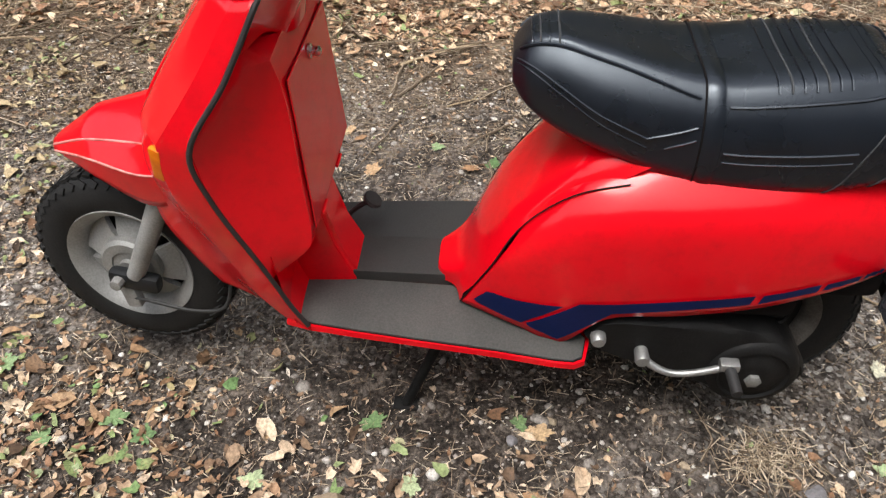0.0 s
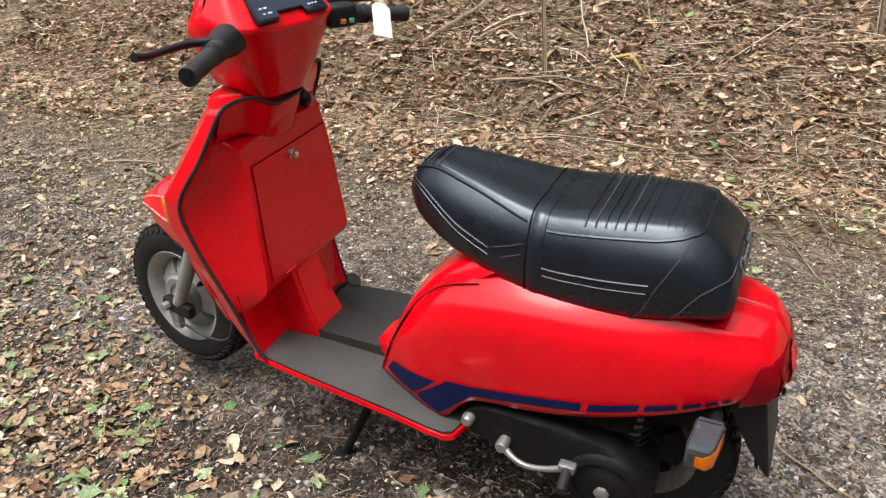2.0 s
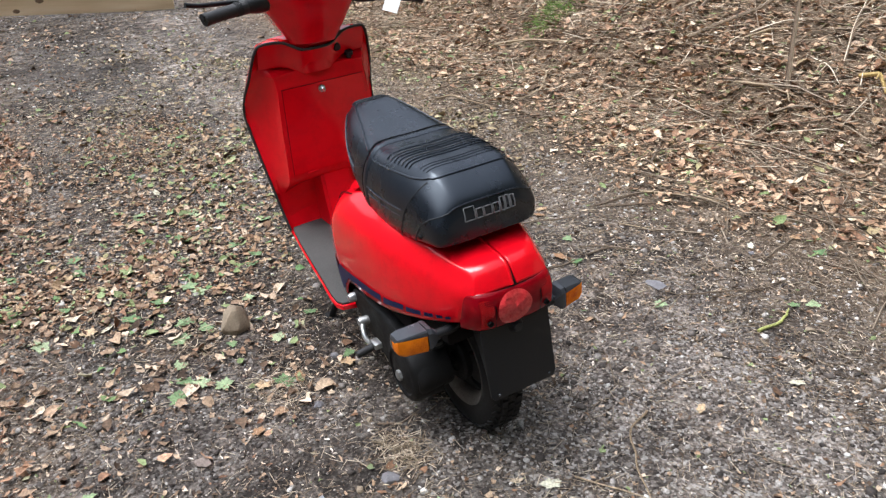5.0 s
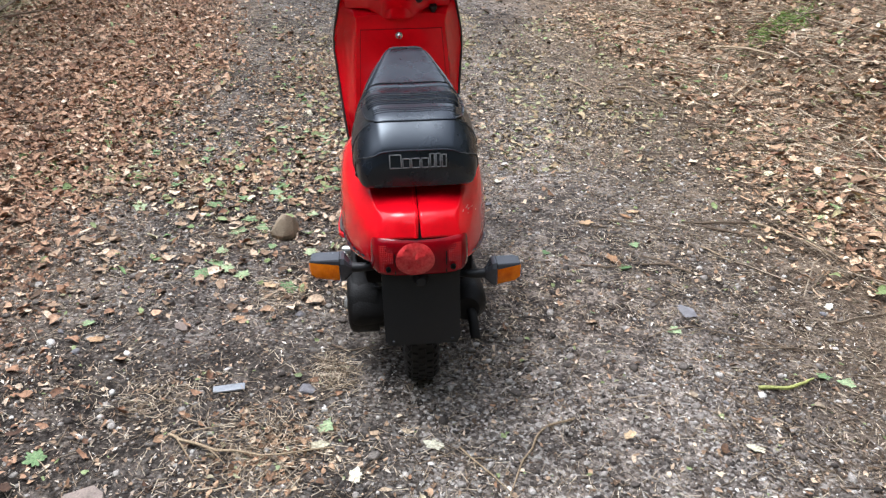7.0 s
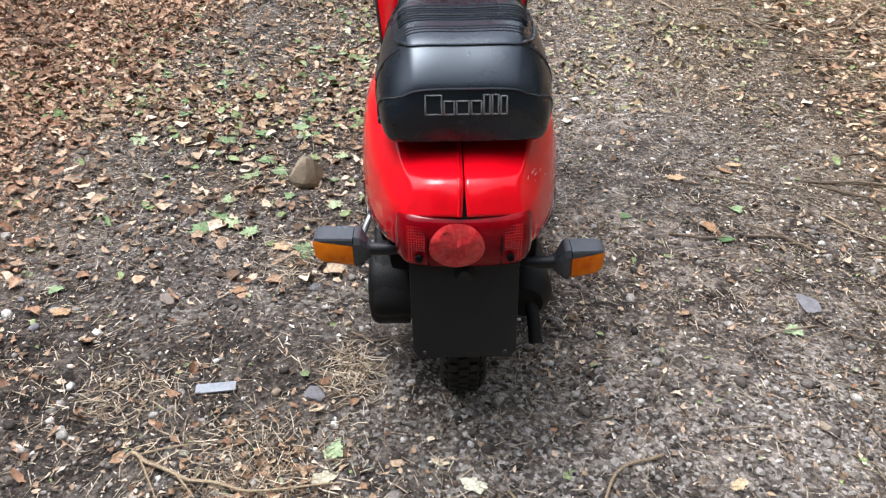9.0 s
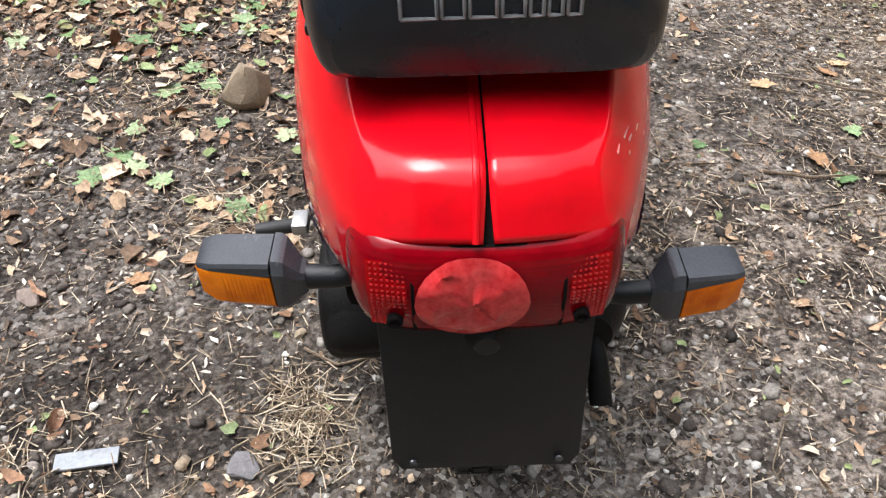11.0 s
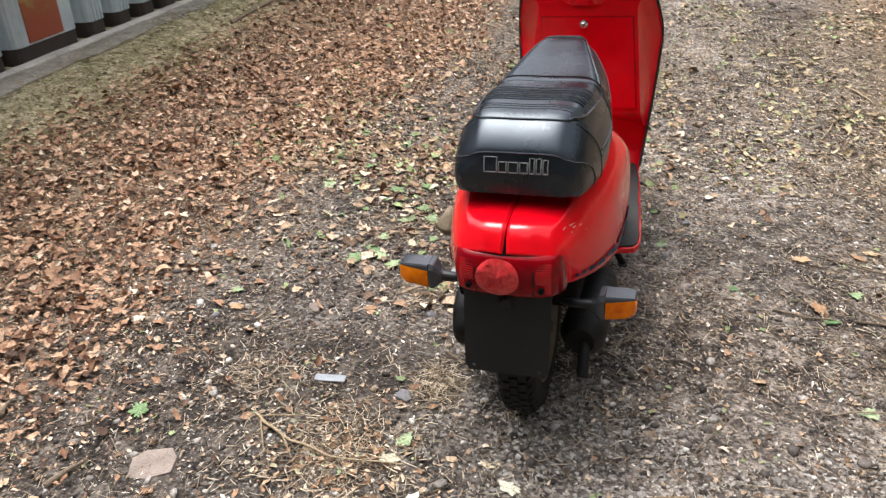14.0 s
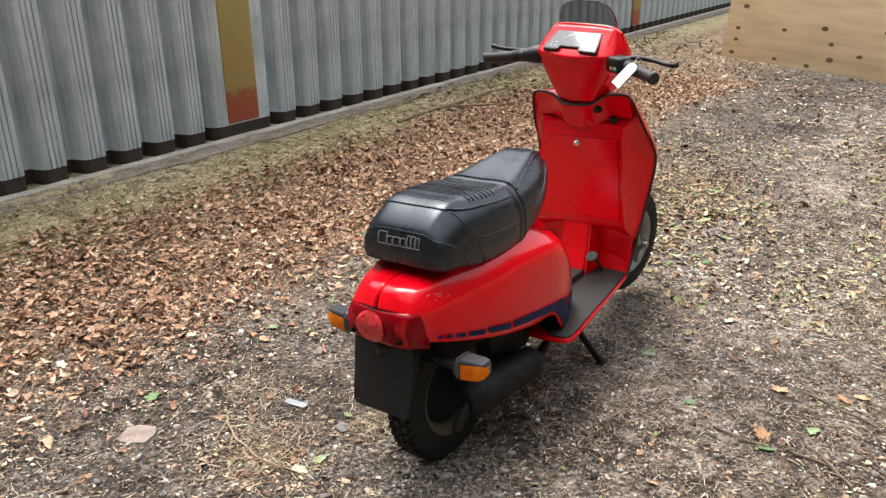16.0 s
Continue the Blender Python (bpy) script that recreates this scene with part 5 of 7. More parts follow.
for y, w, zb, zt, wt in stations:
    hgt = zt - zb
    seat_rows.append(both([(w * 0.70, y, zb - 0.006), (w * 0.95, y, zb), (w, y, zb + hgt * 0.40), (w * 0.62 + wt * 0.42, y, zb + hgt * 0.70), (wt * 1.06, y, zt - hgt * 0.075), (wt * 0.90, y, zt - 0.0015), (0, y, zt)]))
NU, NV = 8, 6
SEAT = weave(seat_rows, NU, NV)
SEAT[..., 0] += 0.005


def on_seat(u, v, out=0.0):
    """A place on the seat by station and ring number, lifted off its skin."""
    a, b = np.clip(u, 0, 9) * NU, np.clip(v, 0, 12) * NV
    i, j = int(min(a, SEAT.shape[0] - 2)), int(min(b, SEAT.shape[1] - 2))
    fa, fb = a - i, b - j
    p = SEAT[i, j] * (1 - fa) * (1 - fb) + SEAT[i + 1, j] * fa * (1 - fb) + SEAT[i, j + 1] * (1 - fa) * fb + SEAT[i + 1, j + 1] * fa * fb
    nrm = np.cross(SEAT[i + 1, j] - SEAT[i, j], SEAT[i, j + 1] - SEAT[i, j])
    nrm = nrm / (np.linalg.norm(nrm) + 1e-9)
    if nrm[2] < 0 and 3 < v < 9:
        nrm = -nrm
    if v <= 3 and nrm[0] < 0 or v >= 9 and nrm[0] > 0:
        nrm = -nrm
    return tuple(p + nrm * out)


bm = sheet(SEAT)
for k in (0, SEAT.shape[0] - 1):
    bm.faces.new([v for v in [bm.verts.new(p) for p in SEAT[k]]])
seat = part("seat", bm, VINYL, scooter, "black vinyl two-tier seat with stitched seams", angle=50)


def seam(pts, r=0.0022, mat=VINYL, label="", n=10):
    """A welt or a stitch line along the seat's skin, on both sides where it lies on one."""
    dense = curve(np.array(pts, float), n)
    part("seam", tube([on_seat(u, v, r * 0.5) for u, v in dense], r, 6, smooth=1), mat, seat, label)


def two(pts, **k):
    seam(pts, **k)
    seam([(u, 12 - v) for u, v in pts], **k)


two([(0.55, 4.0), (1.4, 4.0), (2.4, 4.0), (3.3, 3.95), (3.88, 3.7)], r=0.0026, label="raised seat welt")
two([(0.35, 3.3), (1.2, 2.9), (2.2, 2.45), (3.0, 2.1), (3.45, 1.95), (3.45, 1.95), (3.88, 2.75)], r=0.0020, label="raised seat welt")
two([(0.35, 3.05), (1.2, 2.65), (2.2, 2.2), (3.0, 1.85), (3.45, 1.72)], r=0.0012, label="pressed seam")
two([(3.62, 1.85), (3.88, 2.35)], r=0.0018)
two([(4.20, 3.55), (5.2, 3.6), (6.2, 3.65), (6.8, 3.85), (7.1, 4.4)], r=0.0026, label="raised seat welt")
two([(4.20, 2.1), (5.2, 2.1), (6.1, 2.1)], r=0.0020, label="raised seat welt")
two([(4.20, 1.85), (5.2, 1.85), (6.05, 1.85)], r=0.0014, label="pressed seam")
two([(5.75, 0.9), (6.3, 2.0), (6.75, 3.0), (7.0, 3.8)], r=0.0012, mat=STITCH, label="grey stitch line")
two([(6.7, 0.9), (7.4, 2.0), (8.0, 3.1), (8.25, 3.6)], r=0.0013, mat=STITCH, label="grey stitch line")
seam([(8.25, 3.6), (8.3, 4.6), (8.3, 6), (8.3, 7.4), (8.25, 8.4)], r=0.0018, label="raised seat welt")
seam([(7.1, 4.4), (7.2, 5.2), (7.2, 6), (7.2, 6.8), (7.1, 7.6)], r=0.0022, label="raised seat welt")
for u in (1.15, 1.45, 1.75, 2.05):
    seam([(u, 4.15), (u, 5), (u, 6), (u, 7), (u, 7.85)], r=0.0016, mat=STITCH if u in (1.45, 2.05) else VINYL, label="pressed seat rib")
for k in range(7):
    u = 4.8 + 0.17 * k
    seam([(u, 4.0), (u, 5), (u, 6), (u, 7), (u, 8.0)], r=0.0017, mat=STITCH if k % 3 == 1 else VINYL, label="pressed seat rib")
for u in (6.3, 6.5, 6.7):
    seam([(u, 4.4), (u, 5), (u, 6), (u, 7), (u, 7.6)], r=0.0009, label="pressed seat rib")
strap_grid = np.array([[on_seat(u, v, 0.0022 if 3.98 < u < 4.12 else 0.0003) for v in np.linspace(0.9, 11.1, 49)] for u in (3.94, 3.96, 3.99, 4.05, 4.11, 4.14, 4.16)])
part("strap", sheet(strap_grid), VINYL, seat, "black vinyl strap over the seat")
# front edge is near-black: shade of the seat's step put into colour
for u, r, m in ((3.93, 0.0015, GAP), (4.17, 0.0009, VINYL)):
    seam([(u, v) for v in np.linspace(1.0, 11.0, 17)], r=r, mat=m, label="strap edge", n=3)
# maker's mark as plain outlined bars on the seat's rear face
mx = -0.055
for w, hgt in ((0.024, 0.027), (0.015, 0.019), (0.018, 0.019), (0.015, 0.019), (0.009, 0.027), (0.009, 0.027), (0.009, 0.025)):
    z0 = 0.628
    cor = [(mx, z0), (mx + w, z0), (mx + w, z0 + hgt), (mx, z0 + hgt), (mx, z0)]
    pts = []
    for (xa, za), (xb, zb2) in zip(cor[:-1], cor[1:]):
        for f in (0.0, 0.5):
            x, z = xa + (xb - xa) * f, za + (zb2 - za) * f
            pts.append((x, z))
    pts.append(cor[0])
    back = [(x, -float(np.interp(z, [0.59, 0.638, 0.672, 0.714], [0.2275, 0.2275, 0.2125, 0.150])) - 0.0024, z) for x, z in pts]
    part("mark_bar", tube(back, 0.0015, 5, smooth=1), PRINT, seat, "grey outlined bar of the maker's mark")
    mx += w + 0.0035

# engine: swing-arm case along the left side with its drive cover
case = [((0.205, 0.262), 0.036), ((0.12, 0.245), 0.060), ((0.03, 0.225), 0.076), ((-0.055, 0.200), 0.086), ((-0.10, 0.195), 0.066)]
rings = []
for x0, grow in ((-0.075, 0.92), (-0.146, 1.0), (-0.160, 0.96), (-0.166, 0.86)):
    top = [(x0, y, z + r * grow) for (y, z), r in case]
    low = [(x0, y, z - r * grow * 0.95) for (y, z), r in reversed(case)]
    nose_ = [(x0, case[0][0][0] + 0.030 * grow, case[0][0][1])]
    end_ = [(x0, case[-1][0][0] - 0.050 * grow, case[-1][0][1])]
    ring = curve(np.array(nose_ + top + end_ + low + nose_), 4)[:-1]
    rings.append([tuple(p) for p in ring])
engine = part("engine_case", capped(rings), ENGINE, scooter, "grimy black engine and drive case", angle=40)
part("drive_cover", lathe([(-0.10, 0.080), (-0.158, 0.080), (-0.168, 0.077), (-0.174, 0.070), (-0.176, 0.060), (-0.172, 0.056), (-0.174, 0.042), (-0.178, 0.036), (-0.178, 0.016), (-0.176, 0.0)], (0, -0.060, 0.192), "x", 40), ENGINE, engine, "round ribbed black drive cover")
part("cover_bolt", lathe([(-0.174, 0.015), (-0.184, 0.014), (-0.187, 0.009), (-0.187, 0.0)], (0, -0.060, 0.186), "x", 6), HUB, engine, "worn centre bolt")
part("pivot_bolt", lathe([(-0.155, 0.014), (-0.178, 0.013), (-0.184, 0.010), (-0.185, 0.0)], (0, 0.212, 0.267), "x", 12), ALLOY, engine, "pale pivot bolt")
part("kick_lever", tube([(-0.184, 0.136, 0.236), (-0.194, 0.110, 0.224), (-0.199, 0.085, 0.219), (-0.202, 0.05, 0.227), (-0.204, 0.0, 0.250)], [0.0078, 0.0064, 0.006, 0.0058, 0.0066], 10), ALLOY, engine, "bare alloy kick start lever")
part("lever_boss", lathe([(-0.158, 0.011), (-0.188, 0.013), (-0.194, 0.011), (-0.195, 0.0)], (0, 0.136, 0.236), "x", 14), ALLOY, engine)
part("pedal_rubber", tube([(-0.200, 0.0, 0.252), (-0.258, -0.004, 0.246)], 0.0092, 12), GRIPS, engine, "worn kick pedal")
part("pedal_head", block((-0.204, 0.0, 0.254), (0.020, 0.032, 0.016), 0.004), ALLOY, engine)
part("engine_block", block((-0.01, 0.13, 0.255), (0.19, 0.22, 0.11), 0.02), ENGINE, engine, "dark engine block")
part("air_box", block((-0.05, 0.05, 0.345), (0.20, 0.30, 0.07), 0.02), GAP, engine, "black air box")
# near-black block fills the hollow underside, its shade put into the colour
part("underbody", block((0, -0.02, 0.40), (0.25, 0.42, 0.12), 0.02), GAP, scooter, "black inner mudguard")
part("shock", tube([(-0.085, -0.085, 0.215), (-0.090, -0.10, 0.40)], 0.016, 12), HUB, scooter, "rear shock absorber")
coil = [(-0.0875 + 0.023 * math.cos(a), -0.092 + 0.023 * math.sin(a) - 0.012 * a / 44, 0.25 + 0.13 * a / 44) for a in np.linspace(0, 44, 140)]
part("spring", tube(coil, 0.0035, 6, smooth=1), ENGINE, scooter, "dark coil spring")
# exhaust on the right
exhaust = part("exhaust", tube([(0.100, 0.30, 0.175), (0.118, 0.20, 0.170), (0.122, 0.16, 0.180), (0.122, 0.02, 0.198), (0.122, -0.125, 0.212), (0.120, -0.16, 0.215)], [0.012, 0.016, 0.044, 0.050, 0.050, 0.030], 22), ENGINE, scooter, "sooty black exhaust silencer")
part("tail_pipe", tube([(0.126, -0.13, 0.212), (0.131, -0.18, 0.198), (0.134, -0.215, 0.165)], 0.0125, 12), ENGINE, exhaust, "short black tail pipe")

# handlebar cover, dials, bars
hs = [
    [(0.064, 0.700, 0.828), (0.062, 0.685, 0.828), (0.036, 0.672, 0.828), (0, 0.668, 0.828)],
    [(0.097, 0.720, 0.880), (0.091, 0.674, 0.880), (0.048, 0.656, 0.880), (0, 0.652, 0.880)],
    [(0.136, 0.735, 0.945), (0.122, 0.662, 0.945), (0.058, 0.642, 0.945), (0, 0.638, 0.945)],
    [(0.142, 0.740, 0.972), (0.129, 0.656, 0.968), (0.058, 0.634, 0.962), (0, 0.631, 0.960)],
    [(0.138, 0.735, 0.988), (0.126, 0.664, 0.981), (0.058, 0.641, 0.973), (0, 0.638, 0.971)],
    [(0.124, 0.730, 1.016), (0.112, 0.694, 1.023), (0.055, 0.692, 1.026), (0, 0.692, 1.027)],
    [(0.116, 0.738, 1.032), (0.105, 0.713, 1.043), (0.050, 0.712, 1.046), (0, 0.712, 1.047)],
    [(0.104, 0.790, 1.000), (0.084, 0.785, 1.025), (0.050, 0.785, 1.032), (0, 0.785, 1.034)],
    [(0.102, 0.820, 0.940), (0.084, 0.835, 0.940), (0.050, 0.840, 0.940), (0, 0.842, 0.940)],
    [(0.078, 0.790, 0.850), (0.062, 0.800, 0.850), (0.035, 0.805, 0.850), (0, 0.806, 0.850)],
]
TURN = Matrix.Translation((0.003, -0.014, 0)) @ STEER
hood = part("handlebar_cover", moved(sheet(weave([both(r) for r in hs], 4, 5)), TURN), RED, scooter, "glossy red handlebar cover", angle=45)
for s in (-1, 1):
    cheek = [[(s * x, y, z) for x, y, z in row] for row in ([(0.064, 0.700, 0.828), (0.070, 0.75, 0.84), (0.078, 0.790, 0.850)], [(0.097, 0.720, 0.880), (0.103, 0.765, 0.885), (0.096, 0.805, 0.90)], [(0.138, 0.738, 0.955), (0.130, 0.785, 0.955), (0.102, 0.820, 0.940)], [(0.130, 0.734, 1.004), (0.121, 0.770, 0.998), (0.104, 0.795, 0.985)], [(0.116, 0.738, 1.032), (0.111, 0.770, 1.016), (0.104, 0.790, 1.000)])]
    part("cover_cheek", moved(sheet(weave(cheek, 4, 4)), TURN), RED, hood)
# dial window: raked, with notched lower edge
DP = TURN @ Matrix.Translation((0, 0.667, 1.0035)) @ Matrix.Rotation(radians(40.5), 4, "X")
win = [(-0.089, -0.030), (-0.088, -0.037), (-0.040, -0.037), (-0.037, -0.024), (0.030, -0.024), (0.033, -0.037), (0.088, -0.037), (0.089, -0.030), (0.074, 0.033), (-0.074, 0.033)]
surround = part("dial_surround", moved(plate([(x * 1.06, y * 1.10) for x, y in win], -0.006, 0.0035, 0.0015), DP), PLASTIC, hood, "black dial surround")
glass = plate(win, 0.0, 0.0042, 0)
bmesh.ops.triangulate(glass, faces=glass.faces[:])
part("dial_window", moved(glass, DP), DIAL, hood, "dark glossy dial window", smooth=False)
for k in range(13):
    a = radians(150 - k * 10)
    part("dial_tick", moved(block((0, 0, 0), (0.0014, 0.005 if k % 2 else 0.008, 0.0006), 0), DP @ pose(0.055 * math.cos(a) + 0.012, 0.038 * math.sin(a) - 0.012, 0.0046, 0, 0, math.degrees(a) - 90)), MARK, surround, "white dial mark")
for bx, by, bw in ((-0.070, -0.014, 0.008), (-0.058, -0.014, 0.008), (-0.070, -0.026, 0.006), (-0.055, -0.026, 0.010), (0.050, -0.026, 0.006), (0.060, -0.026, 0.006), (0.070, -0.026, 0.006), (0.012, 0.004, 0.016)):
    part("dial_symbol", moved(block((0, 0, 0), (bw, 0.003, 0.0006), 0), DP @ pose(bx, by, 0.0046)), MARK, surround, "pale dial symbol")
part("cover_lip", moved(tube([(-0.110, 0.672, 0.997), (-0.106, 0.693, 1.023), (-0.101, 0.711, 1.041), (-0.095, 0.7135, 1.0445), (0, 0.713, 1.048), (0.095, 0.7135, 1.0445), (0.101, 0.711, 1.041), (0.106, 0.693, 1.023), (0.110, 0.672, 0.997)], 0.0040, 8), TURN), RED, hood)
# smoked fly screen
scr = [[(0.104, 0.735, 1.022), (0.06, 0.742, 1.040), (0, 0.745, 1.044)], [(0.104, 0.732, 1.050), (0.06, 0.738, 1.066), (0, 0.741, 1.070)], [(0.096, 0.722, 1.082), (0.06, 0.728, 1.098), (0, 0.731, 1.102)], [(0.080, 0.716, 1.104), (0.055, 0.721, 1.114), (0, 0.724, 1.117)]]
thicken(part("fly_screen", moved(sheet(weave([both(r) for r in scr], 5, 5)), TURN), SMOKE, scooter, "small smoked fly screen"), 0.0025)
for s in (-1, 1):
    z_ = 0.948
    bar = part("handlebar", moved(tube([(s * 0.08, 0.700, z_), (s * 0.14, 0.676, z_ + 0.002), (s * 0.30, 0.601, z_ - 0.010)], 0.011, 12, smooth=3), TURN), PLASTIC, scooter, "black handlebar end")
    gd = Vector((s * 0.16, -0.075, -0.019)).normalized()
    g0 = Vector((s * 0.185 + 0.006, 0.655, z_ - 0.001))
    rings = [(g0 + gd * d, r) for d, r in ((0.0, 0.0195), (0.008, 0.0200), (0.012, 0.0175), (0.112, 0.0155), (0.118, 0.0172), (0.128, 0.0172), (0.130, 0.0160))]
    bmg = bmesh.new()
    up = Vector((0, 0, 1))
    sd = gd.cross(up).normalized()
    u2 = sd.cross(gd)
    capped([[p + r * (sd * math.cos(a) + u2 * math.sin(a)) for a in np.linspace(0, 2 * math.pi, 18, endpoint=False)] for p, r in rings], bmg)
    part("grip", moved(bmg, TURN), GRIPS, bar, "black rubber grip")
    for d in (0.016, 0.021, 0.026, 0.031):
        p = g0 + gd * d
        bmr = capped([[p + gd * o + r * (sd * math.cos(a) + u2 * math.sin(a)) for a in np.linspace(0, 2 * math.pi, 16, endpoint=False)] for o, r in ((0, 0.0172), (0.001, 0.0192), (0.0025, 0.0192), (0.0035, 0.0172))])
        part("grip_ring", moved(bmr, TURN), GRIPS, bar)
    if s > 0:
        hb = moved(block((0, 0, 0), (0.068, 0.050, 0.046), 0.013, seg=3), Matrix.Translation((0.158, 0.664, z_ + 0.002)) @ Matrix.Rotation(-radians(25), 4, "Z"))
    else:
        # a tapered boot between cover and grip
        hb = capped([[g0 + gd * d + sd * (0.001 * k) + r * (1.05 * sd * math.cos(a) + u2 * math.sin(a)) for a in np.linspace(0, 2 * math.pi, 18, endpoint=False)] for k, (d, r) in enumerate(((-0.062, 0.026), (-0.058, 0.0295), (-0.040, 0.0290), (-0.022, 0.0250), (-0.008, 0.0215), (0.004, 0.0200)))])
    part("switch_housing", moved(hb, TURN), PLASTIC, bar, "black switch housing")
    if s > 0:
        part("switch", moved(block((0, 0, 0), (0.012, 0.006, 0.010), 0.002), TURN @ pose(0.146, 0.642, 0.940, 0, 0, -25)), surface("orange_switch", (0.5, 0.14, 0.05), (0.6, 0.2, 0.08), (0.4, 0.5), 10, 100, 0.0), bar, "small orange switch")
        part("switch", moved(block((0, 0, 0), (0.012, 0.006, 0.010), 0.002), TURN @ pose(0.163, 0.634, 0.940, 0, 0, -25)), surface("green_switch", (0.08, 0.3, 0.2), (0.12, 0.4, 0.28), (0.4, 0.5), 10, 100, 0.0), bar, "small green switch")
    lev = [(s * 0.150, 0.698, z_ + (0.012 if s > 0 else 0.004)), (s * 0.185, 0.716, z_ + (0.018 if s > 0 else 0.004)), (s * 0.235, 0.714, z_ + (0.016 if s > 0 else 0.004)), (s * 0.296, 0.690, z_ + (0.012 if s > 0 else 0.008)), (s * 0.330, 0.680, z_ + 0.014)]
    part("brake_lever", moved(tube(lev, [0.0085, 0.0075, 0.0065, 0.0062, 0.0075], 10), TURN), PLASTIC, bar, "black brake lever")

# white tag tied to the right grip
tag = thing("paper_tag", "blank white card tag tied to the handlebar grip", "tag")
c0, cx = Vector((0.213, 0.574, 0.962)), Vector((0.75, -0.55, -0.27)).normalized()
down = Vector((-0.037, -0.025, -0.051)).normalized()
cor = [c0 - cx * 0.010, c0 - cx * 0.021 + down * 0.010, c0 - cx * 0.021 + down * 0.078, c0 + cx * 0.021 + down * 0.078, c0 + cx * 0.021 + down * 0.010, c0 + cx * 0.010]
bm = bmesh.new()
bm.faces.new([bm.verts.new(p) for p in cor])
thicken(part("card", bm, PAPER, tag, smooth=False), 0.0008)
part("string", tube([c0 + down * 0.006, c0 + Vector((0, 0.012, 0.016)), c0 + Vector((0.004, 0.040, 0.004))], 0.0008, 5), PAPER, tag)

# ---- litter on the ground ----
rng = np.random.default_rng(11)


def rotations(n, tilt):
    """Random turns about z with a lean of up to tilt radians."""
    a, t, d = rng.uniform(0, 2 * np.pi, n), rng.normal(0, tilt, n), rng.uniform(0, 2 * np.pi, n)
    ca, sa, ct, st = np.cos(a), np.sin(a), np.cos(t), np.sin(t)
    z = np.zeros(n)
    rz = np.stack([np.stack([ca, -sa, z], -1), np.stack([sa, ca, z], -1), np.stack([z, z, z + 1], -1)], 1)
    ax = np.stack([np.cos(d), np.sin(d), z], -1)
    k = np.zeros((n, 3, 3))
    k[:, 0, 2], k[:, 1, 2], k[:, 2, 0], k[:, 2, 1] = ax[:, 1], -ax[:, 0], -ax[:, 1], ax[:, 0]
    tl = np.eye(3) + st[:, None, None] * k + (1 - ct)[:, None, None] * (k @ k)
    return tl @ rz


def scatter(shapes, faces, xy, size, lift, tilt, squash=None):
    """Copies of unit shapes laid on the ground at xy. Returns vertices and triangles."""
    n, m = len(xy), shapes.shape[1]
    pick = rng.integers(0, len(shapes), n)
    v = shapes[pick] * size[:, None, None]
    if squash is not None:
        v = v * squash[:, None, :]
    v = np.einsum("nij,nmj->nmi", rotations(n, tilt), v)
    z = roll(xy[:, 0], xy[:, 1])
    v[..., 0] += xy[:, 0:1]
    v[..., 1] += xy[:, 1:2]
    v[..., 2] += (z + lift)[:, None]
    f = (faces[None] + (np.arange(n) * m)[:, None, None]).reshape(-1, 3)
    return v.reshape(-1, 3), f


def leaf_shapes(kinds, lobes, seed):
    """Curled leaf blades: a ring of lobed edge points round a folded midrib."""
    r = np.random.default_rng(seed)
    out = []
    n = 8
    for _ in range(kinds):
        a = np.linspace(0, 2 * np.pi, n, endpoint=False)
        rad = 0.66 + 0.16 * np.cos(lobes * a + r.uniform(-1, 1)) + r.normal(0, 0.17, n)
        rad = np.clip(rad, 0.18, 1.15)
        x, y = np.cos(a) * rad, np.sin(a) * rad * r.uniform(0.35, 0.9)
        curl, fold, twist = r.uniform(-0.45, 0.7), r.uniform(0.0, 0.7), r.uniform(-0.5, 0.5)
        z = curl * x**2 + fold * np.abs(y) + twist * x * y + r.normal(0, 0.05, n)
        mid = np.array([[0, 0, 0.0]])
        out.append(np.concatenate([mid, np.stack([x, y, z], -1)]))
    k = np.arange(n)
    f = np.stack([np.zeros(n, int), 1 + k, 1 + (k + 1) % n], -1)
    return np.array(out), f


def keep_clear(xy):
    """Outside the tyre contact patches, the fence line and the edging."""
    ok = (np.hypot(xy[:, 0] - 0.036, xy[:, 1] - REAR_Y) > 0.07) & (np.hypot(xy[:, 0] - 0.05, xy[:, 1] - FRONT_Y) > 0.07)
    return ok & (xy[:, 0] > FX + 0.25 - 0.05 * xy[:, 1] + 0.05 * np.sin(9 * xy[:, 1]))


def spread(n, x0, x1, y0, y1, density=None):
    xy = np.stack([rng.uniform(x0, x1, n), rng.uniform(y0, y1, n)], -1)
    if density is not None:
        xy = xy[rng.uniform(0, 1, n) < density(xy[:, 0], xy[:, 1])]
    if min(x1 - x0, y1 - y0) > 1.6:
        # thin out towards the ends of the stretch
        inset = np.minimum(xy[:, 1] - y0, y1 - xy[:, 1]) / 0.4
        xy = xy[rng.uniform(0, 1, len(xy)) < np.clip(inset, 0, 1)]
        inset = (x1 - xy[:, 0]) / 0.5
        xy = xy[(x1 < 2.5) | (rng.uniform(0, 1, len(xy)) < np.clip(inset, 0, 1))]
    return xy[keep_clear(xy)]


def clumps(x, y, s=1.0):
    """Patchiness between 0 and 1."""
    v = np.sin(2.3 * x * s + 1.3 * np.sin(1.9 * y * s)) * np.cos(2.9 * y * s + np.sin(2.1 * x * s)) + 0.6 * np.sin(5.7 * x * s + 3.1 * y * s) * np.cos(4.9 * y * s - 2.2 * x * s)
    return np.clip(0.5 + 0.36 * v, 0, 1)


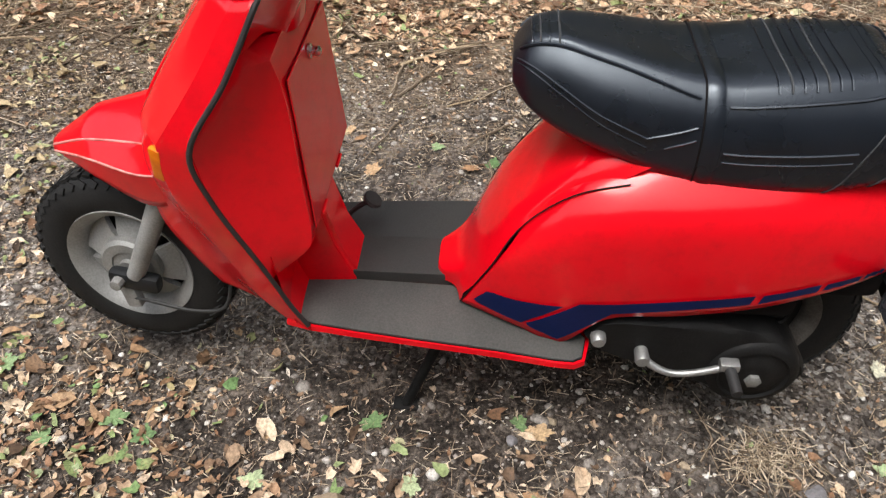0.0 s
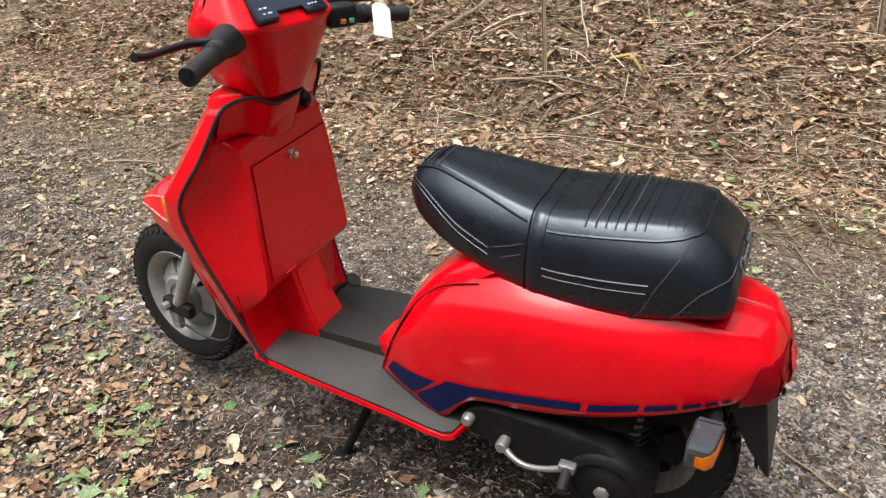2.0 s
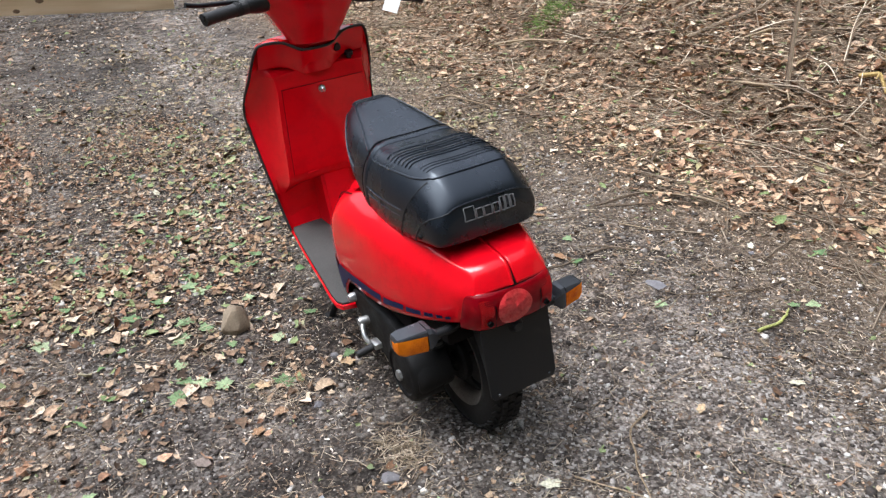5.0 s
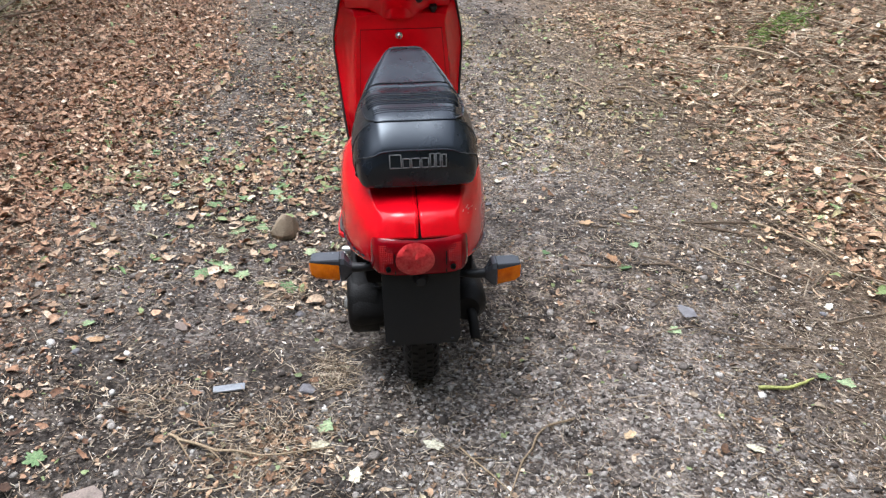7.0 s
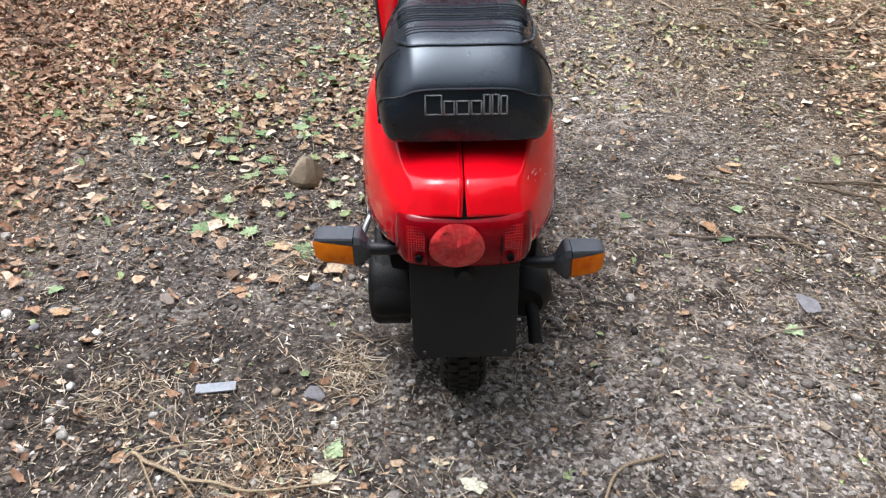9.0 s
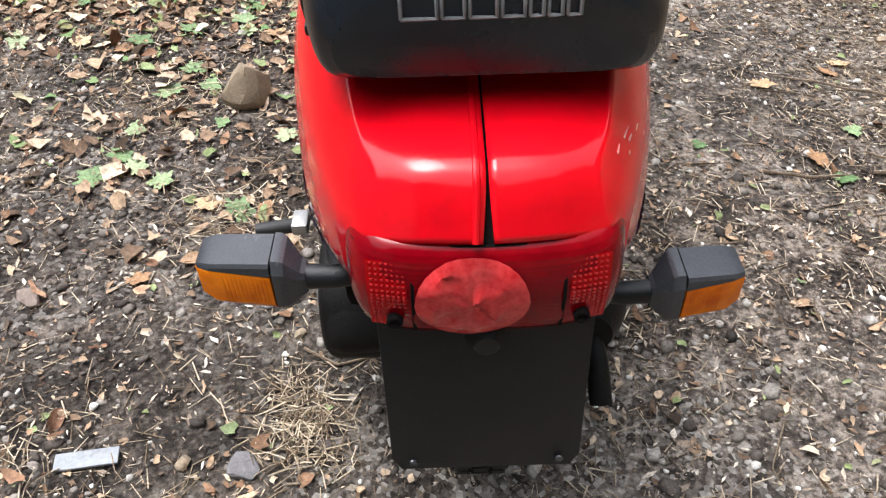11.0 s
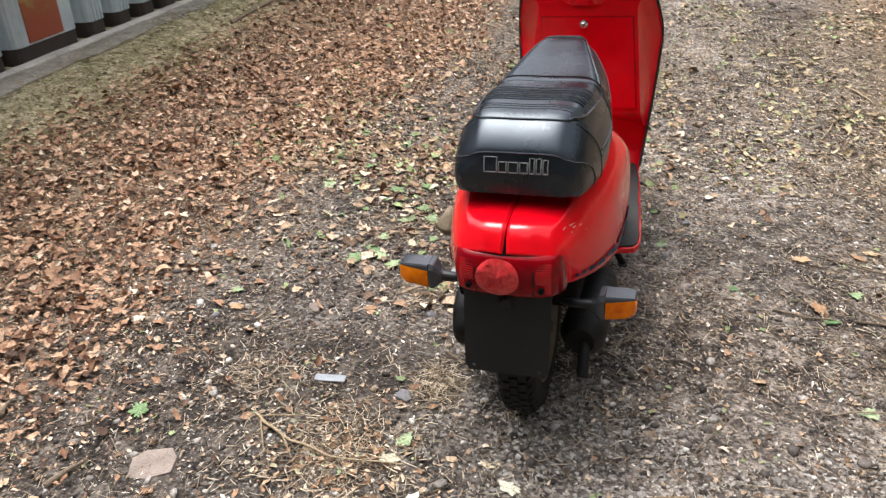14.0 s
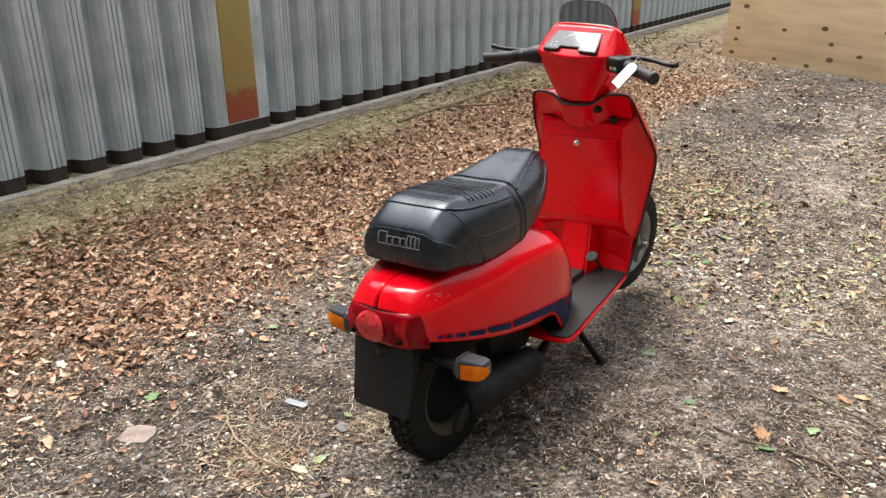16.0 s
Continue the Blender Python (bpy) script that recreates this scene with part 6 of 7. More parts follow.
def bare(x, y):
    """Few leaves stay on the worn wheel track west of the scooter."""
    return 1 - 0.8 * np.exp(-(((x + 0.74 + 0.06 * np.sin(3 * y)) / 0.30) ** 2)) * smooth(1.1, 1.6, y)


# pebbles and grit
phi = (1 + 5**0.5) / 2
ico = np.array([(-1, phi, 0), (1, phi, 0), (-1, -phi, 0), (1, -phi, 0), (0, -1, phi), (0, 1, phi), (0, -1, -phi), (0, 1, -phi), (phi, 0, -1), (phi, 0, 1), (-phi, 0, -1), (-phi, 0, 1)]) / 1.9
icof = np.array([(0, 11, 5), (0, 5, 1), (0, 1, 7), (0, 7, 10), (0, 10, 11), (1, 5, 9), (5, 11, 4), (11, 10, 2), (10, 7, 6), (7, 1, 8), (3, 9, 4), (3, 4, 2), (3, 2, 6), (3, 6, 8), (3, 8, 9), (4, 9, 5), (2, 4, 11), (6, 2, 10), (8, 6, 7), (9, 8, 1)])
rocks = np.array([ico * rng.uniform(0.72, 1.25, (12, 1)) for _ in range(24)])


def track(x, y):
    return (0.30 + 0.7 * clumps(x, y)) * (1 - 0.75 * smooth(1.2, 1.9, x)) * (1 - 0.8 * smooth(-0.9, -1.4, x))


xy = spread(84000, -1.9, 2.1, -1.4, 3.2, track)
size = np.clip(rng.lognormal(-5.72, 0.5, len(xy)), 0.0018, 0.014)
v, f = scatter(rocks, icof, xy, size, size * 0.18, 0.3, np.stack([rng.uniform(0.8, 1.3, len(xy)), rng.uniform(0.7, 1.1, len(xy)), rng.uniform(0.4, 0.75, len(xy))], -1))
bulk("gravel", v, f, PEBBLE, "fine mixed gravel pressed into the earth", "gravel", True)
xy = spread(9000, -1.4, 1.8, 3.0, 8.0, lambda x, y: 0.3 + 0.7 * clumps(x, y))
size = rng.uniform(0.004, 0.012, len(xy))
v, f = scatter(rocks, icof, xy, size, size * 0.15, 0.3, np.stack([rng.uniform(0.8, 1.3, len(xy)), rng.uniform(0.7, 1.1, len(xy)), rng.uniform(0.4, 0.7, len(xy))], -1))
bulk("gravel", v, f, PEBBLE, "coarse gravel further along the track", "gravel", True)
xy = spread(420, -1.6, 1.8, -1.2, 2.8, track)
size = rng.uniform(0.009, 0.017, len(xy))
v, f = scatter(rocks, icof, xy, size, size * 0.15, 0.3, np.stack([rng.uniform(0.8, 1.3, len(xy)), rng.uniform(0.7, 1.1, len(xy)), rng.uniform(0.35, 0.6, len(xy))], -1))
bulk("pebbles", v, f, PEBBLE, "scattered larger grey and tan pebbles", "pebbles", True)

# leaf litter: crumbs over the track, drifts on both sides
maple, leaf_f = leaf_shapes(14, 5, 3)
oval, _ = leaf_shapes(10, 2, 4)
shapes = np.concatenate([maple, oval])


def lay(name, n, area, density, s0, s1, lift, tilt, material, label):
    xy = spread(n, *area, density)
    size = s0 + (s1 - s0) * rng.uniform(0, 1, len(xy)) ** 1.9
    v, f = scatter(shapes, leaf_f, xy, size, lift * rng.uniform(0.2, 1.0, len(xy)), tilt)
    bulk(name, v, f, material, label, "leaves")


lay("leaf_drift", 84000, (-2.75, -0.45, -1.6, 6.5), lambda x, y: (0.04 + 0.96 * smooth(-0.85, -1.3, x + 0.10 * np.sin(1.7 * y))) * (0.3 + 0.7 * smooth(-0.75, -0.25, y)) * smooth(-2.42, -2.1, x + 0.03 * y) * (0.4 + 0.6 * clumps(x, y)), 0.006, 0.030, 0.022, 0.5, DRYLEAF, "deep drift of dry brown leaves")
lay("leaf_drift", 60000, (-2.6, -0.6, -1.6, 6.0), lambda x, y: smooth(-0.8, -1.25, x + 0.10 * np.sin(1.7 * y)) * smooth(-2.35, -2.05, x + 0.03 * y), 0.004, 0.014, 0.012, 0.4, DRYLEAF, "crumbled brown leaves under the drift")
lay("leaf_drift", 52000, (-2.95, -1.5, -1.2, 7.0), lambda x, y: (0.25 + 0.55 * clumps(x, y, 1.7)) * smooth(-1.8, -2.2, x) * (1 - 0.6 * smooth(-2.5, -2.7, x)), 0.004, 0.020, 0.008, 0.3, VERGELEAF, "small tan and olive leaves in thin grass")
lay("bank_leaves", 76000, (1.15, 3.7, -1.1, 4.8), lambda x, y: smooth(1.32, 2.0, x + 0.2 * np.sin(2 * y)) * (0.4 + 0.6 * clumps(x, y)), 0.006, 0.030, 0.024, 0.32, BANKLEAF, "brown and tan leaves over the bank")
lay("bank_leaves", 20000, (1.4, 3.9, -1.3, 5.2), lambda x, y: 0.85 * clumps(y, x) * smooth(1.4, 1.9, x), 0.010, 0.042, 0.030, 0.45, DRYLEAF, "brown leaves over the bank")
lay("bank_leaves", 2600, (1.3, 3.8, -1.2, 4.8), lambda x, y: clumps(x, y, 1.9) * smooth(1.4, 1.9, x), 0.014, 0.046, 0.040, 0.4, MIXLEAF, "green and rust leaves over the bank")
lay("leaf_crumbs", 64000, (-1.6, 2.2, -1.5, 4.5), lambda x, y: 0.25 + 0.65 * clumps(x + 1.7, y, 1.3) * (0.45 + 0.55 * smooth(0.0, 0.5, np.abs(x))), 0.002, 0.013, 0.006, 0.4, PALELEAF, "crumbled dry leaf fragments")
lay("bank_leaves", 5200, (1.35, 3.6, -1.0, 4.2), lambda x, y: (0.3 + 0.7 * clumps(y, x, 1.4)) * smooth(1.4, 1.9, x), 0.020, 0.046, 0.042, 0.35, BANKLEAF, "whole tan maple leaves over the bank")
lay("leaf_crumbs", 26000, (-1.6, 0.1, 0.65, 3.4), lambda x, y: bare(x, y) * (0.3 + 0.7 * clumps(x, y, 1.2)) * smooth(0.65, 1.1, y) * (1 - smooth(-0.15, 0.1, x)), 0.003, 0.019, 0.008, 0.35, BROWNBITS, "crumbled brown leaf fragments")
lay("leaf_crumbs", 13000, (0.2, 1.9, 0.9, 4.0), lambda x, y: (0.2 + 0.8 * clumps(x, y, 1.5)) * smooth(0.9, 1.5, y), 0.003, 0.015, 0.008, 0.35, PALELEAF, "crumbled tan leaf fragments")
lay("mixed_leaves", 6500, (-1.5, 0.35, 0.25, 3.2), lambda x, y: bare(x, y) * (0.15 + 0.85 * clumps(x, y, 1.6)) * (1 - 0.8 * smooth(0.0, 0.3, x)) * (0.12 + 0.88 * smooth(0.7, 1.25, y)), 0.010, 0.032, 0.010, 0.4, MIXLEAF, "mixed green and brown fallen leaves")
lay("mixed_leaves", 1700, (-1.3, 0.15, 0.15, 1.7), lambda x, y: bare(x, y) * (0.2 + 0.8 * clumps(x, y, 1.9)) * smooth(-0.05, -0.3, x), 0.010, 0.034, 0.012, 0.4, PALELEAF, "dry tan leaves beside the scooter")
lay("mixed_leaves", 1300, (-1.2, 1.6, -1.3, 3.0), lambda x, y: 0.2 + 0.5 * clumps(x, y), 0.008, 0.026, 0.008, 0.3, BROWNBITS, "brown and tan fallen leaves")
lay("mixed_leaves", 3400, (-1.3, 0.75, 0.95, 2.3), lambda x, y: bare(x, y) * (0.35 + 0.65 * clumps(x, y, 1.3)) * smooth(1.0, 1.4, y - 0.35 * x) * (1 - smooth(0.2, 0.75, x)), 0.010, 0.030, 0.010, 0.4, PALELEAF, "dry tan leaves on the track")
lay("mixed_leaves", 2600, (0.45, 1.9, 1.2, 4.2), lambda x, y: smooth(0.35, 0.7, clumps(x + 0.4, y, 1.5)), 0.010, 0.030, 0.012, 0.4, PATCHLEAF, "dry tan and green leaves on the track")
lay("far_leaves", 18000, (-3.0, 3.2, 3.0, 9.5), lambda x, y: 0.06 + 0.94 * np.clip(0.35 * clumps(x, y) + smooth(-0.8, -1.5, x) + 0.5 * smooth(1.2, 1.8, x), 0, 1), 0.010, 0.040, 0.012, 0.4, PALELEAF, "dry leaves along the track")


def straws(n, area, density, l0, l1, w, lift, name, material, label, lean=0.15):
    """Thin bent strips: each a three-sided bar in two lengths."""
    xy = spread(n, *area, density)
    k = len(xy)
    bend = rng.normal(0, 0.18, k)
    ln, wd = rng.uniform(l0, l1, k), w * rng.uniform(0.6, 1.4, k)
    a = np.array([[0, 1, 0], [0, -0.5, 0.87], [0, -0.5, -0.87]])
    base = np.zeros((k, 9, 3))
    for i, x in enumerate((-0.5, 0.05, 0.5)):
        base[:, 3 * i : 3 * i + 3, 0] = x * ln[:, None]
        base[:, 3 * i : 3 * i + 3, 1] = a[:, 1] * wd[:, None] * (1.0, 0.9, 0.4)[i] + (bend * ln * (0, 0.5, 0)[i])[:, None]
        base[:, 3 * i : 3 * i + 3, 2] = a[:, 2] * wd[:, None] * (1.0, 0.9, 0.4)[i]
    v = np.einsum("nij,nmj->nmi", rotations(k, lean), base)
    v[..., 0] += xy[:, 0:1]
    v[..., 1] += xy[:, 1:2]
    v[..., 2] += (roll(xy[:, 0], xy[:, 1]) + lift * rng.uniform(0.2, 1, k))[:, None]
    f = []
    for s in (0, 3):
        for j in range(3):
            p, q2 = s + j, s + (j + 1) % 3
            f += [(p, q2, q2 + 3), (p, q2 + 3, p + 3)]
    f = (np.array(f)[None] + (np.arange(k) * 9)[:, None, None]).reshape(-1, 3)
    bulk(name, v.reshape(-1, 3), f, material, label, "twigs")


for px, py, r in ((0.0, 2.3, 0.28), (-0.25, 3.4, 0.35), (0.1, 4.9, 0.45), (0.45, 4.1, 0.3), (0.75, 2.9, 0.3), (1.1, 1.9, 0.25)):
    lay("leaf_patch", 1100, (px - 2 * r, px + 2 * r, py - 2 * r, py + 2 * r), lambda x, y: np.exp(-((x - px) ** 2 + (y - py) ** 2) / r**2), 0.008, 0.032, 0.02, 0.4, PATCHLEAF, "loose patch of tan and green leaves")


def needles(n, area, density, l0, l1, w, lift, name, material, label, lean=0.15):
    """Short straight three-sided slivers."""
    xy = spread(n, *area, density)
    k = len(xy)
    ln, wd = l0 + (l1 - l0) * rng.uniform(0, 1, k) ** 1.6, w * rng.uniform(0.6, 1.5, k)
    base = np.zeros((k, 6, 3))
    tri_ = np.array([[0, 1, -0.5], [0, -1, -0.5], [0, 0, 0.8]])
    for i, x in enumerate((-0.5, 0.5)):
        base[:, 3 * i : 3 * i + 3] = tri_[None] * wd[:, None, None] * (1.0, 0.6)[i]
        base[:, 3 * i : 3 * i + 3, 0] = x * ln[:, None]
    v = np.einsum("nij,nmj->nmi", rotations(k, lean), base)
    v[..., :2] += xy[:, None, :]
    v[..., 2] += (roll(xy[:, 0], xy[:, 1]) + lift * rng.uniform(0.2, 1, k))[:, None]
    f = np.array([(0, 1, 4), (0, 4, 3), (1, 2, 5), (1, 5, 4), (2, 0, 3), (2, 3, 5)])
    f = (f[None] + (np.arange(k) * 6)[:, None, None]).reshape(-1, 3)
    bulk(name, v.reshape(-1, 3), f, material, label, "straw")


needles(105000, (-2.4, 2.4, -1.5, 4.2), lambda x, y: 0.22 + 0.78 * clumps(x + 0.6, y + 0.4, 1.4), 0.006, 0.042, 0.0009, 0.006, "straw", STRAW, "bits of dry grass and bark on the track")
needles(26000, (0.55, 1.95, -1.4, 3.6), lambda x, y: smooth(0.6, 1.0, x) * (0.4 + 0.6 * clumps(x, y, 1.6)), 0.010, 0.045, 0.0016, 0.006, "straw", BARK, "short slivers of bark and stalk on brown earth", 0.15)
needles(14000, (-1.7, 2.4, 3.6, 8.5), lambda x, y: 0.3 + 0.7 * clumps(x, y, 1.2), 0.015, 0.07, 0.0020, 0.008, "straw", BARK, "bits of dry grass and bark along the track", 0.15)
lay("bank_leaves", 26000, (1.3, 5.4, 4.0, 9.0), lambda x, y: (0.25 + 0.75 * clumps(x, y)) * smooth(1.5, 2.2, x), 0.012, 0.046, 0.026, 0.35, BANKLEAF, "brown and tan leaves over the bank")
needles(46000, (1.5, 4.2, -1.5, 5.2), lambda x, y: smooth(1.5, 2.0, x) * (0.3 + 0.7 * clumps(x, y, 1.1)), 0.015, 0.15, 0.0013, 0.040, "bank_straw", STRAW, "dry stalks and bark through the leaves of the bank", 0.3)
needles(16000, (-2.9, -1.6, -1.2, 7.0), lambda x, y: smooth(-1.7, -2.2, x), 0.008, 0.05, 0.0009, 0.010, "verge_straw", STRAW, "dry straw along the verge", 0.2)
straws(900, (-2.3, 2.2, -1.5, 4.5), lambda x, y: 0.4 + 0.6 * smooth(0.3, 1.4, np.abs(x)), 0.05, 0.16, 0.0018, 0.010, "small_twigs", BARK, "thin broken twigs on the ground")
straws(3200, (1.4, 4.6, -1.6, 5.5), None, 0.08, 0.42, 0.0026, 0.05, "bank_twigs", BARK, "tangle of dead twigs on the bank", 0.28)
straws(2600, (1.7, 4.4, -1.6, 5.5), lambda x, y: smooth(1.7, 2.1, x) * (0.35 + 0.65 * clumps(x, y, 0.9)), 0.12, 0.5, 0.0026, 0.06, "bank_stalks", STRAW, "long pale dead stalks over the bank", 0.22)
straws(5200, (1.5, 5.0, -1.6, 6.0), lambda x, y: smooth(0.55, 0.75, clumps(x, y, 0.8)), 0.05, 0.16, 0.0012, 0.03, "bank_grass", GRASS, "thin tufts of green and straw grass", 0.7)
straws(12000, (-2.9, -1.9, -1.2, 7.0), lambda x, y: smooth(0.3, 0.7, clumps(x, y, 0.9)) * smooth(-2.0, -2.3, x), 0.03, 0.09, 0.0010, 0.012, "verge_grass", GRASS, "thin grass along the fence edging", 0.45)

def patch(px, py, r):
    return lambda x, y: np.exp(-((x - px) ** 2 + (y - py) ** 2) / r**2)


for px, py, r, n in ((-0.178, -0.151, 0.045, 900), (-0.335, -0.40, 0.11, 2000), (-0.20, -0.10, 0.05, 700), (-0.36, 0.28, 0.09, 1500), (-0.62, -0.20, 0.10, 1300), (0.95, 1.5, 0.2, 2400), (-0.55, 0.62, 0.10, 1200)):
    straws(n, (px - 2.2 * r, px + 2.2 * r, py - 2.2 * r, py + 2.2 * r), patch(px, py, r), 0.015, 0.06, 0.0009, 0.012, "dry_grass", STRAW, "flattened tuft of dry straw-coloured grass", 0.25)

needles(3200, (-0.75, 0.10, -0.80, 0.0), patch(-0.34, -0.43, 0.15), 0.012, 0.05, 0.0012, 0.012, "dry_grass", STRAW, "flattened tuft of dry straw-coloured grass", 0.25)
needles(1000, (-0.5, 0.0, -0.35, 0.1), patch(-0.180, -0.150, 0.045), 0.010, 0.04, 0.0011, 0.010, "dry_grass", STRAW, "flattened tuft of dry straw-coloured grass", 0.25)

lay("leaf_crumbs", 2600, (-0.60, -0.08, -0.66, -0.16), patch(-0.335, -0.40, 0.12), 0.003, 0.016, 0.008, 0.35, BROWNBITS, "tan leaf crumbs in a worn patch")

# pale chips of bark, leaf and grit: small bent scraps of two triangles
chip_shapes = np.array([[(-1, rng.uniform(-0.6, 0), 0), (rng.uniform(-0.4, 0.3), -rng.uniform(0.3, 0.7), rng.uniform(0, 0.3)), (1, rng.uniform(0, 0.6), rng.uniform(0, 0.2)), (rng.uniform(-0.3, 0.4), rng.uniform(0.3, 0.8), rng.uniform(0, 0.3))] for _ in range(16)])
xy = spread(170000, -1.9, 2.2, -1.45, 3.6, lambda x, y: (0.35 + 0.65 * clumps(x - 0.9, y + 2.0, 1.7)) * (1 - 0.5 * smooth(1.1, 1.8, np.abs(x))))
v, f = scatter(chip_shapes, np.array([(0, 1, 2), (0, 2, 3)]), xy, np.clip(rng.lognormal(-5.9, 0.55, len(xy)), 0.0012, 0.010), 0.001 + 0.004 * rng.uniform(0, 1, len(xy)), 0.35, np.stack([rng.uniform(0.9, 1.7, len(xy)), rng.uniform(0.4, 0.9, len(xy)), np.ones(len(xy))], -1))
bulk("bark_chips", v, f, CHIP, "pale scraps of bark, leaf and grit", "chips")

# stones and scraps lying on the track
def rock(name, at, s, material, label, category, seed, cuts=2):
    r = random.Random(seed)
    bm = bmesh.new()
    bmesh.ops.create_icosphere(bm, subdivisions=cuts + 1, radius=1)
    planes = [(Vector((r.uniform(-1, 1), r.uniform(-1, 1), r.uniform(-0.4, 1))).normalized(), r.uniform(0.5, 0.8)) for _ in range(11)]
    for v in bm.verts:
        for nrm, d in planes:
            over = v.co.dot(nrm) - d
            if over > 0:
                v.co -= nrm * over * 0.97
        v.co += v.co.normalized() * (0.04 * noise.noise(v.co * 2.3 + Vector((seed, 0, 0))))
        v.co = Vector((v.co.x * s[0], v.co.y * s[1], v.co.z * s[2]))
    ob = part(name, bm, material, None, label, angle=22)
    ob.matrix_world = pose(at[0], at[1], float(roll(at[0], at[1])) + s[2] * 0.62, 0, 0, r.uniform(0, 360))
    return tagged(ob, category=category)


rock("stone", (-0.385, 0.648), (0.056, 0.050, 0.058), STONE, "fist-sized sandy stone on the gravel", "stone", 3)
rock("flat_stone", (-0.253, -0.186), (0.024, 0.026, 0.010), SLATE, "small flat grey stone on the gravel", "stone", 5)
rock("flat_stone", (0.86, 0.125), (0.046, 0.038, 0.008), SLATE, "flat grey stone sunk in the gravel", "stone", 7)
brick = part("brick_piece", plate([(-0.050, -0.030), (-0.010, -0.041), (0.044, -0.034), (0.052, 0.008), (0.038, 0.038), (-0.018, 0.042), (-0.046, 0.026)], -0.012, 0.010, 0.004), BRICK, None, "worn pinkish brick piece sunk in the track")
brick.matrix_world = pose(-0.70, -0.545, float(roll(-0.70, -0.545)) - 0.003, 3, -4, 25)
tagged(brick, category="brick")
rock("flat_stone", (-0.33, -0.182), (0.013, 0.012, 0.008), STONE, "small tan stone on the gravel", "stone", 11)
rock("dirt_clod", (-0.62, 0.10), (0.026, 0.022, 0.012), BRICK, "small brown clod on the gravel", "clod", 13)
r9 = random.Random(21)
for k in range(26):
    s = r9.uniform(0.010, 0.020)
    rock("pale_stone", (r9.uniform(-0.95, 1.3), r9.uniform(-0.75, 1.5)) if k > 2 else ((-0.21, 0.03), (-0.30, 0.16), (1.05, -0.30))[k], (s, s * 0.8, s * 0.5), (STONE, SLATE)[k % 2], "pale pebble lying on the gravel", "stone", 30 + k, 1)
strip = part("plastic_strip", block((0, 0, 0), (0.078, 0.024, 0.005), 0.002), STRIP, None, "bent pale grey strip lying on the gravel")
for v in strip.data.vertices:
    v.co.z += 0.35 * v.co.x**2 * 4
strip.matrix_world = pose(-0.449, -0.179, float(roll(-0.449, -0.179)) + 0.006, 3, -2, 8)
tagged(strip, category="strip")

# single leaves that stand out
def leaf(name, material, seed, size, lobes, label):
    """One lobed leaf blade with a stalk."""
    r = random.Random(seed)
    n = 40
    bm = bmesh.new()
    c = bm.verts.new((0, 0, 0))
    ring, mid = [], []
    for k in range(n):
        a = 2 * math.pi * k / n
        rad = size * (0.68 + 0.13 * math.cos(lobes * a) + 0.09 * math.cos((2 * lobes + 1) * a + 1) + 0.06 * math.cos(13 * a + 2) + r.uniform(-0.05, 0.05))
        x, y = rad * math.cos(a), rad * math.sin(a) * 0.82
        z = 0.10 * abs(y) + 1.2 * x * x + r.uniform(0, 0.0018)
        ring.append(bm.verts.new((x, y, z)))
        mid.append(bm.verts.new((x * 0.5, y * 0.5, z * 0.35 + (0.0012 if k % 4 == 0 else 0))))
    for k in range(n):
        j = (k + 1) % n
        bm.faces.new((c, mid[k], mid[j]))
        bm.faces.new((mid[k], ring[k], ring[j], mid[j]))
    ob = thing(name, label, "leaf", None, "single fallen leaves")
    part("blade", bm, material, ob, angle=60)
    part("stalk", tube([(-size * 0.3, 0, 0.002), (-size * 0.9, size * 0.1, 0.003), (-size * 1.35, size * 0.22, 0.002)], size * 0.03, 5, smooth=2), STRAW, ob)
    return ob


kinds = [leaf("fallen_leaf", GREENLEAF, 2, 0.034, 5, "limp green lobed leaf on the ground"), leaf("fallen_leaf", BROWNLEAF, 3, 0.034, 5, "dry brown lobed leaf on the ground"), leaf("fallen_leaf", GREENLEAF, 4, 0.028, 3, "limp green leaf on the ground"), leaf("fallen_leaf", BROWNLEAF, 5, 0.026, 2, "dry tan leaf on the ground"), leaf("fallen_leaf", PALELEAVES, 6, 0.027, 2, "bleached pale leaf on the ground")]
spots = [(0.81, -0.45, 4), (-0.16, 1.62, 0), (-0.06, 1.38, 0), (-0.45, 0.99, 0), (-0.52, 0.76, 0), (-0.62, 0.40, 2), (-0.88, 0.12, 2), (0.05, -0.40, 4), (-0.13, -0.49, 4), (0.70, 0.73, 1), (0.87, 0.79, 3), (-0.835, -0.405, 0), (-1.60, 0.31, 3), (0.43, 1.12, 4), (0.29, 0.72, 0), (0.50, 0.50, 2), (0.83, 0.56, 2), (-0.29, 0.52, 0), (-0.42, 0.56, 2), (-0.47, 0.14, 1), (-0.40, 0.32, 1), (-0.30, 0.30, 3), (-0.42, 1.2, 0), (-0.55, 1.12, 1), (-0.36, 0.92, 1), (-0.30, 0.80, 2), (-0.52, 1.42, 0), (-0.66, 0.88, 0), (-0.62, 1.24, 1), (-0.34, 1.32, 2), (1.12, -0.19, 0), (1.17, -0.22, 2), (1.33, 0.16, 4), (0.91, 0.83, 3), (0.72, 0.46, 1)]
ra = random.Random(6)
for k in range(56):
    spots.append((ra.uniform(-1.0, -0.14), ra.uniform(0.25, 1.7), ra.choice((0, 0, 1, 2, 2, 0))) if k < 36 else (ra.uniform(-1.3, 1.7), ra.uniform(-0.9, 2.6), ra.choice((3, 4, 4, 2))))
used = set()
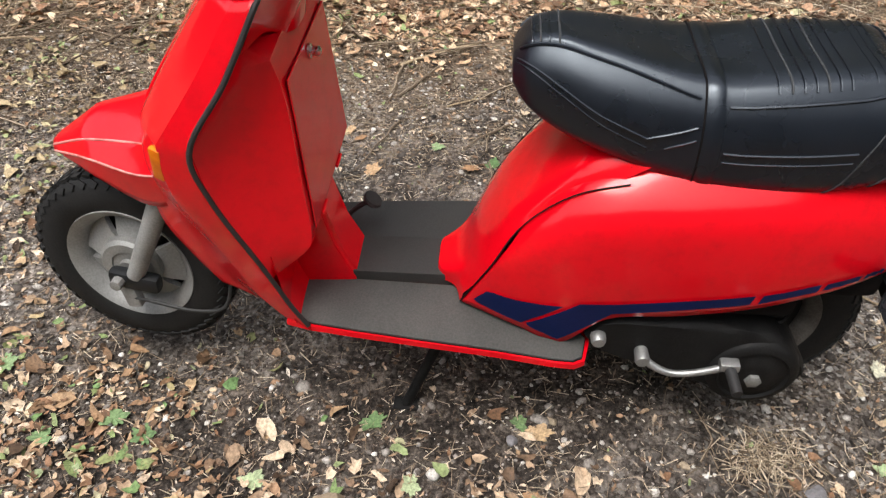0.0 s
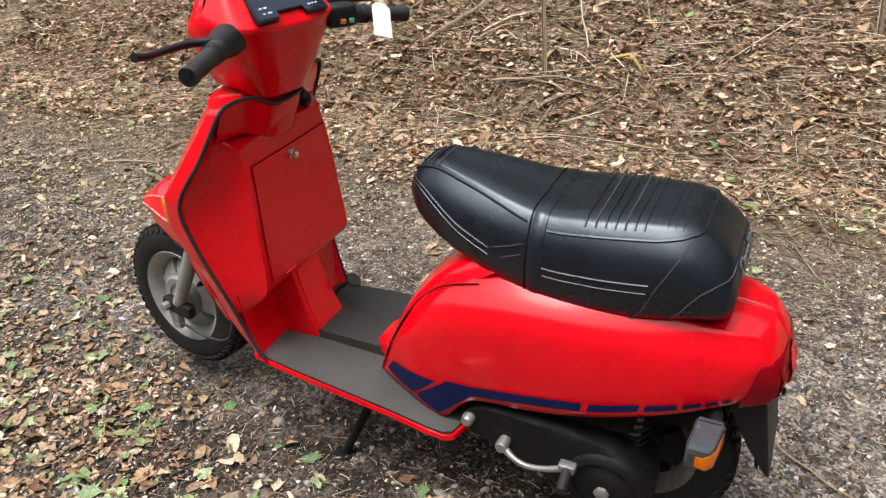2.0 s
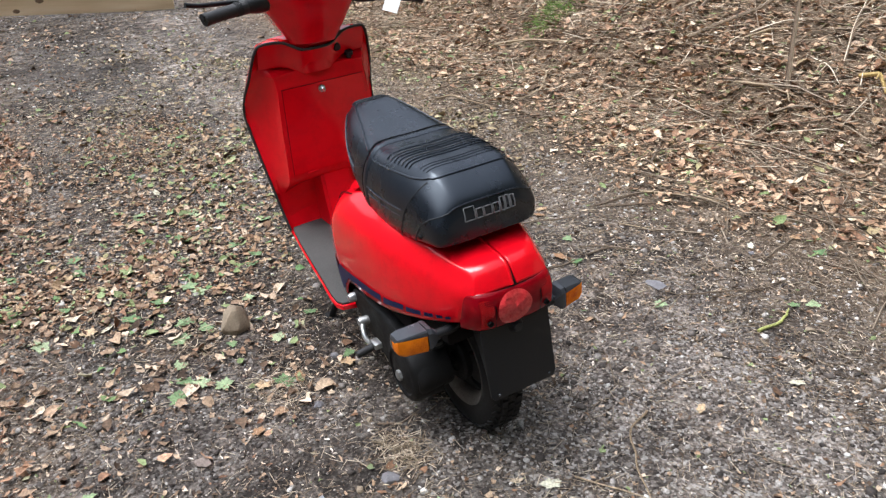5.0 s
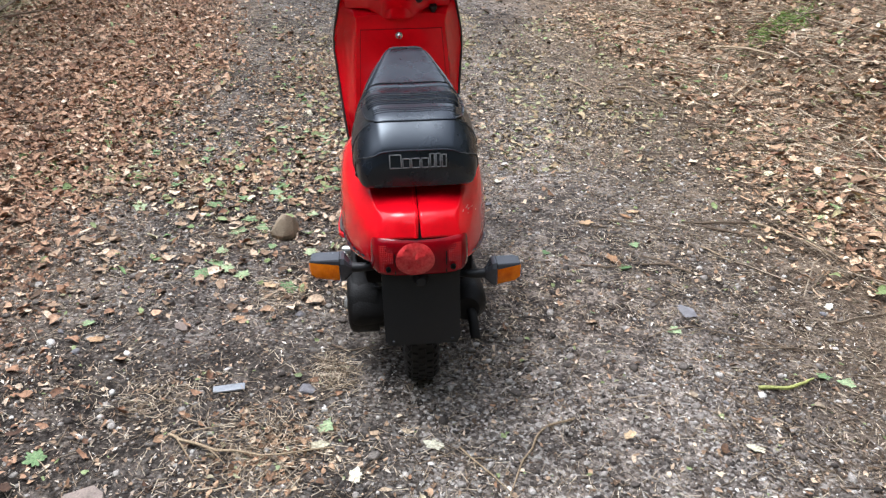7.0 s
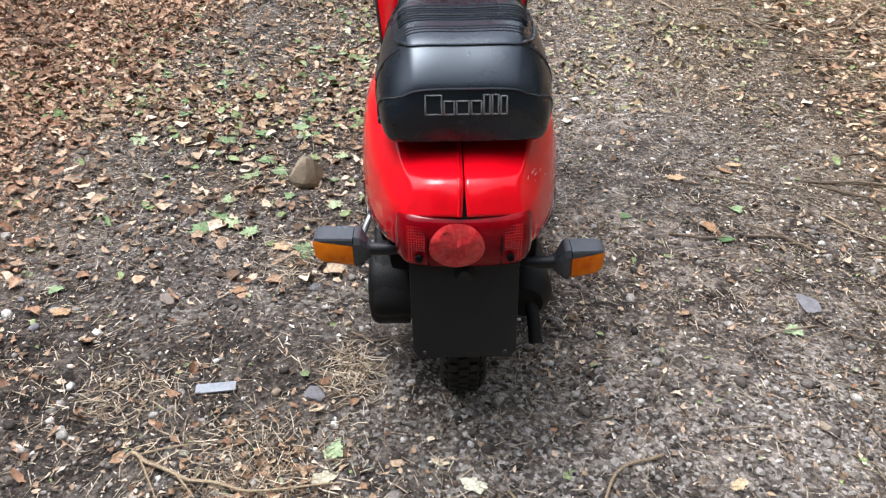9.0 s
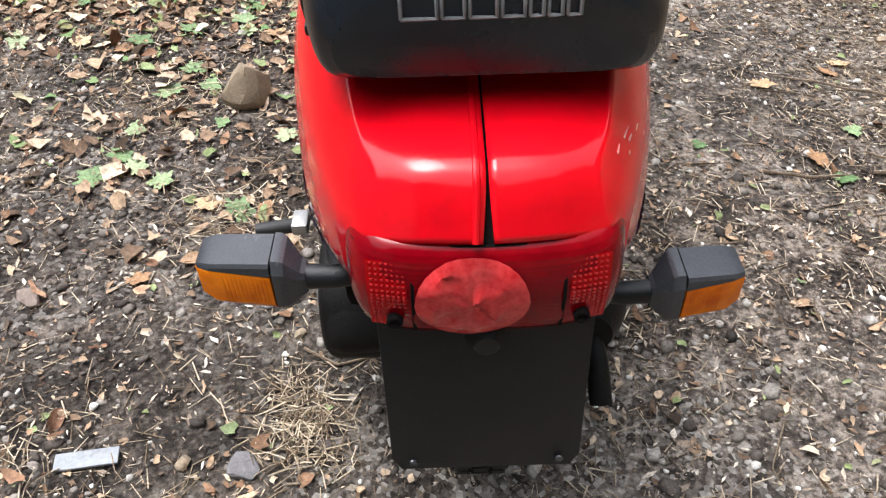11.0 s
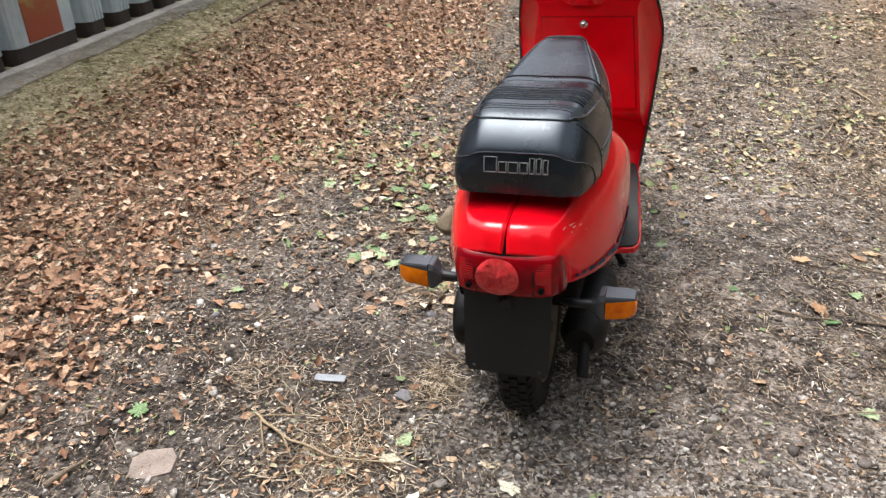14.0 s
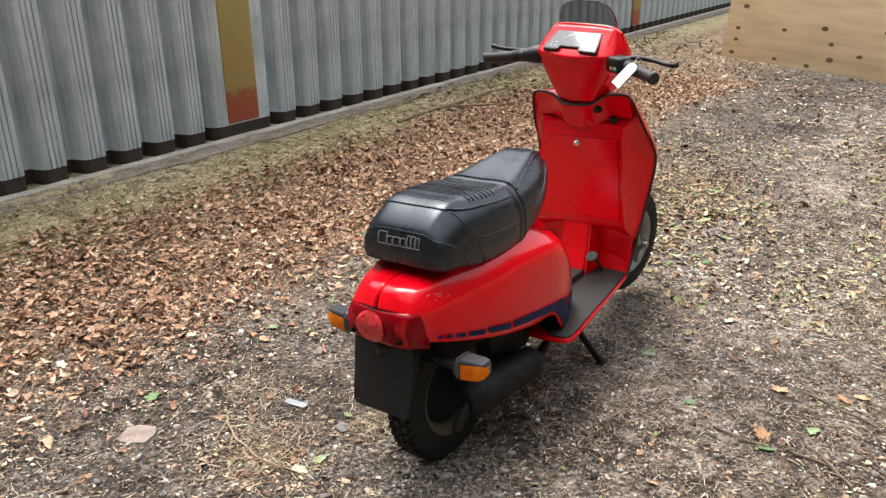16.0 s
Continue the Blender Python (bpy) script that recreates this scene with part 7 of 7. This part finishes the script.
for x, y, k in spots:
    m = pose(x, y, float(roll(x, y)) + 0.006, ra.uniform(-12, 12), ra.uniform(-12, 12), ra.uniform(0, 360)) @ Matrix.Scale(ra.uniform(0.75, 1.15), 4)
    if k in used:
        o = copy_thing(kinds[k], m)
        o.scale = (ra.uniform(0.75, 1.2),) * 3
    else:
        kinds[k].matrix_world = m
        used.add(k)

# twigs and branches one can pick out
def branch(name, pts, r, label, fork=0, category="twig", mat=BARK):
    ob = thing(name, label, category, None, "fallen twigs")
    pts = [Vector((x, y, float(roll(x, y)) + z)) for x, y, z in pts]
    rb = random.Random(int(abs(pts[0].x) * 997))
    mid = [pts[0]]
    for a, b in zip(pts[:-1], pts[1:]):
        for f in (0.33, 0.66, 1.0):
            p = a.lerp(b, f)
            mid.append(p + (Vector((rb.uniform(-1, 1), rb.uniform(-1, 1), rb.uniform(0, 0.5))) * (b - a).length * 0.035 if f < 1 else Vector()))
    part("stem", tube(mid, [r, r * 0.9, r * 0.75, r * 0.45], 7, smooth=2), mat, ob)
    for _ in range(fork):
        k = rb.randrange(1, len(mid) - 1)
        d = (mid[-1] - mid[0]).normalized()
        d = Matrix.Rotation(rb.uniform(0.4, 0.9) * rb.choice((-1, 1)), 3, "Z") @ d
        ln = (mid[-1] - mid[0]).length * rb.uniform(0.2, 0.4)
        part("side_twig", tube([mid[k], mid[k] + d * ln * 0.5 + Vector((0, 0, 0.004)), mid[k] + d * ln], [r * 0.55, r * 0.45, r * 0.25], 6, smooth=2), mat, ob)
    return ob


branch("twig", [(0.40, -0.33, 0.006), (0.32, -0.36, 0.008), (0.25, -0.46, 0.006), (0.20, -0.57, 0.006)], 0.0032, "thin curved pale twig on the gravel", 0, "twig", PALEBARK)
branch("twig", [(0.11, -0.41, 0.006), (0.15, -0.47, 0.006), (0.21, -0.56, 0.006)], 0.0026, "thin pale twig on the gravel", 1, "twig", PALEBARK)
branch("twig", [(-0.56, -0.345, 0.010), (-0.52, -0.372, 0.014), (-0.44, -0.410, 0.016), (-0.34, -0.430, 0.016), (-0.18, -0.405, 0.012)], 0.0040, "thin forked pale twig on the gravel", 3, "twig", PALEBARK)
branch("twig", [(1.13, 0.71, 0.006), (1.32, 0.60, 0.012), (1.55, 0.436, 0.008)], 0.0045, "long thin twig on the track", 2)
branch("twig", [(1.08, 0.74, 0.006), (1.3, 0.72, 0.008), (1.42, 0.70, 0.008)], 0.003, "thin twig on the track", 1)
branch("leaf_stem", [(0.92, -0.228, 0.006), (1.0, -0.235, 0.010), (1.05, -0.22, 0.012), (1.09, -0.195, 0.006)], 0.0055, "yellow-green leaf stem on the gravel", 0, "stem", STEMGREEN)
branch("twig", [(-1.123, -0.546, 0.010), (-1.135, -0.50, 0.012), (-1.147, -0.459, 0.010)], 0.006, "short thick stick among leaves")
branch("twig", [(-0.872, -0.668, 0.008), (-0.858, -0.62, 0.010), (-0.843, -0.585, 0.008)], 0.0065, "short thick stick on the track")
branch("twig", [(1.145, 0.733, 0.008), (1.30, 0.72, 0.012), (1.42, 0.70, 0.008)], 0.005, "long thin twig on the track", 1)
branch("twig", [(1.365, 2.396, 0.008), (1.5, 2.2, 0.012), (1.622, 2.058, 0.008)], 0.005, "long thin twig on the track", 2)
branch("twig", [(1.52, 0.88, 0.02), (1.62, 0.96, 0.03), (1.79, 1.10, 0.02)], 0.006, "stout dead twig on the bank foot", 1)
branch("twig", [(0.60, 0.42, 0.006), (0.68, 0.40, 0.008), (0.76, 0.41, 0.006)], 0.0035, "short dark twig on the gravel")
branch("twig", [(-0.20, 0.00, 0.006), (-0.15, -0.03, 0.006), (-0.08, -0.01, 0.006)], 0.0025, "short curved twig behind the wheel")
branch("branch", [(-2.42, 2.72, 0.012), (-2.44, 3.5, 0.020), (-2.46, 4.35, 0.015)], 0.012, "long thin branch on the verge", 2, "branch")
rbk = random.Random(17)
for k in range(26):
    x, y, a, ln = rbk.uniform(1.6, 3.4), rbk.uniform(-0.9, 3.6), rbk.uniform(0, math.pi), rbk.uniform(0.25, 0.9)
    dx, dy = math.cos(a) * ln / 2, math.sin(a) * ln / 2
    up = rbk.uniform(0.01, 0.05)
    branch("branch", [(x - dx, y - dy, 0.01), (x, y, up), (x + dx, y + dy, up * 0.7)], rbk.uniform(0.003, 0.008), "dead branch lying on the leafy bank", rbk.randrange(0, 4), "branch")
for k in range(14):
    x, y = rbk.uniform(0.9, 1.8), rbk.uniform(-0.8, 2.6)
    a, ln = rbk.uniform(0, math.pi), rbk.uniform(0.12, 0.35)
    branch("twig", [(x, y, 0.006), (x + math.cos(a) * ln * 0.5, y + math.sin(a) * ln * 0.5, 0.012), (x + math.cos(a) * ln, y + math.sin(a) * ln, 0.006)], rbk.uniform(0.002, 0.004), "thin twig on the track", rbk.randrange(0, 2))
for pts, r, mat, label in (
    ([(2.46, 1.64, 0.05), (2.76, 1.44, 0.06), (3.04, 1.36, 0.08)], 0.010, STRAW, "long pale dead stick over the bank"),
    ([(2.62, 1.36, 0.03), (2.72, 1.25, 0.05), (2.81, 1.14, 0.03)], 0.007, STRAW, "pale dead stick on the bank"),
    ([(2.38, 1.05, 0.03), (2.39, 0.86, 0.05), (2.38, 0.68, 0.03)], 0.008, BARK, "bare stick on the leafy bank"),
    ([(2.56, 0.94, 0.03), (2.51, 0.81, 0.05), (2.45, 0.69, 0.03)], 0.006, STRAW, "pale dead stick on the bank"),
    ([(2.51, 0.64, 0.03), (2.49, 0.54, 0.07), (2.45, 0.47, 0.03)], 0.011, AMBERLEAF, "ochre curved stem on the bank"),
    ([(2.86, 0.84, 0.03), (2.88, 0.75, 0.05), (2.90, 0.66, 0.03)], 0.006, STRAW, "pale dead stick on the bank"),
    ([(2.29, 0.92, 0.02), (2.33, 0.81, 0.04), (2.36, 0.71, 0.02)], 0.007, BARK, "bare stick on the leafy bank"),
    ([(2.66, 1.77, 0.03), (2.80, 1.78, 0.06), (2.93, 1.77, 0.03)], 0.010, BARK, "bare stick on the leafy bank"),
    ([(2.57, 0.77, 0.03), (2.78, 0.88, 0.10), (3.03, 1.0, 0.03)], 0.006, STRAW, "pale dead stick on the bank"),
    ([(2.77, 0.52, 0.03), (2.93, 0.60, 0.08), (3.09, 0.71, 0.03)], 0.006, STRAW, "pale dead stick on the bank"),
):
    branch("branch", pts, r, label, 2, "branch", mat)
for pts, r, mat, label in (
    ([(2.14, 3.09, 0.03), (2.19, 2.73, 0.06), (2.25, 2.47, 0.03)], 0.010, PALEBARK, "long curved pale branch at the bank foot"),
    ([(1.68, 2.10, 0.01), (1.83, 2.13, 0.03), (2.02, 2.33, 0.06), (2.04, 2.46, 0.05), (2.02, 2.54, 0.03)], 0.007, PALEBARK, "hooked pale branch at the bank foot"),
    ([(1.56, 2.22, 0.01), (1.64, 2.13, 0.02), (1.71, 2.05, 0.01)], 0.007, PALEBARK, "straight pale stick on the brown earth"),
    ([(1.31, 2.43, 0.01), (1.39, 2.41, 0.02), (1.44, 2.17, 0.02), (1.48, 2.05, 0.01)], 0.006, PALEBARK, "thin bent pale stick on the brown earth"),
    ([(1.33, 0.73, 0.01), (1.44, 0.58, 0.02), (1.54, 0.46, 0.01)], 0.006, PALEBARK, "long pale stick lying along the track edge"),
    ([(0.81, 0.42, 0.006), (0.87, 0.42, 0.008), (0.93, 0.41, 0.006)], 0.004, BARK, "short dark stick on the gravel"),
    ([(1.07, 0.55, 0.006), (1.10, 0.49, 0.010), (1.13, 0.43, 0.006)], 0.003, PALEBARK, "thin pale twig on the brown earth"),
    ([(1.06, 2.58, 0.006), (1.11, 2.45, 0.012), (1.15, 2.33, 0.006)], 0.005, PALEBARK, "pale stick on the track"),
    ([(0.87, 1.81, 0.006), (0.94, 2.02, 0.010), (1.06, 2.21, 0.006)], 0.004, BARK, "thin curved twig on the track"),
    ([(2.36, 1.20, 0.03), (2.37, 1.00, 0.05), (2.37, 0.83, 0.03)], 0.008, PALEBARK, "bare pale stick on the leafy bank"),
    ([(2.58, 1.36, 0.03), (2.65, 1.26, 0.05), (2.72, 1.17, 0.03)], 0.007, PALEBARK, "pale dead stick on the bank"),
):
    branch("branch", pts, r, label, 1, "branch", mat)
# a green tuft on the bank
straws(2600, (2.1, 2.7, 2.5, 3.1), patch(2.39, 2.78, 0.11), 0.06, 0.16, 0.0022, 0.03, "grass_tuft", GREENBLADE, "bright green tuft of grass on the bank", 0.8)
# thin saplings standing on the bank
for x, y, ln in ((2.42, 0.94, 0.9), (3.1, 2.1, 1.6), (2.75, -0.5, 1.0)):
    z = float(roll(x, y))
    sap = thing("sapling", "bare thin sapling stem on the bank", "sapling", None, "saplings on the bank")
    part("stem", tube([(x, y, z - 0.03), (x + 0.05, y + 0.04, z + ln * 0.5), (x + 0.14, y + 0.02, z + ln)], [0.013, 0.010, 0.006], 8), STRAW, sap)
    for q3 in (0.45, 0.7):
        part("shoot", tube([(x + 0.06 * q3, y, z + ln * q3), (x + 0.12, y + 0.12, z + ln * q3 + 0.16)], [0.004, 0.002], 6), BARK, sap)
